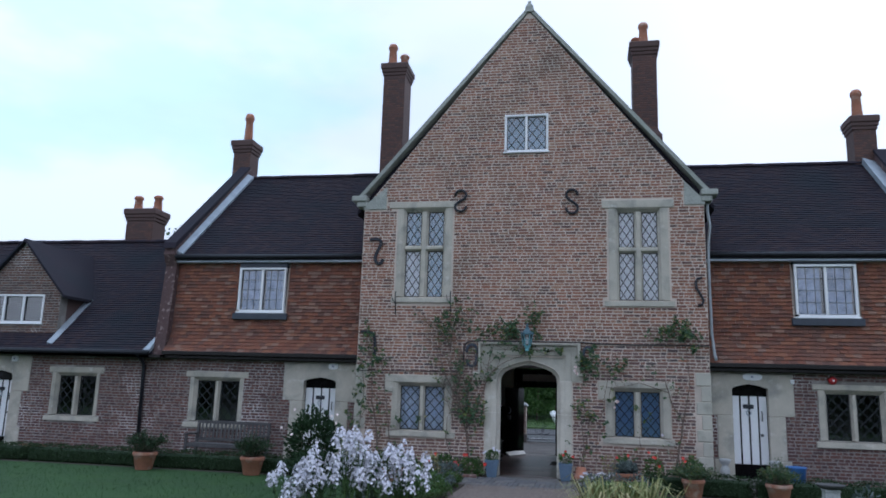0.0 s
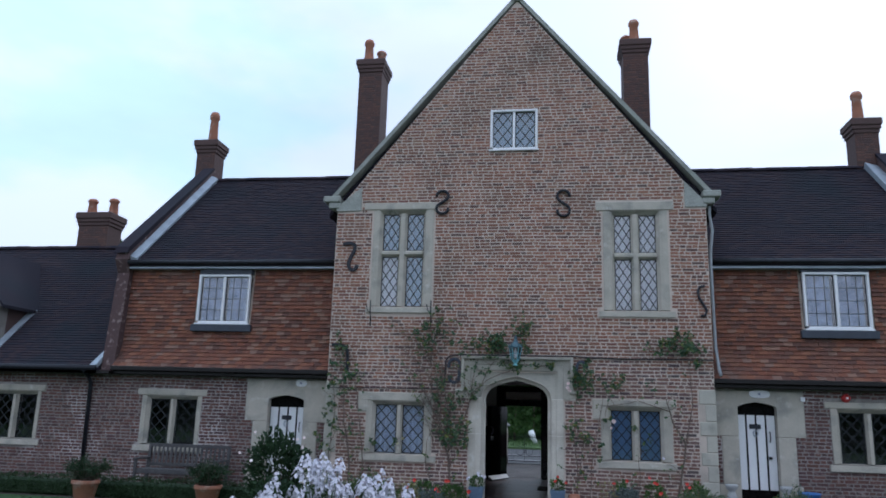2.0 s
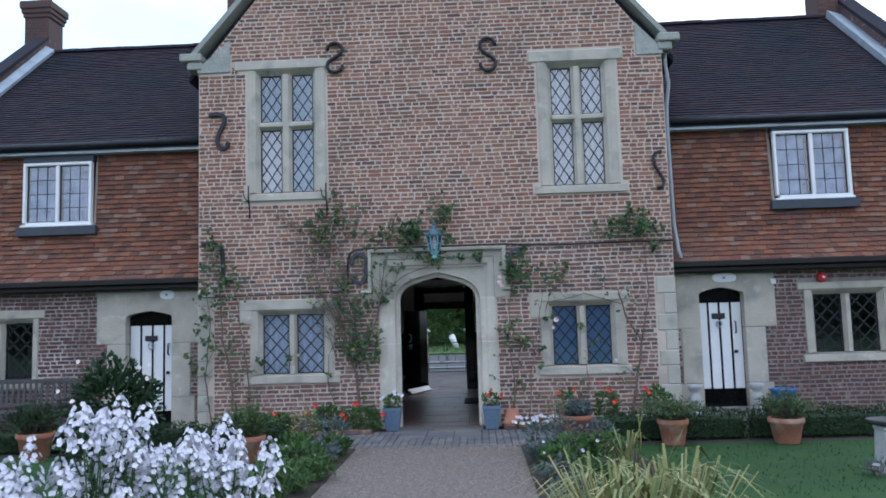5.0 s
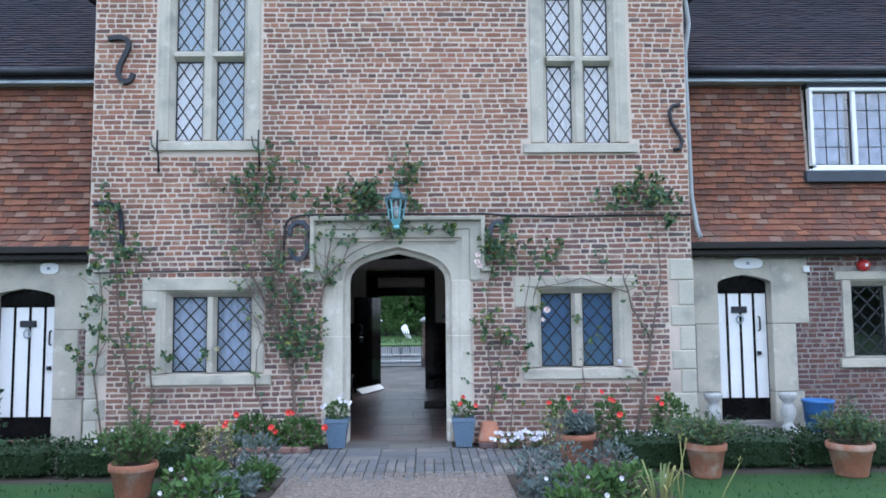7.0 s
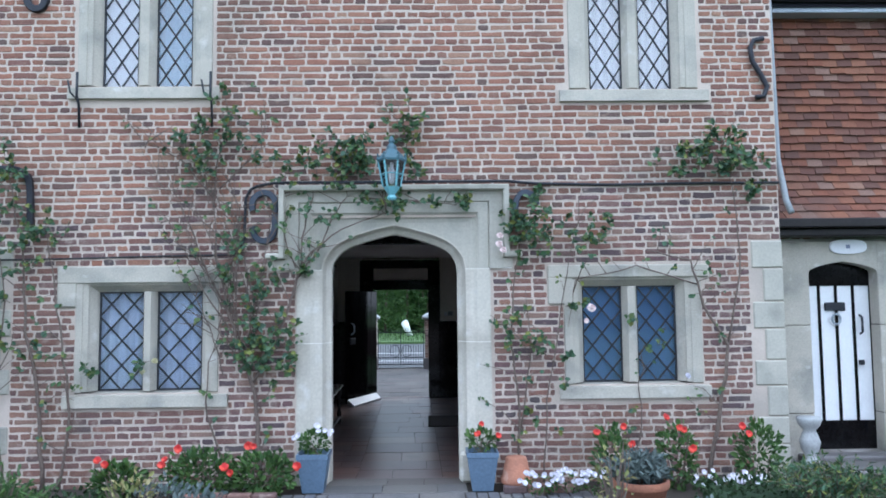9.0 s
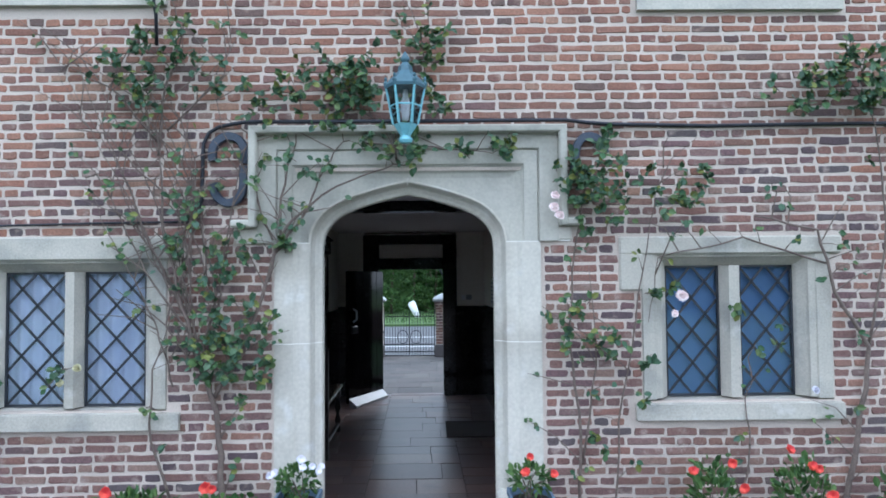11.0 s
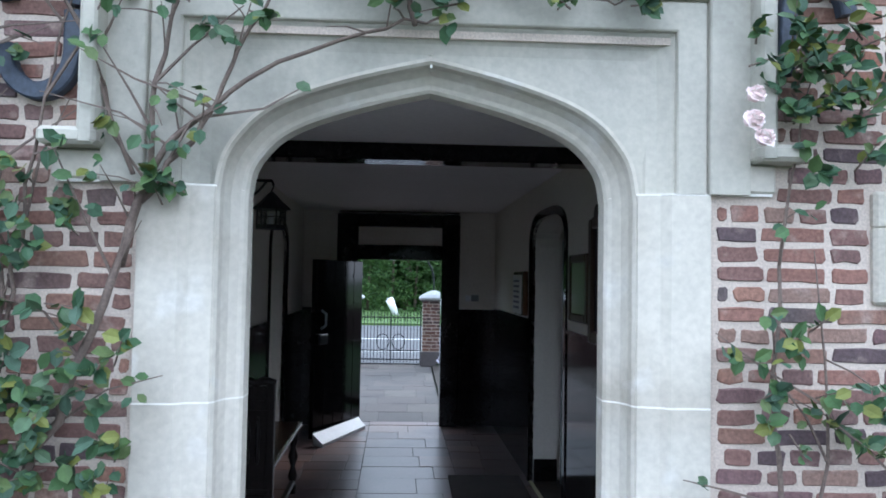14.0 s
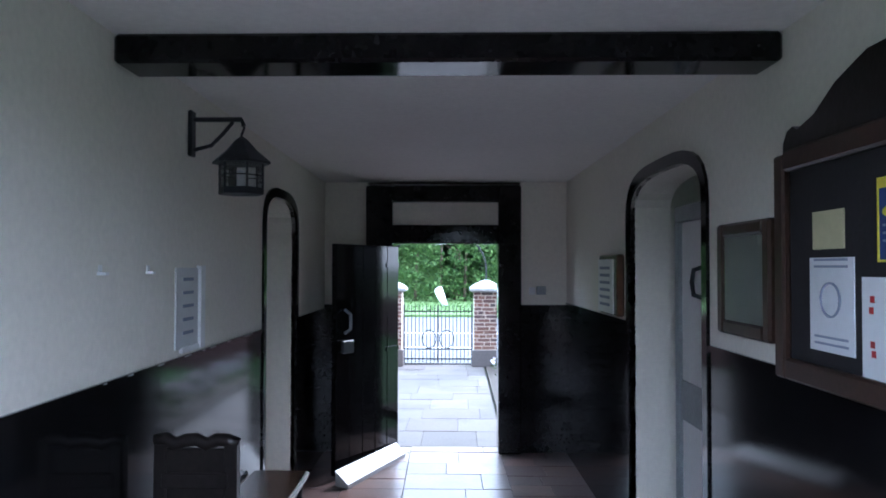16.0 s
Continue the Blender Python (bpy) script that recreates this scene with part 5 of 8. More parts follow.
def side_wall(name, x, out, door, label, DADO):
    """A passage wall with a round-headed doorway: black below, cream above."""
    y0, y1, top = door
    sp = top - 0.22
    wall = solo(name, G(), plaster_m, label, "wall", kind="structure")
    a, b = sorted((x, x + out * 0.25))
    g = G()
    g.box(a, b, PY0, y0, 0, CEIL)
    g.box(a, b, y1, PY1, 0, CEIL)
    ym, r = (y0 + y1) / 2, (y1 - y0) / 2
    arc = [(y0, DADO), (y0, sp)] + [(ym - r * math.copysign(abs(math.cos(t)) ** 0.6, math.cos(t)), sp + 0.22 * abs(math.sin(t)) ** 0.75) for t in (math.pi * k / 14 for k in range(1, 14))] + [(y1, sp), (y1, DADO)]
    k = len(arc)
    tops = [(p[0], CEIL) for p in arc]
    for xx in (a, b):
        g.add([(xx, y, z) for y, z in arc[1:-1]] + [(xx, y, z) for y, z in tops[1:-1]], [(i, i + 1, k - 2 + i + 1, k - 2 + i) if (xx == b) else (k - 2 + i, k - 2 + i + 1, i + 1, i) for i in range(k - 3)])
    g.add([(a, y, z) for y, z in arc[1:-1]] + [(b, y, z) for y, z in arc[1:-1]], [(i, i + 1, k - 2 + i + 1, k - 2 + i) for i in range(k - 3)])
    wall.data.from_pydata(skewed(g.v), [], g.f)
    wall.data.materials.append(plaster_m)
    g = G()
    f = x - out * 0.006
    c, d = sorted((f, x + out * 0.01))
    g.box(c, d, PY0, y0 - 0.01, 0, DADO)
    g.box(c, d, y1 + 0.01, PY1, 0, DADO)
    part("dado", g, black_m, wall, "glossy black painted dado")
    g = G()
    f2 = x - out * 0.012
    c, d = sorted((f2, x + out * 0.02))
    g.box(c, d, PY0, y0 - 0.06, DADO - 0.004, DADO + 0.022)
    g.box(c, d, y1 + 0.06, PY1, DADO - 0.004, DADO + 0.022)
    part("dado_rail", g, black_m, wall)
    # painted black border round the doorway
    ring_in = [(y0, 0.0)] + arc + [(y1, 0.0)]
    g = G()
    rings = []
    P = [Vector(p) for p in ring_in]
    for i, p in enumerate(P):
        dv = P[min(i + 1, len(P) - 1)] - P[max(i - 1, 0)]
        nv = Vector((-dv.y, dv.x)).normalized()
        q = p + nv * 0.065
        rings.append([(x - out * 0.016, p.x, p.y), (x - out * 0.016, q.x, q.y), (x + out * 0.02, q.x, q.y), (x + out * 0.03, p.x, p.y)])
    g.skin(rings)
    part("doorway_border", g, black_m, wall)
    return wall


wl_ = side_wall("wall_passage_left", PX0, -1, LD, "cream plaster passage wall over a glossy black dado", 1.365)
side_wall("wall_passage_right", PX1, 1, RD, "cream plaster passage wall over a glossy black dado", 1.42)
# recesses behind the doorways
for x, out, d in ((PX0, -1, LD), (PX1, 1, RD)):
    g = G()
    a, b = sorted((x + out * 0.25, x + out * 1.2))
    g.box(a, b, d[0] - 0.12, d[0] - 0.06, 0, 2.5)
    g.box(a, b, d[1] + 0.06, d[1] + 0.12, 0, 2.5)
    g.box(a, b, d[0] - 0.12, d[1] + 0.12, 2.44, 2.5)
    e = x + out * (1.2 if out < 0 else 0.95)
    c1, c2 = sorted((e, e + out * 0.06))
    g.box(c1, c2, d[0] - 0.12, d[1] + 0.12, 0, 2.5)
    solo("wall_recess", g, plaster_m, "cream plastered lobby behind the round-headed doorway", "wall", kind="structure")
solo("ceiling", G().box(PX0 - 0.25, PX1 + 0.25, 0.2, PY1 + 0.1, CEIL, CEIL + 0.12), ceil_m, "white plastered passage ceiling", "ceiling", kind="structure")
g = G()
g.box(PX0 - 0.25, -0.94, 0.40, 0.44, 0, CEIL)
g.box(0.86, PX1 + 0.25, 0.40, 0.44, 0, CEIL)
g.box(-0.95, -0.93, 0.22, 0.44, 0, CEIL)
g.box(0.86, 0.88, 0.22, 0.44, 0, CEIL)
solo("wall_passage_front", g, plaster_m, "cream plastered inner face of the front wall", "wall", kind="structure")
solo("ceiling_beam", G().box(PX0, PX1, 2.03, 2.24, 2.505, CEIL, 0.012), black_m, "glossy black painted timber beam across the ceiling", "beam", kind="structure")
# back wall with the framed door opening
SKEW[0] = 0.0
DADO = 1.42
BX0, BX1, BTOP = -0.68, 0.34, 2.01
g = G()
g.box(-1.45, -0.93, 6.70, 6.95, DADO, CEIL)
g.box(0.56, 1.05, 6.70, 6.95, DADO, CEIL)
wb = solo("wall_passage_back", g, plaster_m, "cream plastered end wall either side of the street door", "wall", kind="structure")
g = G()
g.box(-1.45, -0.93, 6.692, 6.95, 0, DADO)
g.box(0.56, 1.05, 6.692, 6.95, 0, DADO)
part("dado", g, black_m, wb, "glossy black painted dado")
df = thing("door_frame", (-0.17, 6.7, 0), "heavy black painted door frame with a fanlight panel", "door frame", kind="structure")
g = G()
g.box(-0.935, BX0, 6.62, 6.98, 0, 2.57, 0.012)
part("post", g, black_m, df)
g = G()
g.box(BX1, 0.56, 6.62, 6.98, 0, 2.57, 0.012)
part("post", g, black_m, df)
part("transom_bar", G().box(BX0, BX1, 6.62, 6.98, BTOP, 2.19, 0.01), black_m, df)
part("head_bar", G().box(BX0, BX1, 6.62, 6.98, 2.41, 2.57, 0.01), black_m, df)
part("fanlight_panel", G().box(BX0, BX1, 6.70, 6.74, 2.19, 2.41), plaster_m, df, "cream boarded fanlight panel")


def oak_leaf(name, hinge, turn, label, flip=1):
    """A boarded door leaf hung at hinge, opened by turn degrees from the wall."""
    w, h = 1.0, 1.98
    d = thing(name, hinge, label, "door")
    for i in range(5):
        g = G().box(hinge[0] - w + i * w / 5 + 0.002, hinge[0] - w + (i + 1) * w / 5 - 0.002, hinge[1] - 0.05, hinge[1], 0.03, h, 0.005)
        part("board", g, black_m, d)
    for z in (1.02, 1.80):
        part("strap_hinge", G().box(hinge[0] - 0.22, hinge[0] - 0.01, hinge[1] - 0.06, hinge[1] - 0.05, z - 0.02, z + 0.02), black_m, d)
    part("latch", G().tube([(hinge[0] - w + 0.1, hinge[1] - 0.07, 1.42), (hinge[0] - w + 0.1, hinge[1] - 0.13, 1.38), (hinge[0] - w + 0.1, hinge[1] - 0.13, 1.26), (hinge[0] - w + 0.1, hinge[1] - 0.07, 1.22)], 0.014, 6), lead_m, d, smooth=True)
    part("lock_case", G().box(hinge[0] - w + 0.04, hinge[0] - w + 0.2, hinge[1] - 0.1, hinge[1] - 0.07, 1.05, 1.16, 0.008), iron_m, d)
    d.rotation_euler = (0, 0, radians(turn))
    return d


oak_leaf("street_door", (-0.66, 6.62, 0), 63, "black boarded street door standing open into the passage")
g = G().hexa([(-0.925, 5.46, 0.0), (-0.54, 6.50, 0.0), (-0.62, 6.54, 0.0), (-1.04, 5.55, 0.0), (-0.925, 5.455, 0.035), (-0.54, 6.495, 0.035), (-0.63, 6.55, 0.125), (-1.045, 5.54, 0.125)])
solo("white_board", g, board_m, "white painted board at the foot of the open street door", "board")

# floor slabs and street path as single pieces
def slab_field(parent, x0, x1, y0, y1, z, material, rows, seed, name="flagstone", lo=0.32, hi=0.75, thick=0.05):
    r = random.Random(seed)
    y = y0
    while y < y1 - 0.02:
        d = min(r.uniform(*rows), y1 - y)
        if y1 - y - d < 0.12:
            d = y1 - y
        x = x0
        while x < x1 - 0.02:
            w = min(r.uniform(lo, hi), x1 - x)
            if x1 - x - w < 0.14:
                w = x1 - x
            part(name, G().box(x + 0.0025, x + w - 0.0025, y + 0.0025, y + d - 0.0025, z - thick, z + r.uniform(-0.002, 0.002), 0.002), material, parent)
            x += w
        y += d


floor = solo("floor", G().box(PX0 - 1.3, PX1 + 1.3, -0.05, 7.0, -0.2, -0.008), soil_m, "worn reddish stone and tile passage floor", "floor", kind="structure")
yard = solo("pavement", G().box(-1.25, 0.42, 7.0, 13.2, -0.2, -0.008), soil_m, "pale stone flagged path to the street gate", "path", kind="structure")
apron = solo("paving", G().box(-1.9, 1.95, -2.05, -0.05, -0.2, -0.012), soil_m, "dark blue-brick pavers and slabs before the doorway", "paving", kind="structure")

# ---------- beyond the street door ----------
solo("road", G().box(-80, 80, 15.0, 26.5, -0.5, -0.03), asphalt_m, "grey asphalt street", "road", kind="structure")
solo("road_line", G().add([(-80, 19.9, -0.026), (80, 19.9, -0.026), (80, 20.15, -0.026), (-80, 20.15, -0.026)], [(0, 1, 2, 3)]).add([(-80, 16.2, -0.026), (80, 16.2, -0.026), (80, 16.4, -0.026), (-80, 16.4, -0.026)], [(0, 1, 2, 3)]), paint_line_m, "white painted road lines", "marking", kind="structure")
solo("footway", G().box(-80, 80, 13.2, 15.0, -0.5, 0.02), asphalt_m, "grey asphalt footway with kerb", "pavement", kind="structure")
solo("verge", G().box(-80, 80, 26.5, 60, -0.5, 0.06), verge_m, "bright green grass verge", "grass", kind="structure")


# ---------- iron ties, cable, lantern on the front ----------
def strap_tie(paths, label, material, at, half=0.030):
    """A wall tie forged from flat strap, bent in the plane of the wall."""
    t = thing("wall_tie", at, label, "wall tie", "iron ties on the gable front")
    for pts in paths:
        P = [Vector(q) for q in pts]
        fine = []
        for i in range(len(P) - 1):
            p0, p1, p2, p3 = P[max(i - 1, 0)], P[i], P[i + 1], P[min(i + 2, len(P) - 1)]
            for k in range(4):
                f = k / 4
                q = 0.5 * (2 * p1 + (p2 - p0) * f + (2 * p0 - 5 * p1 + 4 * p2 - p3) * f * f + (3 * p1 - p0 - 3 * p2 + p3) * f ** 3)
                fine.append((q.x, q.y))
        fine.append(tuple(P[-1]))
        part("strap", G().sweep(fine, [(half - 0.006, -0.052), (-half + 0.006, -0.052), (-half, -0.046), (-half, -0.008), (half, -0.008), (half, -0.046)]), material, t)
    return t


def s_tie(x, z, w, h, flip, label, bar=0.03):
    """An S-shaped iron wall tie on the brick face."""
    t = thing("wall_tie", (x, -0.03, z), label, "wall tie", "iron ties on the gable front")
    top = [(x + flip * w * 0.5 * math.cos(radians(a)), -0.045, z + h * 0.27 + h * 0.22 * math.sin(radians(a))) for a in range(185, -56, -20)]
    bot = [(x - flip * w * 0.5 * math.cos(radians(a)), -0.045, z - h * 0.27 - h * 0.22 * math.sin(radians(a))) for a in range(-55, 186, 20)]
    part("bar", G().tube(top + bot, bar, 8), iron_m, t, smooth=True)
    return t


s_tie(-1.62, 6.23, 0.26, 0.52, 1, "black iron S-shaped wall tie on the brick gable")
s_tie(0.98, 6.17, 0.26, 0.58, -1, "black iron S-shaped wall tie on the brick gable")
strap_tie([[(-3.80, 5.31), (-3.65, 5.33), (-3.545, 5.29), (-3.53, 5.20), (-3.575, 5.09), (-3.64, 4.945), (-3.65, 4.82), (-3.586, 4.735), (-3.50, 4.75), (-3.46, 4.84)]], "black iron S-shaped strap tie near the corner", iron_m, (-3.64, -0.03, 4.98), 0.034)
tie = thing("wall_tie", (3.74, -0.03, 4.1), "black iron bracket-shaped wall tie near the rainwater pipe", "wall tie", "iron ties on the gable front")
part("bar", G().tube([(3.78, -0.04, 4.40), (3.68, -0.04, 4.38), (3.64, -0.04, 4.30), (3.66, -0.04, 4.16), (3.74, -0.04, 4.02), (3.80, -0.04, 3.90), (3.76, -0.04, 3.80), (3.68, -0.04, 3.79)], 0.026, 8), iron_m, tie, smooth=True)
strap_tie([[(-3.92, 3.11), (-3.73, 3.108), (-3.62, 3.06), (-3.568, 2.935), (-3.552, 2.56)]], "black hooked iron wall tie half hidden by the climber", iron_m, (-3.7, -0.03, 2.9), 0.03)
strap_tie([[(-1.38, 2.676), (-1.386, 2.733), (-1.367, 2.797), (-1.313, 2.842), (-1.256, 2.852), (-1.199, 2.830), (-1.165, 2.781), (-1.155, 2.719), (-1.165, 2.66)],
           [(-1.163, 2.64), (-1.162, 2.566), (-1.163, 2.49), (-1.183, 2.426), (-1.226, 2.384), (-1.278, 2.373), (-1.330, 2.397), (-1.368, 2.449), (-1.38, 2.524)]],
          "blue-black iron strap tie bent into a broken ring", tie_m, (-1.27, -0.03, 2.6), 0.029)
strap_tie([[(1.214, 2.50), (1.222, 2.688), (1.238, 2.769), (1.275, 2.822), (1.326, 2.838), (1.385, 2.818), (1.421, 2.772), (1.435, 2.714)]],
          "blue-black hooked iron strap tie behind rose leaves", tie_m, (1.28, -0.03, 2.66), 0.029)
solo("cable", G().tube([(-1.55, -0.03, 2.24), (-1.50, -0.03, 2.27), (-1.46, -0.03, 2.4), (-1.45, -0.03, 2.8), (-1.41, -0.03, 2.88), (-1.34, -0.03, 2.922), (-1.24, -0.06, 2.935), (-1.12, -0.11, 2.940), (-0.3, -0.11, 2.939), (0.5, -0.11, 2.940), (1.15, -0.11, 2.940), (1.30, -0.05, 2.935), (1.50, -0.03, 2.925), (2.2, -0.03, 2.91), (3.2, -0.03, 2.92), (3.88, -0.03, 2.92)], 0.014, 6), iron_m, "black cable clipped across the brickwork above the hood", "cable", smooth=True)
solo("cable", G().tube([(-3.9, -0.03, 2.21), (-3.0, -0.03, 2.22), (-2.2, -0.03, 2.235), (-1.55, -0.03, 2.24)], 0.008, 6), iron_m, "black cable along the wall above the window", "cable", smooth=True)

for x in (-3.10, -1.79):
    wb_ = thing("window_bracket", (x, -0.04, 3.7), "thin black iron bracket below the tall window", "bracket", "brackets under the tall window")
    part("rod", G().tube([(x, -0.03, 3.52), (x, -0.05, 3.74), (x, -0.10, 3.82), (x, -0.10, 4.06)], 0.014, 6), iron_m, wb_, smooth=True)
    part("prong", G().tube([(x, -0.06, 3.78), (x - 0.07, -0.09, 3.86), (x - 0.09, -0.10, 3.98)], 0.010, 6), iron_m, wb_, smooth=True)
LX, LY = 0.02, -0.55
lan = thing("wall_lantern", (LX, 0, 2.7), "turquoise painted six-sided lantern on an iron bracket", "lantern")
hexr = lambda r, z: [(LX + r * math.cos(math.pi / 3 * k), LY + r * math.sin(math.pi / 3 * k), z) for k in range(6)]
part("base_cup", G().skin([hexr(0.035, 2.70), hexr(0.045, 2.72), hexr(0.03, 2.745), hexr(0.06, 2.79), hexr(0.078, 2.82)]), turq_m, lan)
for k in range(6):
    a, b = hexr(0.08, 2.82)[k], hexr(0.125, 3.06)[k]
    part("glazing_rib", G().tube([a, b], 0.008, 5), turq_m, lan)
    c = hexr(0.08, 2.82)[(k + 1) % 6], hexr(0.125, 3.06)[(k + 1) % 6]
    gp = part("pane", G().add([a, c[0], c[1], b], [(0, 1, 2, 3)]), glass_m, lan)
    gp.visible_shadow = False
    m0, m1 = [tuple((p[i] + q[i]) / 2 for i in range(3)) for p, q in ((a, b), c)]
    part("glazing_bar", G().tube([m0, m1], 0.006, 5), turq_m, lan)
part("top_rim", G().skin([hexr(0.135, 3.055), hexr(0.14, 3.075), hexr(0.10, 3.12), hexr(0.05, 3.17), hexr(0.045, 3.20), hexr(0.015, 3.24)]), slate_turq_m, lan, "darker slate-turquoise roof")
for k in range(6):
    p = hexr(0.128, 3.07)[k]
    part("finial", G().lathe(p[0], p[1], [(0.010, 3.07), (0.016, 3.09), (0.007, 3.105), (0.012, 3.12), (0.003, 3.135)], 8), slate_turq_m, lan)
part("crown_knob", G().lathe(LX, LY, [(0.016, 3.22), (0.034, 3.25), (0.02, 3.275), (0.006, 3.30)], 10), slate_turq_m, lan, smooth=True)
part("lamp_bulb", G().lathe(LX, LY, [(0.02, 2.85), (0.03, 2.9), (0.034, 2.96), (0.02, 3.0), (0.015, 3.05)], 10), white_m, lan, smooth=True)
part("bracket", G().tube([(LX, -0.02, 3.05), (LX, -0.15, 3.18), (LX, -0.35, 3.29), (LX, LY + 0.04, 3.29), (LX, LY, 3.24)], 0.016, 6), iron_m, lan, smooth=True)
part("back_plate", G().box(LX - 0.03, LX + 0.03, -0.03, 0.0, 2.98, 3.14, 0.006), iron_m, lan)

al = thing("alarm_bell", (6.42, 0.4, 2.26), "red domed alarm bell on a round base", "alarm")
g = G()
g.skin([[(6.42 + r * math.cos(a), y, 2.26 + r * math.sin(a)) for a in (2 * math.pi * k / 20 for k in range(20))] for r, y in ((0.085, 0.46), (0.085, 0.43), (0.075, 0.39), (0.05, 0.365), (0.02, 0.355))])
part("dome", g, redlamp_m, al, smooth=True)
part("centre_label", G().box(6.40, 6.44, 0.350, 0.356, 2.24, 2.28), white_m, al)
sb = thing("sensor_box", (5.62, 0.46, 2.2), "small white sensor box on the stone", "sensor")
part("case", G().box(5.58, 5.66, 0.41, 0.465, 2.17, 2.26, 0.008), white_m, sb)


# ---------- plants ----------
def foliage(n, centre, radii, size, up=0.4, shell=0.35):
    """Leaves through an uneven mound, denser towards the outside."""
    g = G()
    for _ in range(n):
        d = rvec()
        r = rnd(shell, 1.0) ** 0.6
        lump = 0.8 + 0.25 * noise.noise(Vector((d.x * 2 + centre[0], d.y * 2 + centre[1], d.z * 2)))
        p = Vector((centre[0] + d.x * radii[0] * r * lump, centre[1] + d.y * radii[1] * r * lump, centre[2] + d.z * radii[2] * r * lump))
        if p.z < 0.01:
            p.z = rnd(0.01, 0.05)
        w = (d + rvec() * 0.8 + Vector((0, 0, up))).normalized()
        g.leaf(p, w, rvec() + Vector((0, 0, 0.8)), size * rnd(0.6, 1.25), rnd(0.45, 0.7), rnd(0.05, 0.22))
    return g


def blossom(g, p, size, n=6, layers=2):
    """A small flower of overlapping petals facing outwards."""
    face = (Vector((rnd(-0.5, 0.5), -1, rnd(0.1, 0.9)))).normalized()
    s = face.orthogonal().normalized()
    u = face.cross(s)
    for layer in range(layers):
        for k in range(n):
            a = 2 * math.pi * (k + 0.5 * layer) / n + rnd(-0.2, 0.2)
            d = (s * math.cos(a) + u * math.sin(a)) * (1 - 0.24 * layer) + face * (0.15 + 0.4 * layer)
            g.leaf(Vector(p), d, face, size * 0.5 * rnd(0.85, 1.15), 1.25, 0.10)


def climber(label, stems, clumps, roses=(), cat="climbing rose", leaf=leaf_m, size=0.064, leafy=1.0):
    c = thing("climbing_rose", (stems[0][0][0], -0.06, max(0, stems[0][0][1])), label, cat)
    for st in stems:
        r0 = st[0][2] if len(st[0]) > 2 else 0.012
        pts, rad = [], []
        for i in range(len(st) - 1):
            a, b = st[i], st[i + 1]
            for k in range(4):
                f = k / 4
                pts.append((a[0] + (b[0] - a[0]) * f + rnd(-0.012, 0.012), -0.045 - rnd(0.0, 0.03), a[1] + (b[1] - a[1]) * f + rnd(-0.012, 0.012)))
                rad.append(r0 * (1 - 0.75 * (i + f) / (len(st) - 1)))
        pts.append((st[-1][0], -0.06, st[-1][1]))
        rad.append(r0 * 0.2)
        part("stem", G().tube(pts, rad, 5), bark_m, c, smooth=True)
        # short side twigs with leaves
        tg, lg = G(), G()
        for p in pts[2:]:
            if rng.random() < 0.28:
                # long bare shoot lying on the wall
                w = Vector((rnd(-1, 1), rnd(-0.1, 0.0), rnd(0.0, 1))).normalized() * rnd(0.2, 0.5)
                m_ = Vector(p) + w * 0.5 + Vector((rnd(-0.05, 0.05), 0, rnd(-0.02, 0.06)))
                tg.tube([p, m_, Vector(p) + w], [0.006, 0.0045, 0.002], 4)
                for f_ in (0.5, 0.7, 0.85, 1.0):
                    if rng.random() < 0.4 * leafy:
                        for _ in range(rng.choice((1, 3))):
                            lg.leaf(Vector(p) + w * f_ + rvec() * 0.025, Vector((rnd(-1, 1), rnd(-0.8, 0.1), rnd(-1, 0.3))), Vector((0, -1, 0.5)) + rvec() * 0.5, size * rnd(0.6, 1.1), 0.75, 0.1)
            if rng.random() < 0.5 * leafy:
                d = Vector((rnd(-1, 1), rnd(-0.7, -0.05), rnd(-0.3, 1))).normalized() * rnd(0.06, 0.22)
                q = Vector(p) + d
                tg.tube([p, Vector(p) + d * 0.5 + Vector((0, 0, 0.01)), q], [0.004, 0.003, 0.0015], 4)
                for _ in range(rng.choice((0, 1, 3, 4))):
                    lg.leaf(q + rvec() * 0.02, Vector((rnd(-1, 1), rnd(-0.8, 0.1), rnd(-1, 0.5))), Vector((0, -1, 0.5)) + rvec() * 0.5, size * rnd(0.6, 1.1), 0.68, 0.1)
        if tg.v:
            part("twig_spray", tg, bark_m, c)["kind"] = "stuff"
        if lg.v:
            part("foliage", lg, leaf, c)["kind"] = "stuff"
    g, tg = G(), G()
    for x, z, rx, rz, n in clumps:
        for _ in range(max(3, n // 9)):
            # sprays of three to seven leaves on a short shoot
            a = rnd(0, 2 * math.pi)
            rr = math.sqrt(rng.random())
            p = Vector((x + rx * rr * math.cos(a), -0.05 - rnd(0.0, 0.09), z + rz * rr * math.sin(a)))
            d = Vector((rnd(-1, 1), rnd(-0.9, -0.1), rnd(-0.5, 1))).normalized() * rnd(0.06, 0.16)
            tg.tube([p, p + d * 0.5, p + d], [0.004, 0.003, 0.0015], 4)
            for k in range(rng.choice((5, 7, 9, 11))):
                f = rnd(0.2, 1.1)
                g.leaf(p + d * f + rvec() * 0.012, d.normalized() * 0.5 + rvec() + Vector((0, -0.35, -0.25)), Vector((0, -1, 0.6)) + rvec() * 0.6, size * rnd(0.6, 1.2), rnd(0.6, 0.78), 0.1)
    part("foliage", g, leaf, c)["kind"] = "stuff"
    part("twig_spray", tg, bark_m, c)["kind"] = "stuff"
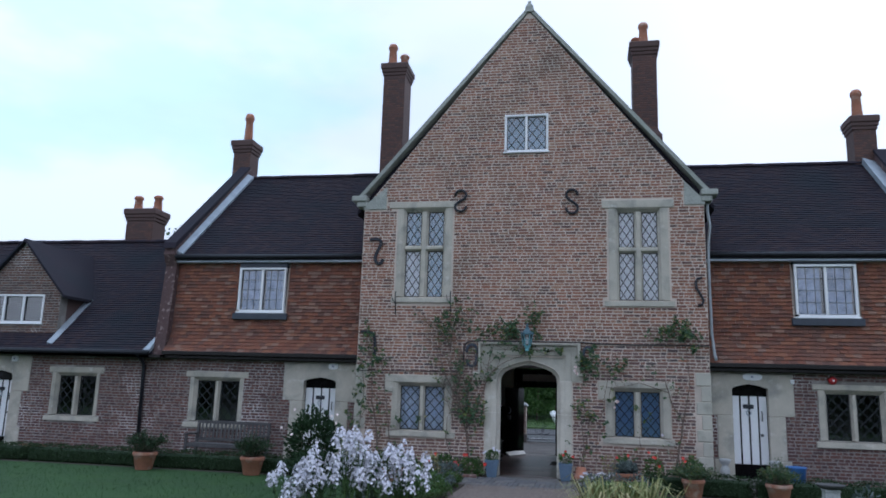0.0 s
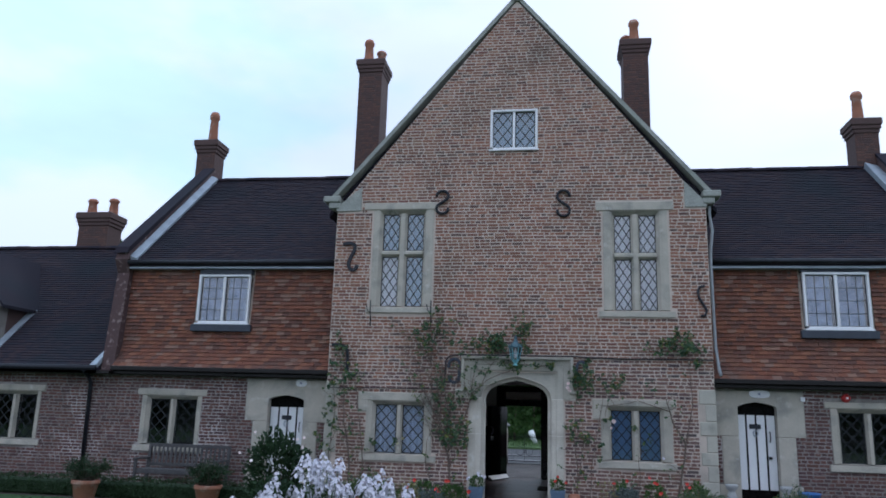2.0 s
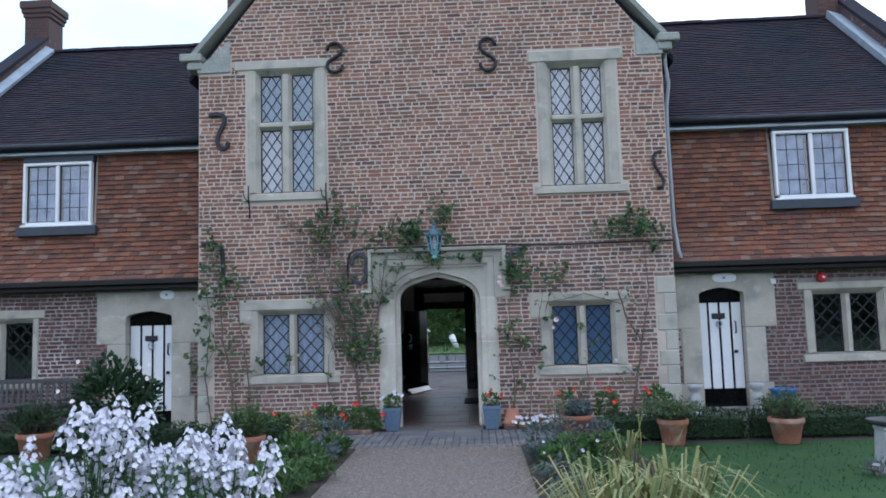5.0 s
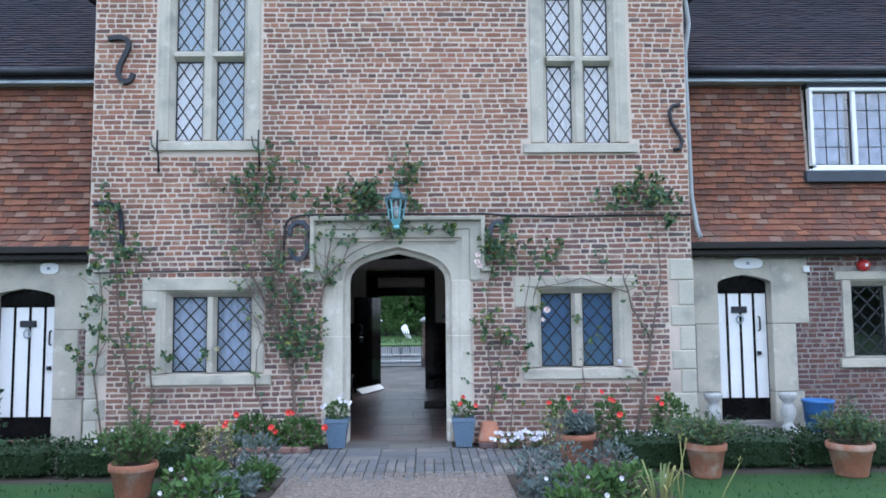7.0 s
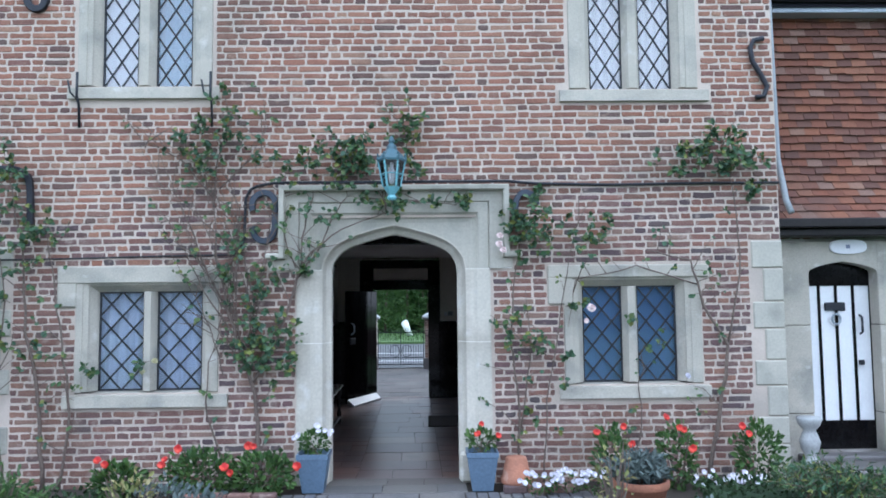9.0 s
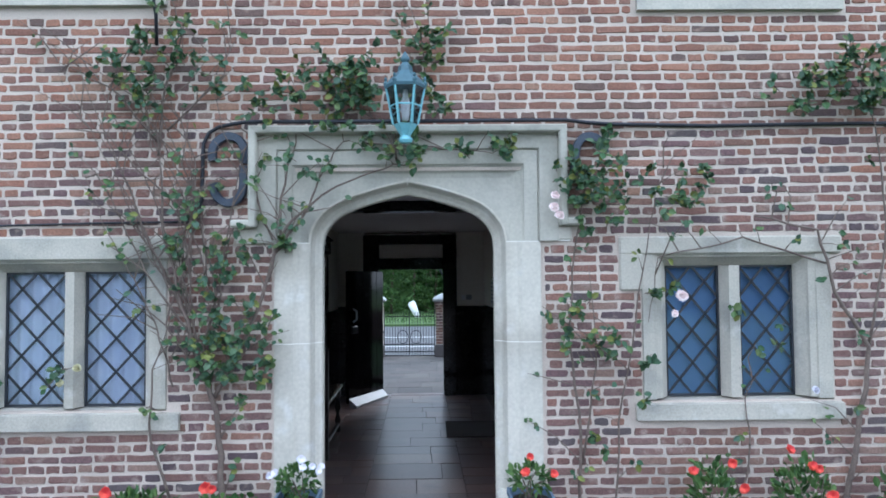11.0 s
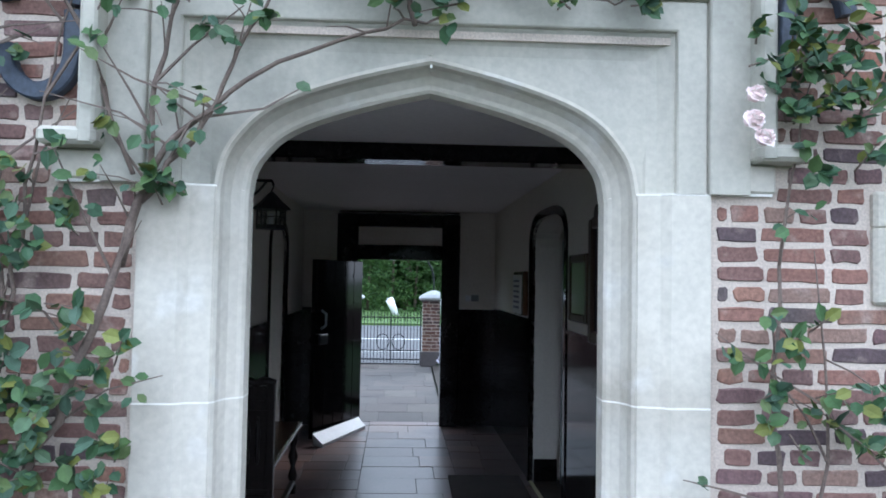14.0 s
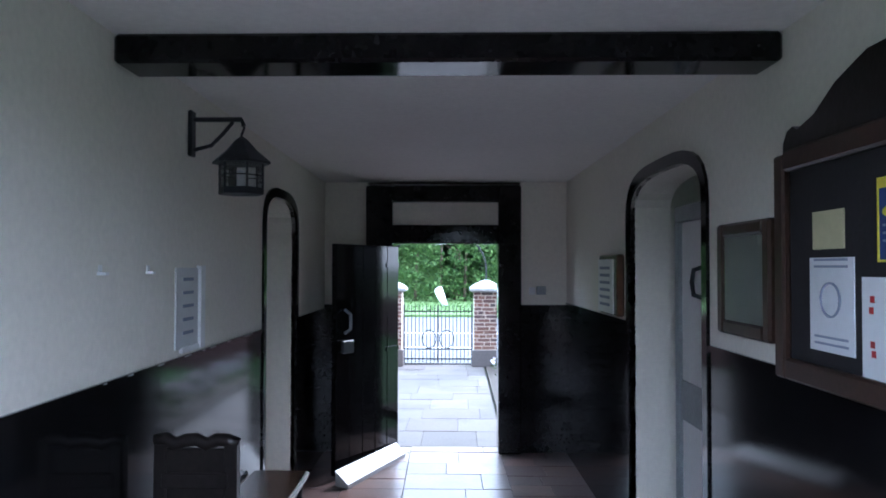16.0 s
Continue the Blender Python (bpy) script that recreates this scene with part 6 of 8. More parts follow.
    for x, z, s, m in roses:
        fg = G()
        fg.lathe(x, -0.165, [(s * 0.08, z - s * 0.30), (s * 0.34, z - s * 0.18), (s * 0.40, z), (s * 0.30, z + s * 0.2), (s * 0.10, z + s * 0.30)], 10)
        blossom(fg, (x, -0.16, z), s * 1.15, 9, 4)
        part("rose_bloom", fg, m, c)
    return c


climber("climbing rose with thick grey stems beside the doorway",
        [[(-1.28, 0.0, 0.026), (-1.30, 0.6), (-1.36, 1.0), (-1.48, 1.3), (-1.62, 1.75), (-1.72, 2.2), (-1.75, 2.7)],
         [(-1.36, 1.0, 0.018), (-1.16, 1.3), (-1.02, 1.7), (-0.93, 2.02), (-0.80, 2.25), (-0.6, 2.43), (-0.2, 2.6), (0.05, 2.66)],
         [(-0.98, 1.8, 0.013), (-0.9, 2.15), (-0.87, 2.5), (-0.80, 2.75), (-0.74, 3.0)],
         [(-0.93, 2.02, 0.011), (-0.72, 2.28), (-0.62, 2.52), (-0.45, 2.8), (-0.4, 3.0)],
         [(-1.45, 1.2, 0.012), (-1.35, 1.7), (-1.45, 2.2), (-1.9, 2.6), (-2.2, 2.95)],
         [(-1.62, 1.75, 0.011), (-1.5, 2.2), (-1.5, 2.7), (-1.7, 3.2)],
         [(-1.65, 0.3, 0.012), (-1.8, 0.7), (-1.78, 1.2), (-1.65, 1.6)],
         [(-0.95, 2.1, 0.008), (-1.1, 2.5), (-1.3, 2.9), (-1.4, 3.3)],
         [(-1.5, 1.4, 0.009), (-1.85, 1.9), (-2.1, 2.4), (-2.0, 2.9)], [(-1.4, 1.1, 0.008), (-1.7, 1.5), (-1.55, 2.0), (-1.65, 2.5), (-1.95, 3.0)], [(-1.62, 1.75, 0.007), (-1.9, 2.2), (-2.3, 2.5)]],
        [(-1.35, 1.9, 0.28, 0.28, 150), (-1.15, 1.35, 0.30, 0.22, 190), (-1.42, 1.25, 0.2, 0.3, 90), (-0.78, 2.0, 0.08, 0.07, 26), (-1.1, 1.15, 0.2, 0.15, 90), (-1.5, 1.6, 0.2, 0.25, 70), (-0.7, 2.68, 0.2, 0.12, 30)])
stem_r = random.Random(19)
bare = []
for k in range(11):
    x, z = -1.45 + stem_r.uniform(-0.25, 0.2), 1.3 + stem_r.uniform(-0.3, 0.7)
    run = [(x, z, stem_r.uniform(0.005, 0.009))]
    lean = stem_r.uniform(-0.45, 0.22)
    for _ in range(5):
        lean += stem_r.uniform(-0.22, 0.22)
        x, z = x + lean * 0.34, z + stem_r.uniform(0.26, 0.42)
        run.append((x, z))
    bare.append(run)
climber("tangle of thin brown rose shoots on the brick beside the hood", bare,
        [(-1.75, 3.45, 0.3, 0.15, 60)], leaf=leaf_m, leafy=0.1)
climber("climbing rose spreading over the stone hood around the lantern",
        [[(-0.05, 2.62, 0.010), (-0.1, 2.85), (-0.4, 3.1), (-0.8, 3.25)], [(-0.1, 2.85, 0.010), (0.15, 3.2), (0.12, 3.55)], [(-0.3, 2.8, 0.008), (0.2, 2.76), (0.6, 2.72), (0.72, 2.74)]],
        [(-0.55, 3.18, 0.38, 0.20, 330), (-0.25, 3.25, 0.2, 0.2, 130), (0.12, 3.5, 0.14, 0.2, 150), (0.2, 3.1, 0.14, 0.12, 70), (-0.2, 2.85, 0.35, 0.12, 120), (0.1, 2.72, 0.12, 0.10, 60), (0.5, 2.74, 0.25, 0.07, 90), (-0.9, 3.0, 0.22, 0.12, 60)])
climber("climbing rose with yellowing leaves under the tall window",
        [[(-1.75, 2.7, 0.012), (-1.75, 3.1), (-1.6, 3.6), (-1.7, 3.95)], [(-1.75, 2.8, 0.009), (-2.1, 3.2), (-2.5, 3.4)], [(-1.7, 2.9, 0.009), (-1.3, 3.3), (-1.25, 3.55)]],
        [(-1.75, 3.35, 0.3, 0.25, 170), (-1.3, 3.3, 0.16, 0.2, 60), (-2.15, 3.4, 0.22, 0.15, 60), (-1.65, 3.7, 0.2, 0.15, 50)])
climber("climbing rose with pale pink blooms beside the doorway hood",
        [[(1.2, 0.0, 0.014), (1.22, 0.7), (1.15, 1.4), (1.2, 2.0), (1.3, 2.5)], [(1.22, 0.5, 0.010), (1.35, 1.2), (1.3, 1.9)], [(1.45, 0.0, 0.009), (1.5, 0.8), (1.62, 1.5), (1.75, 2.2), (1.85, 2.6)]],
        [(1.32, 2.42, 0.18, 0.16, 210), (1.15, 2.5, 0.14, 0.10, 70), (1.9, 2.45, 0.26, 0.18, 130), (1.42, 2.7, 0.16, 0.16, 80), (1.18, 1.45, 0.16, 0.25, 90), (1.35, 1.25, 0.14, 0.2, 50), (1.5, 2.2, 0.2, 0.1, 40), (1.35, 0.8, 0.2, 0.25, 30)],
        [(1.05, 2.39, 0.065, pink_m), (1.04, 2.31, 0.07, pink_m), (1.08, 2.25, 0.065, pink_m), (1.93, 1.68, 0.08, pink_m), (1.88, 1.56, 0.05, pink_m)])
climber("climbing rose with a grey twisting trunk over the window",
        [[(3.05, 0.0, 0.024), (3.2, 0.7), (3.3, 1.3), (3.05, 1.7), (2.95, 2.15), (2.5, 2.25)], [(3.3, 1.3, 0.012), (3.45, 2.0), (3.4, 2.8), (3.3, 3.2)], [(2.3, 0.1, 0.010), (2.42, 0.5), (2.4, 0.95), (2.45, 1.1)], [(3.0, 1.9, 0.009), (2.4, 2.1), (1.8, 1.95), (1.72, 1.5)]],
        [(3.2, 3.2, 0.38, 0.24, 420), (2.85, 3.12, 0.2, 0.15, 60), (3.55, 3.05, 0.2, 0.25, 120), (3.4, 2.7, 0.25, 0.15, 40), (1.75, 1.6, 0.12, 0.15, 24), (2.5, 1.45, 0.2, 0.2, 16), (1.75, 1.1, 0.1, 0.2, 22)], [(2.85, 1.02, 0.05, petal_m)])
climber("old climbing rose on the corner of the bay, half bare",
        [[(-3.35, 0.0, 0.022), (-3.4, 0.8), (-3.55, 1.5), (-3.6, 2.3), (-3.75, 3.0)], [(-3.2, 0.0, 0.016), (-3.1, 0.7), (-3.2, 1.4), (-3.3, 2.0), (-3.4, 2.6)], [(-3.7, 0.0, 0.014), (-3.85, 0.9), (-3.75, 1.8), (-3.9, 2.6)]],
        [(-3.72, 2.9, 0.22, 0.35, 170), (-3.6, 2.3, 0.25, 0.25, 170), (-3.85, 1.7, 0.2, 0.3, 110), (-3.95, 1.1, 0.2, 0.2, 80), (-3.4, 2.55, 0.2, 0.2, 60), (-2.95, 1.15, 0.08, 0.15, 26), (-2.45, 1.2, 0.1, 0.15, 18), (-3.5, 1.3, 0.3, 0.2, 50)],
        [(-2.38, 1.12, 0.055, cream_m), (-2.27, 1.22, 0.055, cream_m)])


def hedge(x0, x1, y0, y1, h, label):
    t = thing("box_hedge", ((x0 + x1) / 2, (y0 + y1) / 2, 0), label, "hedge", "clipped box hedges")
    part("core", G().box(x0 + 0.05, x1 - 0.05, y0 + 0.05, y1 - 0.05, 0, h - 0.05, 0.04), box_m, t)
    g = G()
    n = int((x1 - x0) * 950)
    for _ in range(n):
        k = rng.random()
        if k < 0.5:
            p = Vector((rnd(x0, x1), y0 + rnd(-0.01, 0.05), rnd(0.02, h)))
            d = Vector((0, -1, 0.2))
        elif k < 0.9:
            p = Vector((rnd(x0, x1), rnd(y0, y1), h + rnd(-0.05, 0.02)))
            d = Vector((0, -0.2, 1))
        else:
            p = Vector((rng.choice((x0, x1)), rnd(y0, y1), rnd(0.02, h)))
            d = Vector((rnd(-1, 1), 0, 0.3))
        p.y -= 0.025 * math.sin(p.x * 7.5)
        p.z -= 0.02 * math.sin(p.x * 7.5 + 1)
        g.leaf(p, d + rvec() * 0.9, rvec(), rnd(0.025, 0.045), 0.7, 0.1)
    part("foliage", g, box_m, t)["kind"] = "stuff"
    return t


for x0, x1 in ((2.42, 4.3), (4.34, 6.6), (6.64, 9.2)):
    hedge(x0, x1, -1.82, -1.42, 0.36, "low clipped box hedge along the flower bed")
for x0, x1 in ((-3.5, -2.1), (-5.6, -3.54), (-8.2, -5.64), (-11.0, -8.24), (-15.0, -11.04)):
    hedge(x0, x1, -1.85, -1.45, 0.34, "low clipped box hedge along the flower bed")


def pot(x, y, r, h, material, label, square=False):
    t = thing("plant_pot", (x, y, 0), label, "plant pot")
    if square:
        prof = [(r * 0.68, 0.0), (r * 0.7, 0.02), (r * 0.98, h - 0.05), (r * 1.04, h - 0.045), (r * 1.04, h), (r * 0.92, h), (r * 0.9, h - 0.05)]
        part("body", G().lathe(x, y, [(a * 1.3, z) for a, z in prof], 4), material, t)
    else:
        prof = [(r * 0.66, 0.0), (r * 0.70, 0.015), (r * 0.93, h * 0.78), (r * 1.0, h * 0.80), (r * 1.03, h * 0.84), (r * 1.03, h * 0.97), (r * 1.0, h), (r * 0.90, h), (r * 0.88, h - 0.05)]
        part("body", G().lathe(x, y, prof, 28), material, t, smooth=True)
    part("soil", G().lathe(x, y, [(r * 0.86, h - 0.06), (r * 0.86, h - 0.04)], 18), soil_m, t)
    return t


def bushy(name, x, y, z, rx, ry, rz, n, size, material, label, cat="plant", flowers=0, fm=None, fs=0.04, stems=6, fl_top=True):
    t = thing(name, (x, y, max(0, z - rz)), label, cat)
    sg = G()
    for _ in range(stems):
        a = rnd(0, 2 * math.pi)
        e = Vector((x + rx * 0.7 * math.cos(a), y + ry * 0.7 * math.sin(a), z + rz * rnd(0.0, 0.7)))
        b = Vector((x + rnd(-0.04, 0.04), y + rnd(-0.04, 0.04), max(0, z - rz)))
        sg.tube([b, (b + e) / 2 + rvec() * 0.03, e], [0.008, 0.006, 0.002], 4)
    part("branching", sg, bark_m, t)["kind"] = "stuff"
    part("foliage", foliage(n, (x, y, z), (rx, ry, rz), size), material, t)["kind"] = "stuff"
    for _ in range(flowers):
        d = rvec()
        d.y = -abs(d.y)
        d.z = abs(d.z) if fl_top else d.z
        fg = G()
        blossom(fg, (x + d.x * rx, y + d.y * ry, z + d.z * rz + 0.02), fs * rnd(0.8, 1.2), 6, 2)
        part("flower", fg, fm, t)
    return t


def wispy(name, x, y, z, r, h, shoots, material, label, leaf_size=0.035, flowers=0, fm=None):
    """Fine-leaved shoots fanning out of a pot, upright in the middle and drooping at the rim."""
    t = thing(name, (x, y, z), label, "plant")
    sg, lg = G(), G()
    tips = []
    for _ in range(shoots):
        a, k = rnd(0, 6.28), math.sqrt(rng.random())
        b = Vector((x + 0.10 * math.cos(a) * k, y + 0.10 * math.sin(a) * k, z - 0.03))
        top = h * rnd(0.55, 1.12) * (1.05 - 0.55 * k)
        e = Vector((x + r * k * math.cos(a) * rnd(0.8, 1.15), y + r * k * math.sin(a) * rnd(0.8, 1.15), z + top))
        m = b.lerp(e, 0.55) + Vector((0, 0, 0.22 * h * k))
        sg.tube([b, m, e], [0.004, 0.003, 0.0012], 4)
        tips.append(e)
        for i in range(17):
            f = rnd(0.15, 1.0)
            q = b.lerp(m, f * 2) if f < 0.5 else m.lerp(e, f * 2 - 1)
            d = (e - b).normalized() * 0.6 + rvec()
            lg.leaf(q, d, rvec() + Vector((0, 0, 0.6)), leaf_size * rnd(0.7, 1.5), 0.30, 0.06)
    part("branching", sg, bark_m, t)["kind"] = "stuff"
    part("foliage", lg, material, t)["kind"] = "stuff"
    for e in tips[:flowers]:
        fg = G()
        blossom(fg, e, 0.035, 6, 2)
        part("flower", fg, fm, t)
    return t


# pots before the hedge and by the doorway
for x, y, r, h, lab in ((-2.3, -2.72, 0.21, 0.33, "large terracotta pot at the hedge's end"), (3.2, -2.12, 0.20, 0.34, "large terracotta pot on the lawn's edge"), (4.66, -2.15, 0.22, 0.33, "large terracotta pot before the box hedge"), (-7.75, -2.3, 0.24, 0.36, "terracotta pot before the low wing's hedge"), (-5.4, -2.2, 0.24, 0.36, "terracotta pot before the garden bench"), (-11.3, -1.2, 0.26, 0.30, "terracotta bowl by the low wing's door")):
    pot(x, y, r, h, terra_m, lab)
pot(2.04, -1.32, 0.22, 0.32, terra_m, "terracotta pot on the pavers' corner")
pot(-0.74, -0.22, 0.155, 0.36, bluepot_m, "tapered blue-grey pot beside the doorway", True)
pot(0.84, -0.24, 0.155, 0.36, bluepot_m, "tapered blue-grey pot beside the doorway", True)
up_ = thing("upturned_pot", (1.16, -0.27, 0.06), "old terracotta pot standing upside down on the brick edging", "plant pot")
part("body", G().lathe(1.16, -0.27, [(0.145, 0.06), (0.15, 0.075), (0.15, 0.115), (0.135, 0.12), (0.10, 0.29), (0.09, 0.30), (0.02, 0.30)], 22), terra_m, up_, smooth=True)
bushy("geranium", -0.74, -0.22, 0.46, 0.19, 0.17, 0.14, 170, 0.055, bright_leaf_m, "geranium with white and red flowers in the blue pot", "plant", 7, petal_m, 0.06)
bushy("geranium", 0.84, -0.24, 0.45, 0.17, 0.15, 0.13, 150, 0.055, bright_leaf_m, "geranium with a few red flowers in the blue pot", "plant", 3, red_m, 0.06)
wispy("potted_herb", -2.3, -2.72, 0.30, 0.42, 0.50, 120, bright_leaf_m, "feathery green herb with small white flowers in a pot", 0.045, 7, petal_m)
wispy("potted_herb", 3.2, -2.12, 0.31, 0.50, 0.36, 130, leaf_m, "loose feathery green herb spilling over its pot", 0.042)
wispy("potted_herb", 4.66, -2.15, 0.30, 0.40, 0.46, 130, leaf_m, "loose feathery green herb in a terracotta pot", 0.042)
wispy("potted_herb", 2.04, -1.32, 0.29, 0.26, 0.26, 90, silver_leaf_m, "blue-grey tufted grass in a terracotta pot", 0.07)
wispy("potted_herb", -7.75, -2.3, 0.33, 0.48, 0.52, 130, dark_leaf_m, "dark green feathery plant in a pot", 0.055)
wispy("potted_herb", -5.4, -2.2, 0.33, 0.44, 0.50, 130, dark_leaf_m, "dark green feathery plant in a pot", 0.055)

# beds at the wall's foot
for x, y, h, w, nf, m, lab in ((-1.75, -0.35, 0.28, 0.42, 4, red_m, "red geranium against the brick wall"), (-1.2, -0.34, 0.26, 0.36, 4, red_m, "red geranium in the bed by the doorway"), (-2.5, -0.4, 0.22, 0.30, 3, red_m, "low red geranium in the wall bed"), (2.05, -0.35, 0.40, 0.20, 3, red_m, "tall red geranium under the window"), (2.65, -0.35, 0.40, 0.24, 4, red_m, "tall red geranium under the window"), (3.4, -0.4, 0.42, 0.30, 2, red_m, "red geranium by the corner quoins")):
    bushy("geranium", x, y, h * 0.7, w, 0.24, h, int(1500 * w), 0.065, bright_leaf_m, lab, "plant", nf, m, 0.075)
for x, y in ((1.35, -0.5), (1.62, -0.45), (1.85, -0.5), (2.9, -0.6), (3.15, -0.7)):
    bushy("white_bedding_flower", x, y, 0.10, 0.20, 0.18, 0.10, 90, 0.04, bright_leaf_m, "low white bedding flowers in the wall bed", "plant", 16, petal_m, 0.05)
for x, y, r in ((-1.75, -1.4, 0.3), (-1.35, -1.75, 0.26), (1.75, -2.35, 0.32), (1.4, -2.6, 0.28), (2.2, -2.3, 0.3)):
    bushy("lavender", x, y, 0.22, r, r * 0.9, 0.22, 260, 0.05, silver_leaf_m, "grey-blue lavender clump at the path's edge", "plant", 0)
for x, y, r in ((-1.75, -2.6, 0.42), (-1.5, -3.3, 0.4), (1.75, -3.2, 0.45), (2.15, -3.0, 0.4), (1.5, -3.9, 0.3)):
    bushy("bedding_plant", x, y, 0.16, r, r, 0.18, 340, 0.07, bright_leaf_m, "bright green leafy bedding plant with white flowers", "plant", 2, petal_m, 0.04)
for x, y, r in ((-1.22, -2.5, 0.22), (-1.3, -3.0, 0.26), (-1.2, -4.0, 0.28), (-1.35, -4.6, 0.34), (-1.7, -4.3, 0.36), (-1.6, -5.2, 0.34), (-1.9, -6.0, 0.36), (-1.2, -6.6, 0.3), (-1.7, -6.9, 0.36), (1.38, -3.3, 0.22), (1.45, -4.5, 0.28), (1.9, -4.6, 0.36), (1.5, -5.4, 0.3), (2.1, -5.6, 0.36)):
    wispy("border_plant", x, y, 0.02, r, 0.30, 46, silver_leaf_m if int(y * 10) % 3 == 0 else bright_leaf_m, "low leafy border plant at the path's edge", 0.06)
for pts in (((2.42, -3.6, 0.0), (2.47, -3.6, 0.3), (2.45, -3.6, 0.62)), ((2.46, -3.58, 0.0), (2.42, -3.6, 0.3), (2.50, -3.6, 0.60)), ((2.75, -3.5, 0.0), (2.85, -3.5, 0.2), (2.98, -3.5, 0.42))):
    t = thing("dry_grass", pts[0], "tall bleached straw-coloured dry stem", "plant", "dry stems by the lawn")
    part("stalk", G().tube(pts, [0.006, 0.005, 0.004], 5), straw_m, t, smooth=True)
    lg = G()
    for _ in range(7):
        lg.leaf(Vector(pts[2]) + rvec() * 0.012, Vector((rnd(-0.6, 0.6), rnd(-0.6, 0.6), 1)), rvec(), rnd(0.03, 0.06), 0.3, 0.05)
    part("seed_head", lg, straw_m, t)
bushy("dry_perennial", -1.75, -2.0, 0.35, 0.26, 0.22, 0.33, 200, 0.05, straw_m, "dry brown perennial stems and seed heads", "plant", 0, stems=22)
bushy("dry_perennial", 1.72, -1.75, 0.42, 0.18, 0.18, 0.40, 70, 0.05, straw_m, "dry upright straw-coloured stems", "plant", 0, stems=18)
bushy("shrub", -3.55, -3.75, 0.80, 0.64, 0.55, 0.74, 2600, 0.075, dark_leaf_m, "dark green rounded shrub with a few pale buds", "shrub", 6, pink_m, 0.05, 16)
bushy("shrub", -3.1, -5.0, 0.45, 0.45, 0.4, 0.42, 900, 0.07, dark_leaf_m, "dark leafy shrub behind the white flowers", "shrub", 0, None, 0.05, 10)
bushy("hosta", 5.5, -3.9, 0.28, 0.24, 0.22, 0.28, 90, 0.09, silver_leaf_m, "pale grey-leaved plant on the lawn's edge", "plant", 0)

# tall white phlox in the foreground
for cx, cy, n, top in ((-0.85, -7.65, 22, 0.98), (-1.2, -7.75, 26, 0.98), (-1.5, -7.95, 26, 1.2), (-1.85, -8.1, 24, 0.95), (-2.25, -8.0, 14, 0.80)):
    t = thing("white_phlox", (cx, cy, 0), "tall white phlox in full flower on leafy stems", "flower", "white phlox clump")
    sg, lg = G(), G()
    for _ in range(n):
        b = Vector((cx + rnd(-0.15, 0.15), cy + rnd(-0.2, 0.2), 0))
        e = Vector((cx + rnd(-0.26, 0.26), cy + rnd(-0.26, 0.26), top * rnd(0.6, 1.04)))
        m = (b + e) / 2 + Vector((rnd(-0.05, 0.05), rnd(-0.05, 0.05), 0.05))
        sg.tube([b, m, e], [0.007, 0.006, 0.003], 5)
        for k in range(14):
            f = rnd(0.2, 0.85)
            p = b.lerp(m, f * 2) if f < 0.5 else m.lerp(e, f * 2 - 1)
            a = rnd(0, 6.28)
            lg.leaf(p, Vector((math.cos(a), math.sin(a), 0.3)), Vector((0, 0, 1)), rnd(0.06, 0.11), 0.3, 0.05)
        fg = G()
        hgt = rnd(0.10, 0.26)
        for k in range(34):
            f = rng.random()
            a = rnd(0, 6.28)
            r = 0.060 * (1 - f) ** 0.5 + 0.012
            q = e + Vector((r * math.cos(a), r * math.sin(a), (f - 0.45) * hgt))
            face = Vector((math.cos(a), math.sin(a), 0.5)).normalized()
            s = face.orthogonal().normalized()
            u = face.cross(s)
            for j in range(5):
                w = 2 * math.pi * j / 5
                fg.leaf(q, s * math.cos(w) + u * math.sin(w) + face * 0.2, face, 0.019, 1.0, 0.05)
        part("flower_head", fg, petal_m, t)["kind"] = "stuff"
    part("branching", sg, bright_leaf_m, t)["kind"] = "stuff"
    part("foliage", lg, dark_leaf_m, t)["kind"] = "stuff"


def straps(x, y, r, n, h, label, material=straw_m):
    """A clump of long arching strap leaves."""
    t = thing("strap_leaf_clump", (x, y, 0), label, "plant")
    g = G()
    for _ in range(n):
        a, ln = rnd(0, 6.28), h * rnd(0.6, 1.15)
        d = Vector((math.cos(a), math.sin(a), 0))
        b = Vector((x, y, 0)) + d * rnd(0, r * 0.5)
        s = Vector((-d.y, d.x, 0)) * rnd(0.008, 0.014)
        lean = rnd(0.15, 0.8)
        pts = [b, b + d * lean * ln * 0.25 + Vector((0, 0, ln * 0.5)), b + d * lean * ln * 0.6 + Vector((0, 0, ln * 0.85)), b + d * lean * ln + Vector((0, 0, ln * (0.95 - 0.35 * lean)))]
        k = len(g.v)
        for p, w in zip(pts, (1, 1, 0.8, 0.15)):
            g.v += [tuple(p - s * w), tuple(p + s * w)]
        g.f += [(k + 2 * i, k + 2 * i + 1, k + 2 * i + 3, k + 2 * i + 2) for i in range(3)]
    part("foliage", g, material, t)["kind"] = "stuff"
    return t


straps(1.55, -7.7, 0.4, 190, 0.85, "yellowing arching strap leaves beside the path")
straps(1.95, -7.2, 0.4, 170, 0.80, "yellowing arching strap leaves beside the path")
straps(1.5, -6.9, 0.3, 110, 0.75, "yellow-green strap leaves beside the path")
straps(-1.25, -5.6, 0.3, 130, 0.55, "green strap leaves at the path's edge", bright_leaf_m)
straps(2.3, -3.5, 0.25, 26, 0.42, "dry straw-coloured strap leaves at the path's edge")

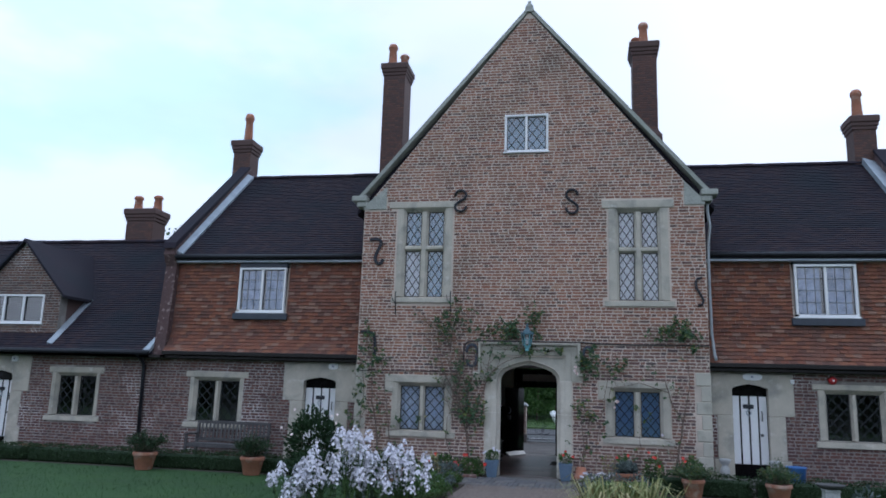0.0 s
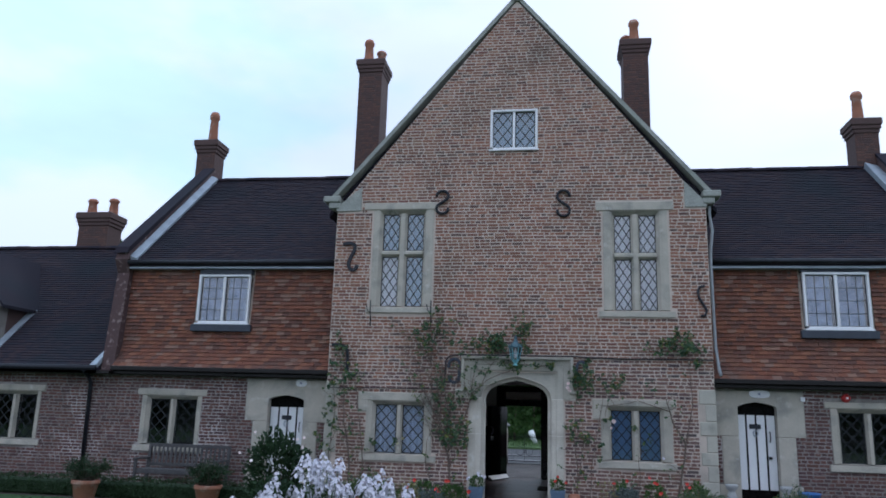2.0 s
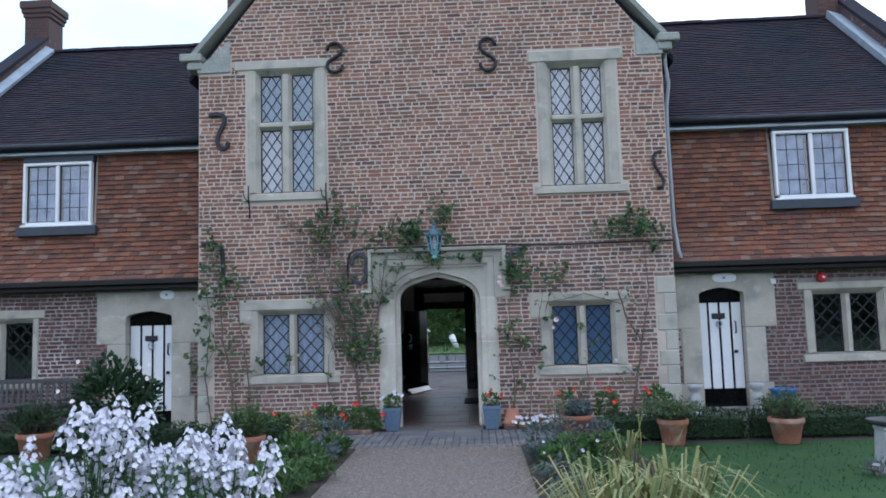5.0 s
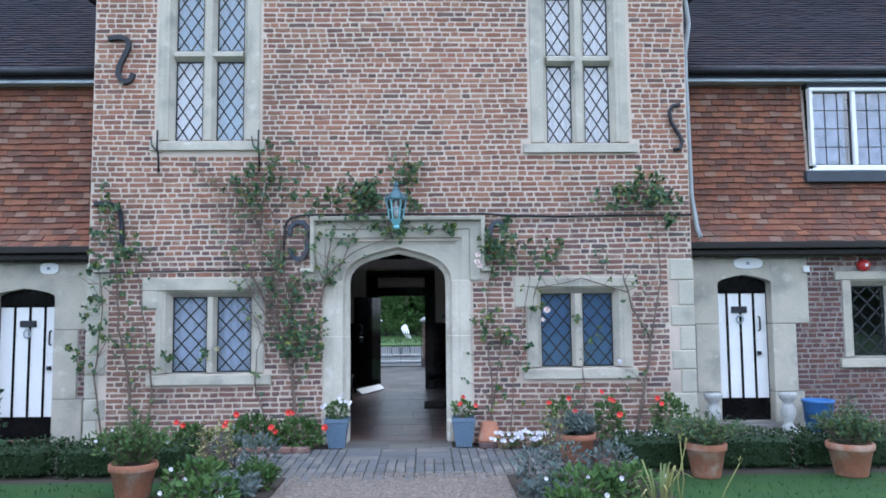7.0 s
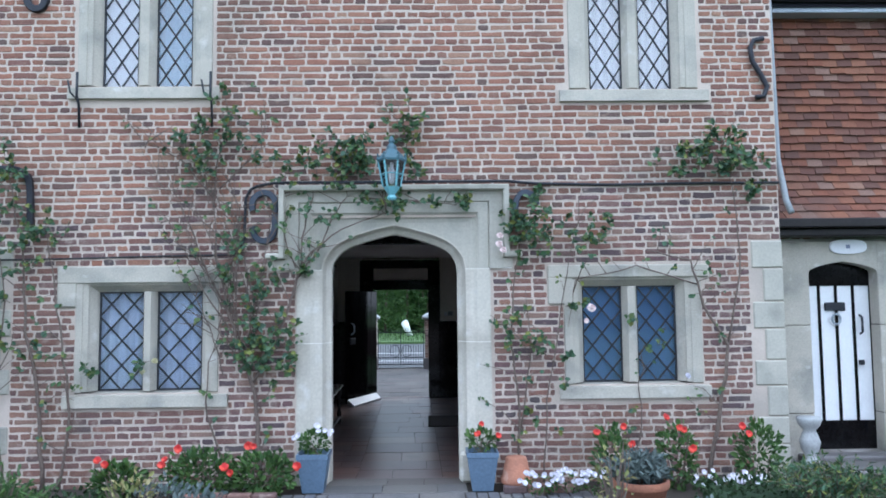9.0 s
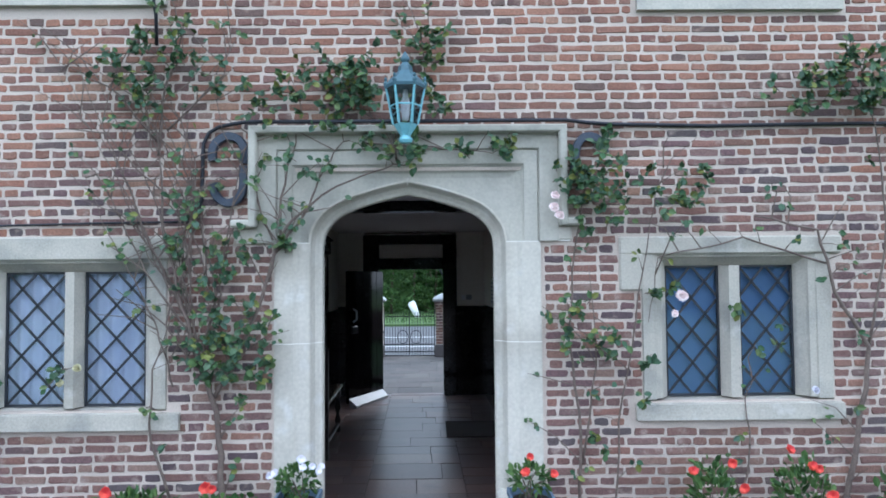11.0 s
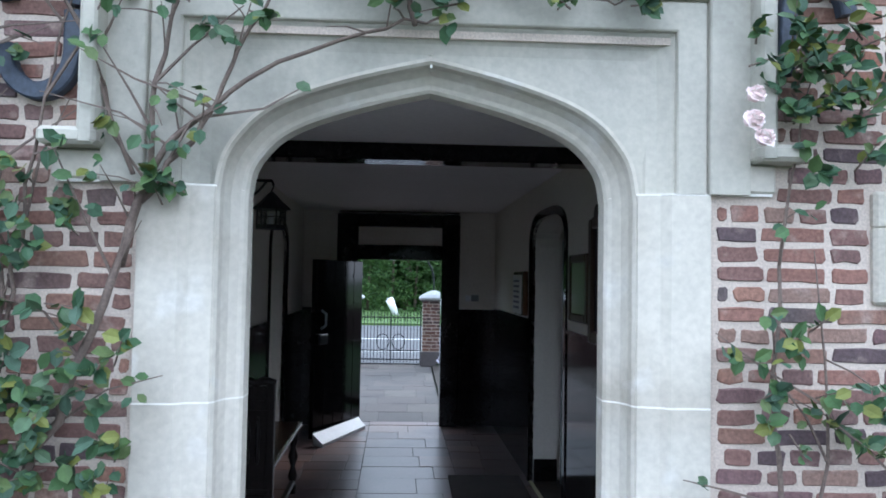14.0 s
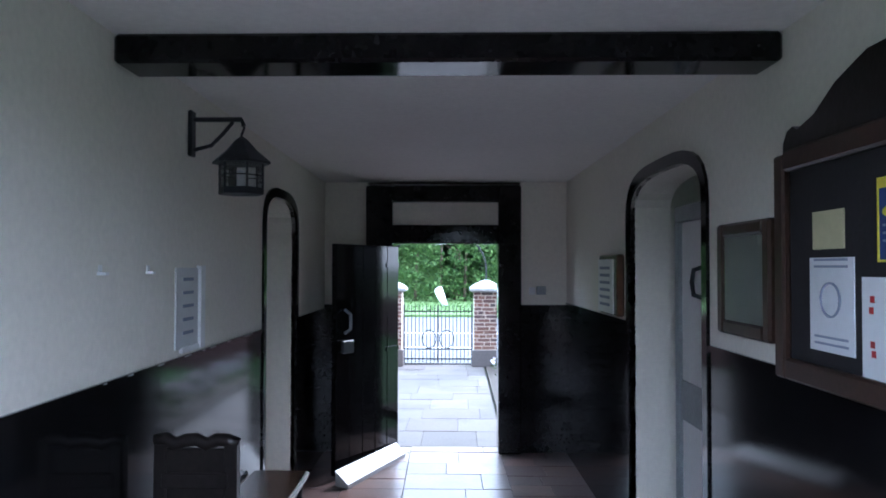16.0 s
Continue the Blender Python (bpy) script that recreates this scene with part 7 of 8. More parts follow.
# ---------- garden furniture ----------
bench = thing("garden_bench", (-7.0, 0.05, 0), "weathered grey teak garden bench under the window", "bench")
bx0, bx1, by0, by1 = -7.95, -6.08, -0.42, 0.16
for x in (bx0, bx1 - 0.06):
    part("front_leg", G().box(x, x + 0.06, by0, by0 + 0.06, 0, 0.62, 0.006), teak_m, bench)
    part("back_leg", G().hexa([(x, by1 - 0.12, 0), (x + 0.06, by1 - 0.12, 0), (x + 0.06, by1 - 0.06, 0), (x, by1 - 0.06, 0), (x, by1 - 0.01, 0.92), (x + 0.06, by1 - 0.01, 0.92), (x + 0.06, by1 + 0.05, 0.92), (x, by1 + 0.05, 0.92)]), teak_m, bench)
    part("arm", G().box(x - 0.01, x + 0.07, by0 - 0.04, by1 - 0.02, 0.61, 0.65, 0.01), teak_m, bench)
for i in range(5):
    y = by0 + 0.02 + i * 0.09
    part("seat_slat", G().box(bx0 + 0.02, bx1 - 0.02, y, y + 0.07, 0.41, 0.435, 0.005), teak_m, bench)
for z0, z1 in ((0.47, 0.53), (0.86, 0.93)):
    o = (z0 - 0.4) * 0.11
    part("back_rail", G().box(bx0 + 0.06, bx1 - 0.06, by1 - 0.07 + o, by1 - 0.03 + o, z0, z1, 0.006), teak_m, bench)
for i in range(17):
    x = bx0 + 0.12 + i * (bx1 - bx0 - 0.28) / 16
    part("back_slat", G().hexa([(x, by1 - 0.055, 0.53), (x + 0.045, by1 - 0.055, 0.53), (x + 0.045, by1 - 0.04, 0.53), (x, by1 - 0.04, 0.53), (x, by1 - 0.02, 0.86), (x + 0.045, by1 - 0.02, 0.86), (x + 0.045, by1 - 0.005, 0.86), (x, by1 - 0.005, 0.86)]), teak_m, bench)
part("seat_rail", G().box(bx0 + 0.06, bx1 - 0.06, by0 + 0.01, by0 + 0.045, 0.34, 0.41, 0.006), teak_m, bench)

for x, y, lab in ((5.10, 0.06, "grey stone baluster urn beside the door"), (4.12, 0.06, "grey stone baluster urn beside the door")):
    u = thing("stone_urn", (x, y, 0), lab, "urn")
    part("plinth", G().box(x - 0.12, x + 0.12, y - 0.12, y + 0.12, 0, 0.09, 0.01), greystone_m, u)
    part("body", G().lathe(x, y, [(0.09, 0.09), (0.10, 0.12), (0.06, 0.17), (0.05, 0.2), (0.085, 0.27), (0.10, 0.34), (0.07, 0.42), (0.055, 0.45), (0.10, 0.50), (0.12, 0.56), (0.11, 0.58)], 18), greystone_m, u, smooth=True)
bk = thing("bucket", (5.52, 0.1, 0), "bright blue plastic tub by the wall", "bucket")
part("tub", G().lathe(5.52, 0.1, [(0.14, 0.08), (0.15, 0.1), (0.19, 0.44), (0.205, 0.45), (0.205, 0.48), (0.185, 0.48), (0.17, 0.2)], 24), bluebucket_m, bk, smooth=True)
solo("stone_kerb", G().box(3.9, 6.0, -0.15, WING_Y, -0.06, 0.08, 0.01), flag_m, "grey stone step along the foot of the wall", "step")
sd = thing("bird_bath", (4.98, -4.05, 0), "grey square stone pedestal with a wide shallow dark dish", "bird bath")
part("foot", G().lathe(4.98, -4.05, [(0.21, 0.0), (0.21, 0.05), (0.175, 0.07)], 4), greystone_m, sd)
part("shaft", G().lathe(4.98, -4.05, [(0.165, 0.07), (0.145, 0.43), (0.16, 0.445), (0.16, 0.47)], 4), greystone_m, sd)
part("dish", G().lathe(4.98, -4.05, [(0.09, 0.47), (0.15, 0.485), (0.205, 0.525), (0.215, 0.545), (0.195, 0.545), (0.13, 0.51), (0.02, 0.50)], 24), teak_m, sd, "dark weathered stone dish", smooth=True)
for x, y, r_ in ((4.72, -4.25, 0.16), (5.05, -4.32, 0.18), (5.32, -4.2, 0.15)):
    bushy("lavender", x, y, 0.08, r_, r_ * 0.8, 0.12, 110, 0.04, silver_leaf_m, "low blue-grey plants round the bird bath's foot", "plant", 0)
solo("doormat", G().box(4.3, 5.1, -0.1, 0.28, 0.08, 0.10, 0.006), room_m, "dark rubber doormat on the step", "mat")


# ---------- things in the passage ----------
SKEW[0] = 0.0175
W = PX0
br = thing("hanging_lantern", (W, 2.83, 2.4), "black iron lantern with a peaked roof on a wall bracket", "lantern")
LXX, LYY = -1.05, 2.83
part("back_plate", G().box(W, W + 0.02, 2.80, 2.86, 2.290, 2.500, 0.005), iron_m, br)
part("arm", G().tube([(W + 0.02, LYY, 2.460), (LXX, LYY, 2.460), (LXX + 0.01, LYY, 2.430)], 0.011, 6), iron_m, br)
part("brace", G().tube([(W + 0.02, LYY, 2.320), (W + 0.10, LYY, 2.340), (W + 0.16, LYY, 2.400), (LXX - 0.04, LYY, 2.450)], 0.009, 6), iron_m, br, smooth=True)
part("hook", G().tube([(LXX, LYY, 2.450), (LXX + 0.012, LYY, 2.420), (LXX, LYY, 2.390), (LXX, LYY, 2.370)], 0.006, 5), iron_m, br)
sq = lambda r, z: [(LXX + r * math.cos(math.pi / 3 * k), LYY + r * math.sin(math.pi / 3 * k), z) for k in range(6)]
part("roof", G().skin([sq(0.135, 2.255), sq(0.135, 2.265), sq(0.075, 2.315), sq(0.03, 2.365), sq(0.01, 2.380)]), iron_m, br)
cage = part("cage", G().skin([sq(0.105, 2.115), sq(0.105, 2.145)]), iron_m, br)
for k in range(6):
    a, b = sq(0.10, 2.145)[k], sq(0.10, 2.255)[k]
    c, d = sq(0.10, 2.145)[(k + 1) % 6], sq(0.10, 2.255)[(k + 1) % 6]
    part("post", G().tube([a, b], 0.006, 4), iron_m, cage)
    p_ = part("pane", G().add([a, c, d, b], [(0, 1, 2, 3)]), glass_m, cage)
    p_.visible_shadow = False
    mid = lambda u, v: tuple((u[i] + v[i]) / 2 for i in range(3))
    part("glazing_bar", G().tube([mid(a, b), mid(c, d)], 0.004, 4), iron_m, cage)
part("candle_tube", G().lathe(LXX, LYY, [(0.02, 2.145), (0.02, 2.220), (0.008, 2.230)], 10), white_m, br)

# dark carved settle end and oak bench along the wall
ob_ = thing("oak_bench", (-1.1, 3.3, 0), "narrow polished oak bench with turned legs along the wall", "bench")
part("seat", G().box(W + 0.02, -0.93, 2.42, 3.95, 0.515, 0.56, 0.012), oak_m, ob_)
for x, y in ((-0.98, 3.8), (-1.2, 3.8), (-0.98, 2.58), (-1.2, 2.58)):
    part("leg", G().lathe(x, y, [(0.035, 0.0), (0.035, 0.06), (0.02, 0.08), (0.04, 0.14), (0.018, 0.22), (0.042, 0.30), (0.02, 0.38), (0.035, 0.42), (0.035, 0.515)], 12), blackwood_m, ob_, smooth=True)
part("stretcher", G().box(-1.0, -0.96, 2.58, 3.8, 0.07, 0.11, 0.006), blackwood_m, ob_)
ch = thing("carved_chair", (-1.07, 2.3, 0), "dark carved high-backed chair against the dado", "chair")
cx0, cx1, cyb = -1.225, -0.905, 2.28
part("back_panel", G().box(cx0 + 0.02, cx1 - 0.02, cyb, cyb + 0.03, 0.30, 1.09, 0.005), blackwood_m, ch)
for x in (cx0, cx1 - 0.05):
    part("back_post", G().box(x, x + 0.05, cyb - 0.01, cyb + 0.05, 0.0, 1.11, 0.006), blackwood_m, ch)
part("top_rail", G().tube([(cx0 + (cx1 - cx0) * k / 8, cyb + 0.015, 1.115 + 0.012 * math.sin(k * 2.2)) for k in range(9)], 0.028, 6), blackwood_m, ch, smooth=True)
part("lower_rail", G().box(cx0 + 0.03, cx1 - 0.03, cyb - 0.012, cyb + 0.042, 0.26, 0.33, 0.006), blackwood_m, ch)
part("middle_rail", G().box(cx0 + 0.03, cx1 - 0.03, cyb - 0.014, cyb, 0.94, 1.0, 0.006), blackwood_m, ch)
for k in range(3):
    u = cx0 + 0.10 + 0.06 * k
    part("carved_boss", G().lathe(u, cyb - 0.005, [(0.004, 0.60), (0.016, 0.64), (0.010, 0.72), (0.018, 0.78), (0.010, 0.86), (0.004, 0.90)], 8), blackwood_m, ch, smooth=True)
part("seat", G().box(cx0 + 0.02, cx1 - 0.02, cyb - 0.02, cyb + 0.12, 0.42, 0.45, 0.008), blackwood_m, ch)

# white edged notice on the left wall, two hooks
dark_oak_m = mk("dark_brown_oak", (0.045, 0.022, 0.014), (0.03, 0.016, 0.011), 6, 0.35, 50, 0.3, 0.15)
sleeve_m = mk("clear_paper_sleeve", (0.66, 0.67, 0.68), (0.61, 0.62, 0.64), 3, 0.5, 30, 0.03, 0.0)
nf = thing("wall_notice", (W, 2.9, 1.4), "white framed paper notice above the dado", "notice")
sheet_ = part("sheet", G().box(W, W + 0.008, 2.66, 2.95, 1.42, 1.78), sleeve_m, nf, "clear sleeve over pale paper")
part("edge_strip", G().box(W, W + 0.022, 2.945, 3.01, 1.40, 1.79), white_m, nf)
part("lower_strip", G().box(W, W + 0.016, 2.72, 2.955, 1.40, 1.425), white_m, nf)
for k in range(5):
    part("text_line", G().box(W + 0.008, W + 0.0095, 2.74, 2.88, 1.48 + 0.06 * k, 1.495 + 0.06 * k), ink_m, sheet_)
for y in (1.95, 2.36):
    pn = thing("wall_hook", (W, y, 1.77), "small white hook on the plaster", "hook", "hooks on the plaster")
    part("plate", G().box(W, W + 0.004, y - 0.012, y + 0.012, 1.755, 1.79), white_m, pn)
    part("peg", G().box(W, W + 0.03, y - 0.02, y + 0.008, 1.755, 1.765), white_m, pn)

for k in range(9):
    y = 2.0 + 0.24 * k + rnd(-0.11, 0.11)
    part("bare_chip", G().box(W + 0.010, W + 0.0135, y, y + rnd(0.02, 0.13), 1.379, 1.3845, 0.001), greystone_m, wl_, "chipped paint showing pale wood")

R = PX1
nb = thing("notice_board", (R, 1.6, 1.4), "large dark wooden notice board with a shaped crest", "notice board")
g = G()
part("divider", G().box(R - 0.06, R - 0.03, 1.10, 1.15, 1.49, 2.10, 0.006), dark_oak_m, nb)
crest = [(2.06, 1.42), (2.06, 2.20), (2.03, 2.24), (1.99, 2.25), (1.96, 2.235), (1.85, 2.26), (1.72, 2.33), (1.55, 2.38), (1.38, 2.38), (1.2, 2.33), (1.08, 2.25), (1.0, 2.235), (0.95, 2.24), (0.92, 2.20), (0.92, 1.42)]
g.skin([[(x, y, z) for y, z in crest] for x in (R, R - 0.03)])
part("backboard", g, blackwood_m, nb)
for y0, y1, z0, z1 in ((2.00, 2.07, 1.42, 2.16), (0.91, 0.98, 1.42, 2.16), (0.98, 2.00, 1.42, 1.49), (0.98, 2.0, 2.10, 2.17)):
    part("frame_bar", G().box(R - 0.06, R - 0.03, y0, y1, z0, z1, 0.008), dark_oak_m, nb)
part("felt", G().box(R - 0.034, R - 0.031, 0.98, 2.0, 1.49, 2.10), felt_m, nb)
pinned = []
for nm, y0, y1, z0, z1, m, lab in (("notice", 1.66, 1.84, 1.84, 1.955, cream_m, "small cream card"), ("notice", 1.61, 1.86, 1.535, 1.815, paper_m, "white printed sheet with a round emblem"), ("notice", 1.37, 1.57, 1.49, 1.76, paper_m, "white printed sheet with red marks"), ("notice", 1.34, 1.49, 1.80, 2.02, bluecard_m, "navy card with yellow bands")):
    pinned.append(part(nm, G().box(R - 0.040, R - 0.036, y0, y1, z0, z1), m, nb, lab))
for y0, y1, z0, z1 in ((1.34, 1.49, 1.992, 2.02), (1.34, 1.49, 1.80, 1.806), (1.34, 1.346, 1.806, 1.992), (1.484, 1.49, 1.806, 1.992)):
    part("yellow_band", G().box(R - 0.0425, R - 0.040, y0, y1, z0, z1), yellow_m, pinned[3])
part("yellow_oval", G().skin([[(x, 1.415 + 0.052 * math.cos(a), 1.93 + 0.018 * math.sin(a)) for a in (2 * math.pi * k / 18 for k in range(18))] for x in (R - 0.040, R - 0.0425)]), yellow_m, pinned[3])
part("white_box", G().box(R - 0.0425, R - 0.040, 1.352, 1.402, 1.815, 1.84), paper_m, pinned[3])
for k in range(3):
    part("text_line", G().box(R - 0.0425, R - 0.040, 1.365, 1.465, 1.852 + 0.02 * k, 1.858 + 0.02 * k), ink_m, pinned[3])
g = G()
g.tube([(R - 0.042, 1.735 + 0.055 * math.cos(a), 1.69 + 0.05 * math.sin(a)) for a in (2 * math.pi * k / 20 for k in range(21))], 0.004, 4)
part("emblem_ring", g, ink_m, pinned[1])
for k in range(4):
    part("text_line", G().box(R - 0.042, R - 0.040, 1.64, 1.83, 1.555 + 0.02 * k + (0.19 if k > 1 else 0), 1.562 + 0.02 * k + (0.19 if k > 1 else 0)), ink_m, pinned[1])
for y, z in ((1.52, 1.70), (1.525, 1.67), (1.52, 1.58), (1.515, 1.555)):
    part("red_mark", G().box(R - 0.042, R - 0.040, y - 0.010, y + 0.008, z - 0.008, z + 0.010), redlamp_m, pinned[2])

faded_m = mk("faded_green_sheet", (0.76, 0.78, 0.66), (0.66, 0.70, 0.60), 4, 0.7, 30, 0.06, 0.0)
nb2 = thing("framed_notice", (R, 2.35, 1.5), "small glazed notice frame in dark wood", "notice frame")
fy0, fy1, fz0, fz1 = 2.12, 2.62, 1.52, 1.96
for a in ((fy0, fy0 + 0.06, fz0, fz1), (fy1 - 0.06, fy1, fz0, fz1), (fy0 + 0.06, fy1 - 0.06, fz0, fz0 + 0.055), (fy0 + 0.06, fy1 - 0.06, fz1 - 0.055, fz1)):
    part("frame_bar", G().box(R - 0.05, R, a[0], a[1], a[2], a[3], 0.01), dark_oak_m, nb2)
part("sheet", G().box(R - 0.038, R - 0.01, fy0 + 0.06, fy1 - 0.06, fz0 + 0.055, fz1 - 0.055), faded_m, nb2, "faded greenish sheet")
gl = part("pane", G().add([(R - 0.044, fy0 + 0.06, fz0 + 0.055), (R - 0.044, fy0 + 0.06, fz1 - 0.055), (R - 0.044, fy1 - 0.06, fz1 - 0.055), (R - 0.044, fy1 - 0.06, fz0 + 0.055)], [(0, 1, 2, 3)]), glass_m, nb2)
gl.visible_shadow = False
nb3 = thing("letter_frame", (R, 4.6, 1.5), "white printed list in a small wooden frame", "notice frame")
part("frame", G().box(R - 0.05, R, 4.36, 4.92, 1.46, 1.87, 0.01), oak_m, nb3)
list_ = part("sheet", G().box(R - 0.062, R - 0.05, 4.44, 4.90, 1.47, 1.84, 0.004), white_m, nb3)
for k in range(6):
    part("text_line", G().box(R - 0.0635, R - 0.062, 4.52, 4.84, 1.52 + 0.05 * k, 1.54 + 0.05 * k), ink_m, list_)
nb.location.y -= 0.085
nb2.location.y -= 0.07
# white inner door with a grey band seen in the right doorway
wd = thing("lobby_door", (1.35, 3.4, 0), "white inner door with a grey push plate and dark handle", "door")
X = R + 0.28
part("leaf", G().box(X, X + 0.04, 2.80, 4.06, 0.02, 2.06, 0.006), white_m, wd)
part("push_plate", G().box(X - 0.008, X, 2.80, 4.06, 0.86, 1.10, 0.003), grey_pipe_m, wd)
part("handle", G().tube([(X, 3.66, 1.79), (X - 0.06, 3.66, 1.77), (X - 0.07, 3.66, 1.70), (X - 0.06, 3.66, 1.63), (X, 3.66, 1.61)], 0.014, 6), iron_m, wd, smooth=True)
part("head_frame", G().box(X - 0.02, X + 0.06, 2.80, 4.14, 2.06, 2.16, 0.006), grey_pipe_m, wd)
part("jamb_frame", G().box(X - 0.02, X + 0.06, 4.06, 4.14, 0.0, 2.06, 0.006), grey_pipe_m, wd)
part("threshold_strip", G().box(R - 0.012, R + 0.022, 2.86, 4.18, 0.003, 0.012, 0.003), cream_m, wd, "worn pale threshold strip")
part("skirting", G().box(R + 0.035, R + 0.245, 4.178, 4.196, 0.004, 0.20, 0.004), black_m, wd, "black painted skirting")
SKEW[0] = 0.0
sw = thing("switch_box", (0.78, 6.69, 1.56), "grey switch and socket boxes on the end wall", "switch")
part("switch_plate", G().box(0.64, 0.70, 6.67, 6.70, 1.52, 1.59, 0.004), white_m, sw)
part("socket_box", G().box(0.71, 0.80, 6.66, 6.70, 1.52, 1.60, 0.004), grey_pipe_m, sw)
mat_m = mk("dark_coir", (0.045, 0.032, 0.026), (0.03, 0.022, 0.019), 6, 0.95, 150, 0.4, 0.5)
solo("doormat", G().box(0.33, 0.98, 3.35, 4.34, 0.003, 0.016, 0.004), mat_m, "dark brown worn coir mat on the stone floor", "mat")

# ---------- street gate, piers, verge ----------
for x0, x1, nm in ((0.23, 0.70, "brick gate pier with a pale stone cap"), (-1.53, -1.06, "brick gate pier with a pale stone cap")):
    p = thing("gate_pier", ((x0 + x1) / 2, 13.1, 0), nm, "gate pier", "street gate piers")
    y0, y1 = 12.88, 13.33
    part("shaft", G().box(x0 + 0.006, x1 - 0.006, y0 + 0.006, y1, 0.0, 1.34), mortar_m, p)
    part("plinth", G().box(x0 - 0.03, x1 + 0.03, y0 - 0.03, y1 + 0.03, 0.0, 0.30, 0.01), flag_m, p)
    for s in brick_slots(lambda z: x0, lambda z: x1, 0.30, 1.33, []):
        bg = G()
        one_brick(bg, *s, y0 + 0.006)
        part("brick", bg, brick_one_m, p)
    part("cap", G().skin([[(x0 - o, y0 - o, z), (x1 + o, y0 - o, z), (x1 + o, y1 + o, z), (x0 - o, y1 + o, z)] for o, z in ((0.02, 1.33), (0.07, 1.36), (0.07, 1.40), (0.0, 1.46), (-0.08, 1.50), (-0.2, 1.55))]), greystone_m, p)
gate = thing("iron_gate", (-0.4, 13.05, 0), "black wrought iron garden gate with scrolls", "gate")
gx0, gx1, gyy = -1.03, 0.20, 13.05
for z in (0.12, 0.30, 0.98):
    part("rail", G().box(gx0, gx1, gyy - 0.012, gyy + 0.012, z - 0.012, z + 0.012), iron_m, gate)
for i in range(19):
    x = gx0 + (gx1 - gx0) * i / 18
    r = 0.014 if i in (0, 9, 18) else 0.007
    part("bar", G().tube([(x, gyy, 0.05), (x, gyy, 1.09 if i not in (0, 18) else 1.12)], r, 6), iron_m, gate)
for s in (-1, 1):
    g = G().tube([(-0.415 + s * (0.16 + 0.13 * math.cos(a)), gyy - 0.01, 0.48 + 0.16 * math.sin(a)) for a in (2 * math.pi * k / 18 for k in range(19))], 0.009, 5)
    part("scroll", g, iron_m, gate, smooth=True)
ov = thing("gate_overthrow", (0.45, 13.1, 1.5), "black iron arch springing from the gate piers", "iron arch")
part("arch_bar", G().tube([(0.46, 13.1, 1.5)] + [(-0.415 + 0.875 * math.cos(a), 13.1, 1.75 + 0.75 * math.sin(a)) for a in (math.pi * k / 16 for k in range(17))] + [(-1.29, 13.1, 1.5)], 0.015, 6), iron_m, ov, smooth=True)
bl = thing("white_bollard", (-0.72, 33.0, 0), "leaning white painted verge post", "bollard")
part("post", G().tube([(-0.62, 33.0, 0.0), (-0.82, 33.0, 0.45), (-0.95, 33.0, 0.78)], [0.13, 0.17, 0.20], 10), white_m, bl, smooth=True)
part("cap", G().tube([(-0.95, 33.0, 0.78), (-0.99, 33.0, 0.86)], [0.2, 0.12], 10), white_m, bl, smooth=True)
for x0, x1, y0, y1 in ((0.44, 1.6, 7.6, 12.7), (-2.6, -1.27, 7.6, 12.7)):
    solo("flower_bed", G().box(x0, x1, y0, y1, -0.2, 0.03), soil_m, "soil bed beside the flagged path", "soil", kind="structure")
for i in range(7):
    bushy("white_bedding_flower", 0.72 + 0.15 * (i % 2), 8.2 + 0.65 * i, 0.14, 0.22, 0.26, 0.16, 90, 0.06, bright_leaf_m, "low plants with white flowers beside the flagged path", "plant", 8, petal_m, 0.07)
g = G().box(0.75, 14, 13.0, 13.3, -0.1, 0.95)
g.box(-14, -1.6, 13.0, 13.3, -0.1, 0.95)
solo("wall_street", g, brick_dark_m, "low brick wall along the street", "wall", kind="structure")

# unseen trees added at the garden's far end, blocking low skylight and darkening reflections
g = G()
for i in range(46):
    x = -46 + i * 2.05 + rnd(-0.7, 0.7)
    for k in range(2):
        f = foliage(80, (x + rnd(-0.8, 0.8), -38 + rnd(-1.5, 1.5), 1.3 + 2.0 * k + rnd(-0.5, 0.5)), (1.8, 1.5, 1.5), 0.6, 0.1, 0.3)
        g.add(f.v, f.f)
for i in range(23):
    x = -46 + i * 4.1
    g.box(x - 2.2, x + 2.2, -41, -39, 0, rnd(3.0, 4.2))
solo("backdrop_trees", g, dark_leaf_m, "unseen dark trees added at the garden's end to block low skylight", "trees", kind="structure")

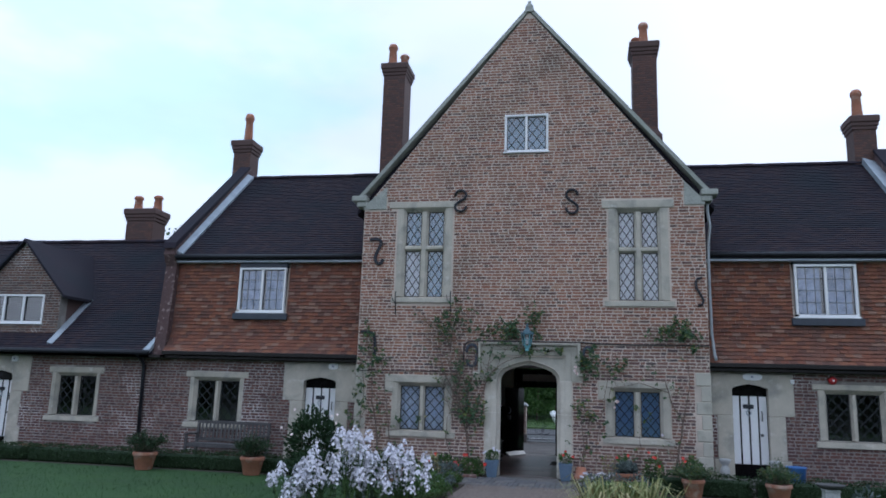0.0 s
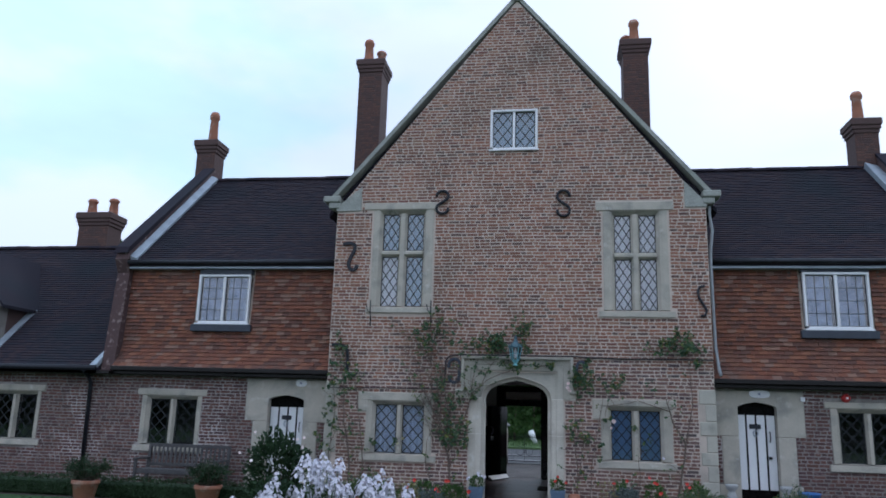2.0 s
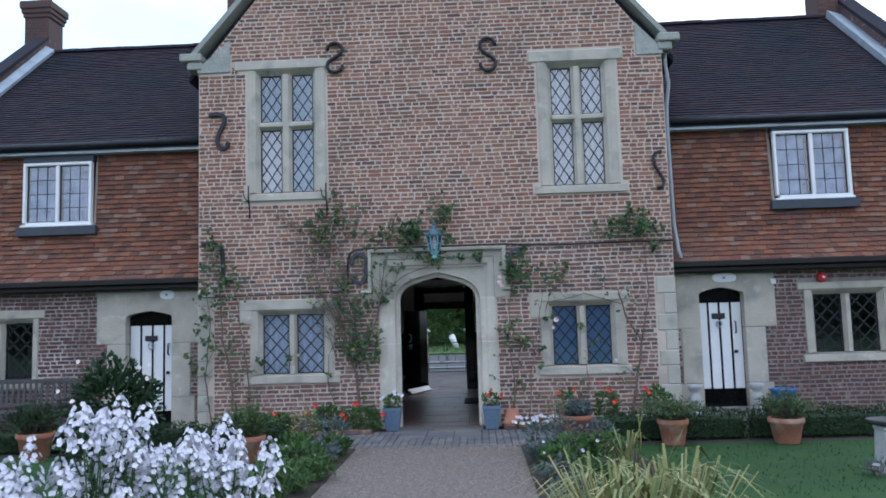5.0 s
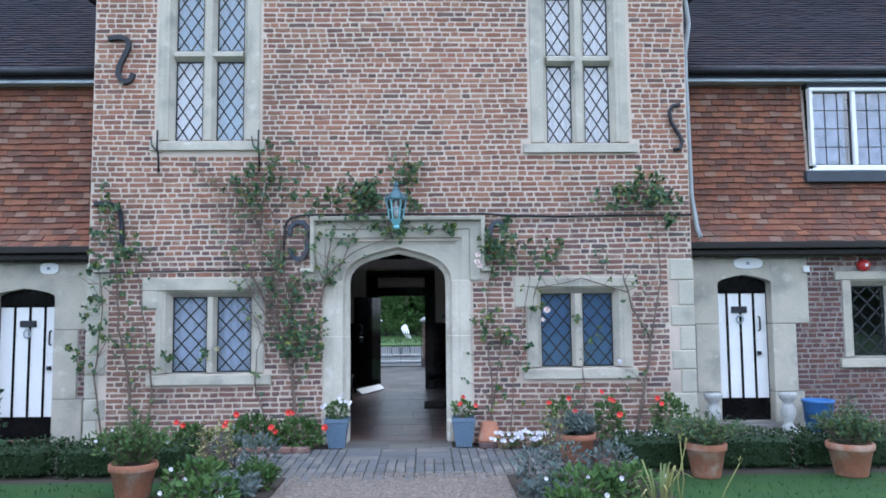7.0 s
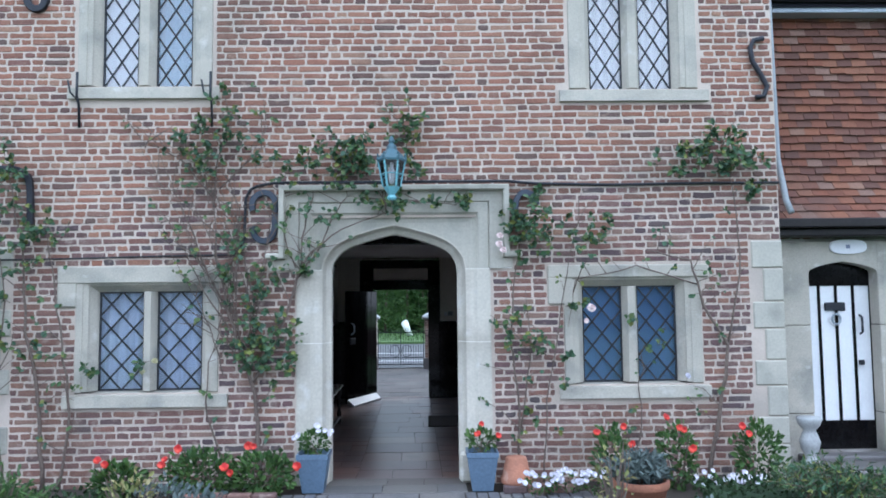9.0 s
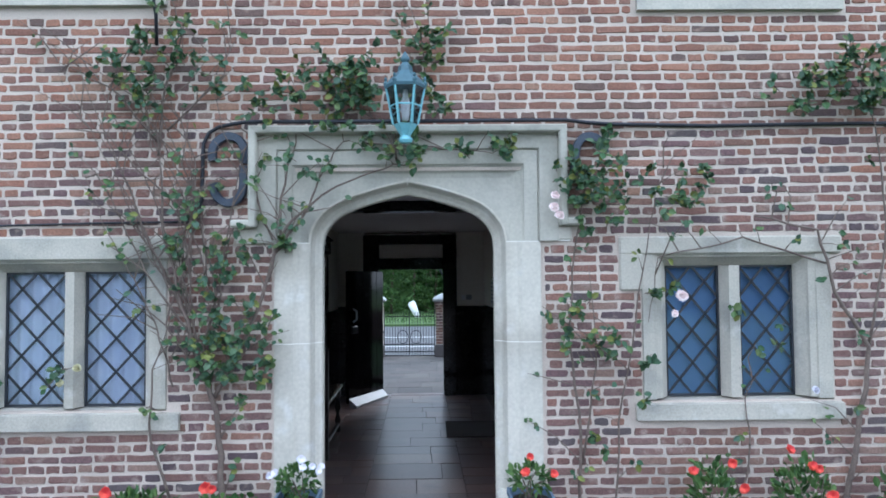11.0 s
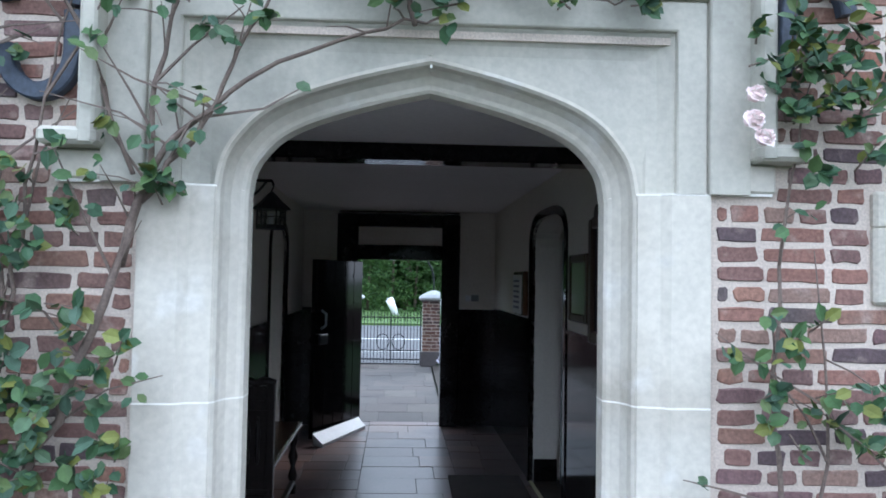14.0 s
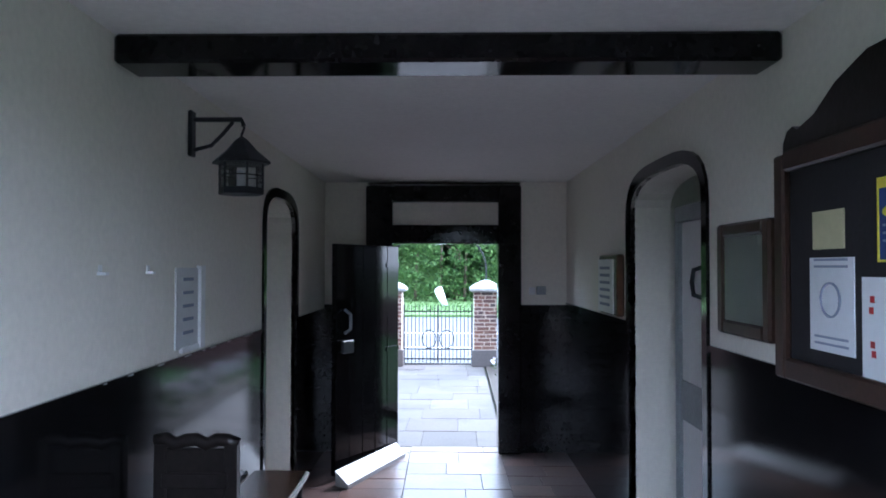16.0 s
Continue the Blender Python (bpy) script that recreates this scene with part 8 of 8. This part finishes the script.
# woodland across the street: trunks, limbs and masses of leaves
core = G()
for i in range(26):
    x = -40 + i * 3.2 + rnd(-1, 1)
    core.box(x - 2.4, x + 2.4, 41.5, 46, 0, rnd(7, 11))
solo("backdrop_wood", core, wood_leaf_m, "dark depth of the wood across the street", "trees", kind="structure")
for i in range(9):
    x, y = -14 + i * 3.4 + rnd(-0.8, 0.8), rnd(36.8, 39.5)
    tr = thing("tree", (x, y, 0), "leafy green roadside tree with low branches", "tree", "trees across the street")
    h = rnd(6.5, 9.5)
    part("trunk", G().tube([(x, y, 0), (x + 0.1, y, h * 0.3), (x - 0.1, y + 0.1, h * 0.6), (x, y, h * 0.85)], [0.22, 0.17, 0.11, 0.04], 8), bark_m, tr, smooth=True)
    for k in range(6):
        a, z = rnd(0, 6.28), h * rnd(0.2, 0.7)
        part("limb", G().tube([(x, y, z), (x + 1.0 * math.cos(a), y + 1.0 * math.sin(a), z + 0.5), (x + 2.0 * math.cos(a), y + 1.6 * math.sin(a), z + 1.0)], [0.08, 0.05, 0.02], 6), bark_m, tr)
    g = G()
    for k in range(16):
        c = (x + rnd(-2.0, 2.0), y + rnd(-1.6, 0.6), rnd(0.5, h))
        f = foliage(260 if abs(x) < 5 else 120, c, (rnd(0.8, 1.4), rnd(0.7, 1.1), rnd(0.6, 1.1)), 0.24 if abs(x) < 5 else 0.34, 0.1, 0.5)
        g.add(f.v, f.f)
    part("crown", g, wood_leaf_m, tr)["kind"] = "stuff"
for i in range(14):
    # leafy undergrowth closing the wood's edge
    x = -8.5 + i * 1.25
    sb = thing("roadside_shrub", (x, 37, 0), "bright green leafy undergrowth at the wood's edge", "shrub", "undergrowth across the street")
    g = G()
    for k in range(9):
        f = foliage(240, (x + rnd(-0.7, 0.7), 37.2 + rnd(-0.6, 0.6), 0.5 + 0.62 * k), (rnd(0.7, 1.0), rnd(0.5, 0.9), rnd(0.5, 0.75)), 0.20, 0.1, 0.5)
        g.add(f.v, f.f)
    part("crown", g, wood_leaf_m, sb)["kind"] = "stuff"
    part("trunk", G().tube([(x, 37.3, 0), (x + 0.1, 37.4, 2.5), (x, 37.3, 5.0)], [0.09, 0.06, 0.02], 6), bark_m, sb, smooth=True)
g = G()
for _ in range(5000):
    x, y = rnd(-9, 8), rnd(27.0, 37)
    a = rnd(0, 6.28)
    h = rnd(0.06, 0.2)
    g.add([(x, y, 0.05), (x + 0.03 * math.cos(a), y + 0.03 * math.sin(a), 0.05), (x + rnd(-0.06, 0.06), y + rnd(-0.05, 0.05), 0.06 + h)], [(0, 1, 2)])
solo("verge_grass", g, bright_leaf_m, "long rough grass on the street verge", "grass", kind="stuff")
# a bare-twigged tree behind the low wing
tw = thing("tree", (-21.5, 22, 0), "distant thin-leaved tree behind the low roof", "tree")
part("trunk", G().tube([(-21.5, 22, 0), (-21.3, 22, 4), (-21.6, 22, 8)], [0.3, 0.2, 0.05], 8), bark_m, tw, smooth=True)
g = G()
for k in range(16):
    c = (-21.5 + rnd(-2.2, 2.2), 22 + rnd(-1, 1), rnd(6.5, 10.4))
    f = foliage(55, c, (0.9, 0.7, 0.6), 0.22, 0.1, 0.3)
    g.add(f.v, f.f)
part("crown", g, wood_leaf_m, tw)["kind"] = "stuff"

# ---------- lawn blades and gravel ----------
g = G()
for _ in range(9000):
    x = rng.choice((rnd(-12, -2.1), rnd(2.6, 9)))
    y = rnd(-9, -2.1)
    a = rnd(0, 6.28)
    g.add([(x, y, 0), (x + 0.012 * math.cos(a), y + 0.012 * math.sin(a), 0), (x + rnd(-0.02, 0.02), y + rnd(-0.02, 0.02), rnd(0.02, 0.045))], [(0, 1, 2)])
solo("lawn_grass", g, grass_m, "short mown grass blades on the lawn", "grass", kind="stuff")
g = G()
for _ in range(11000):
    x, y, r = rnd(PATH_L - 0.08, PATH_R + 0.08), -1.78 - 7.2 * rng.random() ** 1.3, rnd(0.006, 0.015)
    a = rnd(0, 6.28)
    g.add([(x + r * math.cos(a), y + r * math.sin(a), 0), (x - r * math.sin(a), y + r * math.cos(a), 0), (x - r * math.cos(a), y - r * math.sin(a), 0), (x + r * math.sin(a), y - r * math.cos(a), 0), (x + rnd(-0.4, 0.4) * r, y + rnd(-0.4, 0.4) * r, r * rnd(0.5, 0.9))], [(0, 1, 4), (1, 2, 4), (2, 3, 4), (3, 0, 4)])
solo("gravel", g, pebble_m, "loose buff gravel stones on the path", "gravel", kind="stuff")

# ---------- single pieces: pavers, slabs, edging, nearest bricks ----------
SKEW[0] = 0.0
r = random.Random(5)
y, k = -0.36, 0
while y > -2.0:
    d = 0.22
    x = -1.85 - (0.1 if k % 2 else 0)
    while x < 1.9:
        a, b = max(x, -1.88) + 0.006, min(x + (0.105 if abs(x) > 0.62 or y < -0.9 else 0.42), 1.93) - 0.006
        if b - a > 0.03:
            part("paver", G().box(a, b, y - d + 0.006, y - 0.006, -0.05, r.uniform(-0.004, 0.004), 0.005), setts_m, apron)
        x = x + (0.105 if abs(x) > 0.62 or y < -0.9 else 0.42)
    y, k = y - d, k + 1
slab_field(apron, -0.66, 0.70, -0.35, 0.22, 0.004, flag_m, (0.26, 0.32), 11)
SKEW[0] = 0.0175
slab_field(floor, PX0, -0.45, 0.22, 6.9, 0.0, floor_m, (0.26, 0.34), 3, "floor_tile", 0.26, 0.42)
slab_field(floor, -0.45, 0.42, 0.22, 6.9, 0.002, floor_m, (0.34, 0.6), 4)
slab_field(floor, 0.42, PX1, 0.22, 6.9, 0.0, floor_m, (0.26, 0.34), 8, "floor_tile", 0.26, 0.42)
SKEW[0] = 0.0
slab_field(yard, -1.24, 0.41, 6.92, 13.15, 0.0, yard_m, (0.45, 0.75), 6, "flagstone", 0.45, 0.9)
edging = thing("brick_edging", (0, -0.4, 0), "red brick edging along the beds", "edging", kind="structure")
for x0, x1, y in ((-1.9, -0.92, -0.56), (1.02, 1.75, -0.40)):
    x = x0
    while x < x1 - 0.1:
        part("brick", G().box(x + 0.004, x + 0.215, y - 0.05, y + 0.05, 0.0, 0.065 + r.uniform(-0.005, 0.008), 0.008), brick_one_m, edging)
        x += 0.22
for i in range(9):
    yy = -1.2 - i * 0.12
    e = G().box(-0.1, 0.1, -0.05, 0.05, 0.0, 0.09, 0.008)
    o = part("brick", e, brick_one_m, edging)
    o.location = (2.25 + i * 0.035, yy - 0.05, 0)
    o.rotation_euler = (0, 0, radians(-74))
    o = part("brick", e, brick_one_m, edging)
    o.location = (-1.95 - i * 0.02, yy - 0.05, 0)
    o.rotation_euler = (0, 0, radians(80))
for s in near_slots:
    bg = G()
    one_brick(bg, *s, 0.0)
    part("brick", bg, brick_one_m, wall_bay)
for wing, s in wing_near:
    bg = G()
    one_brick(bg, *s, WING_Y)
    part("brick", bg, brick_dark_one_m, wing)
for roof, a, b, base, top, nrm in roof_near:
    tg = G()
    one_roof_tile(tg, a, b, base, top, nrm)
    part("tile", tg, roof_one_m, roof)
for wall, a, b, z in near_tiles:
    tg = G()
    one_tile(tg, a, b, z, 0.106, hung_y)
    part("tile", tg, tile_one_m, wall)
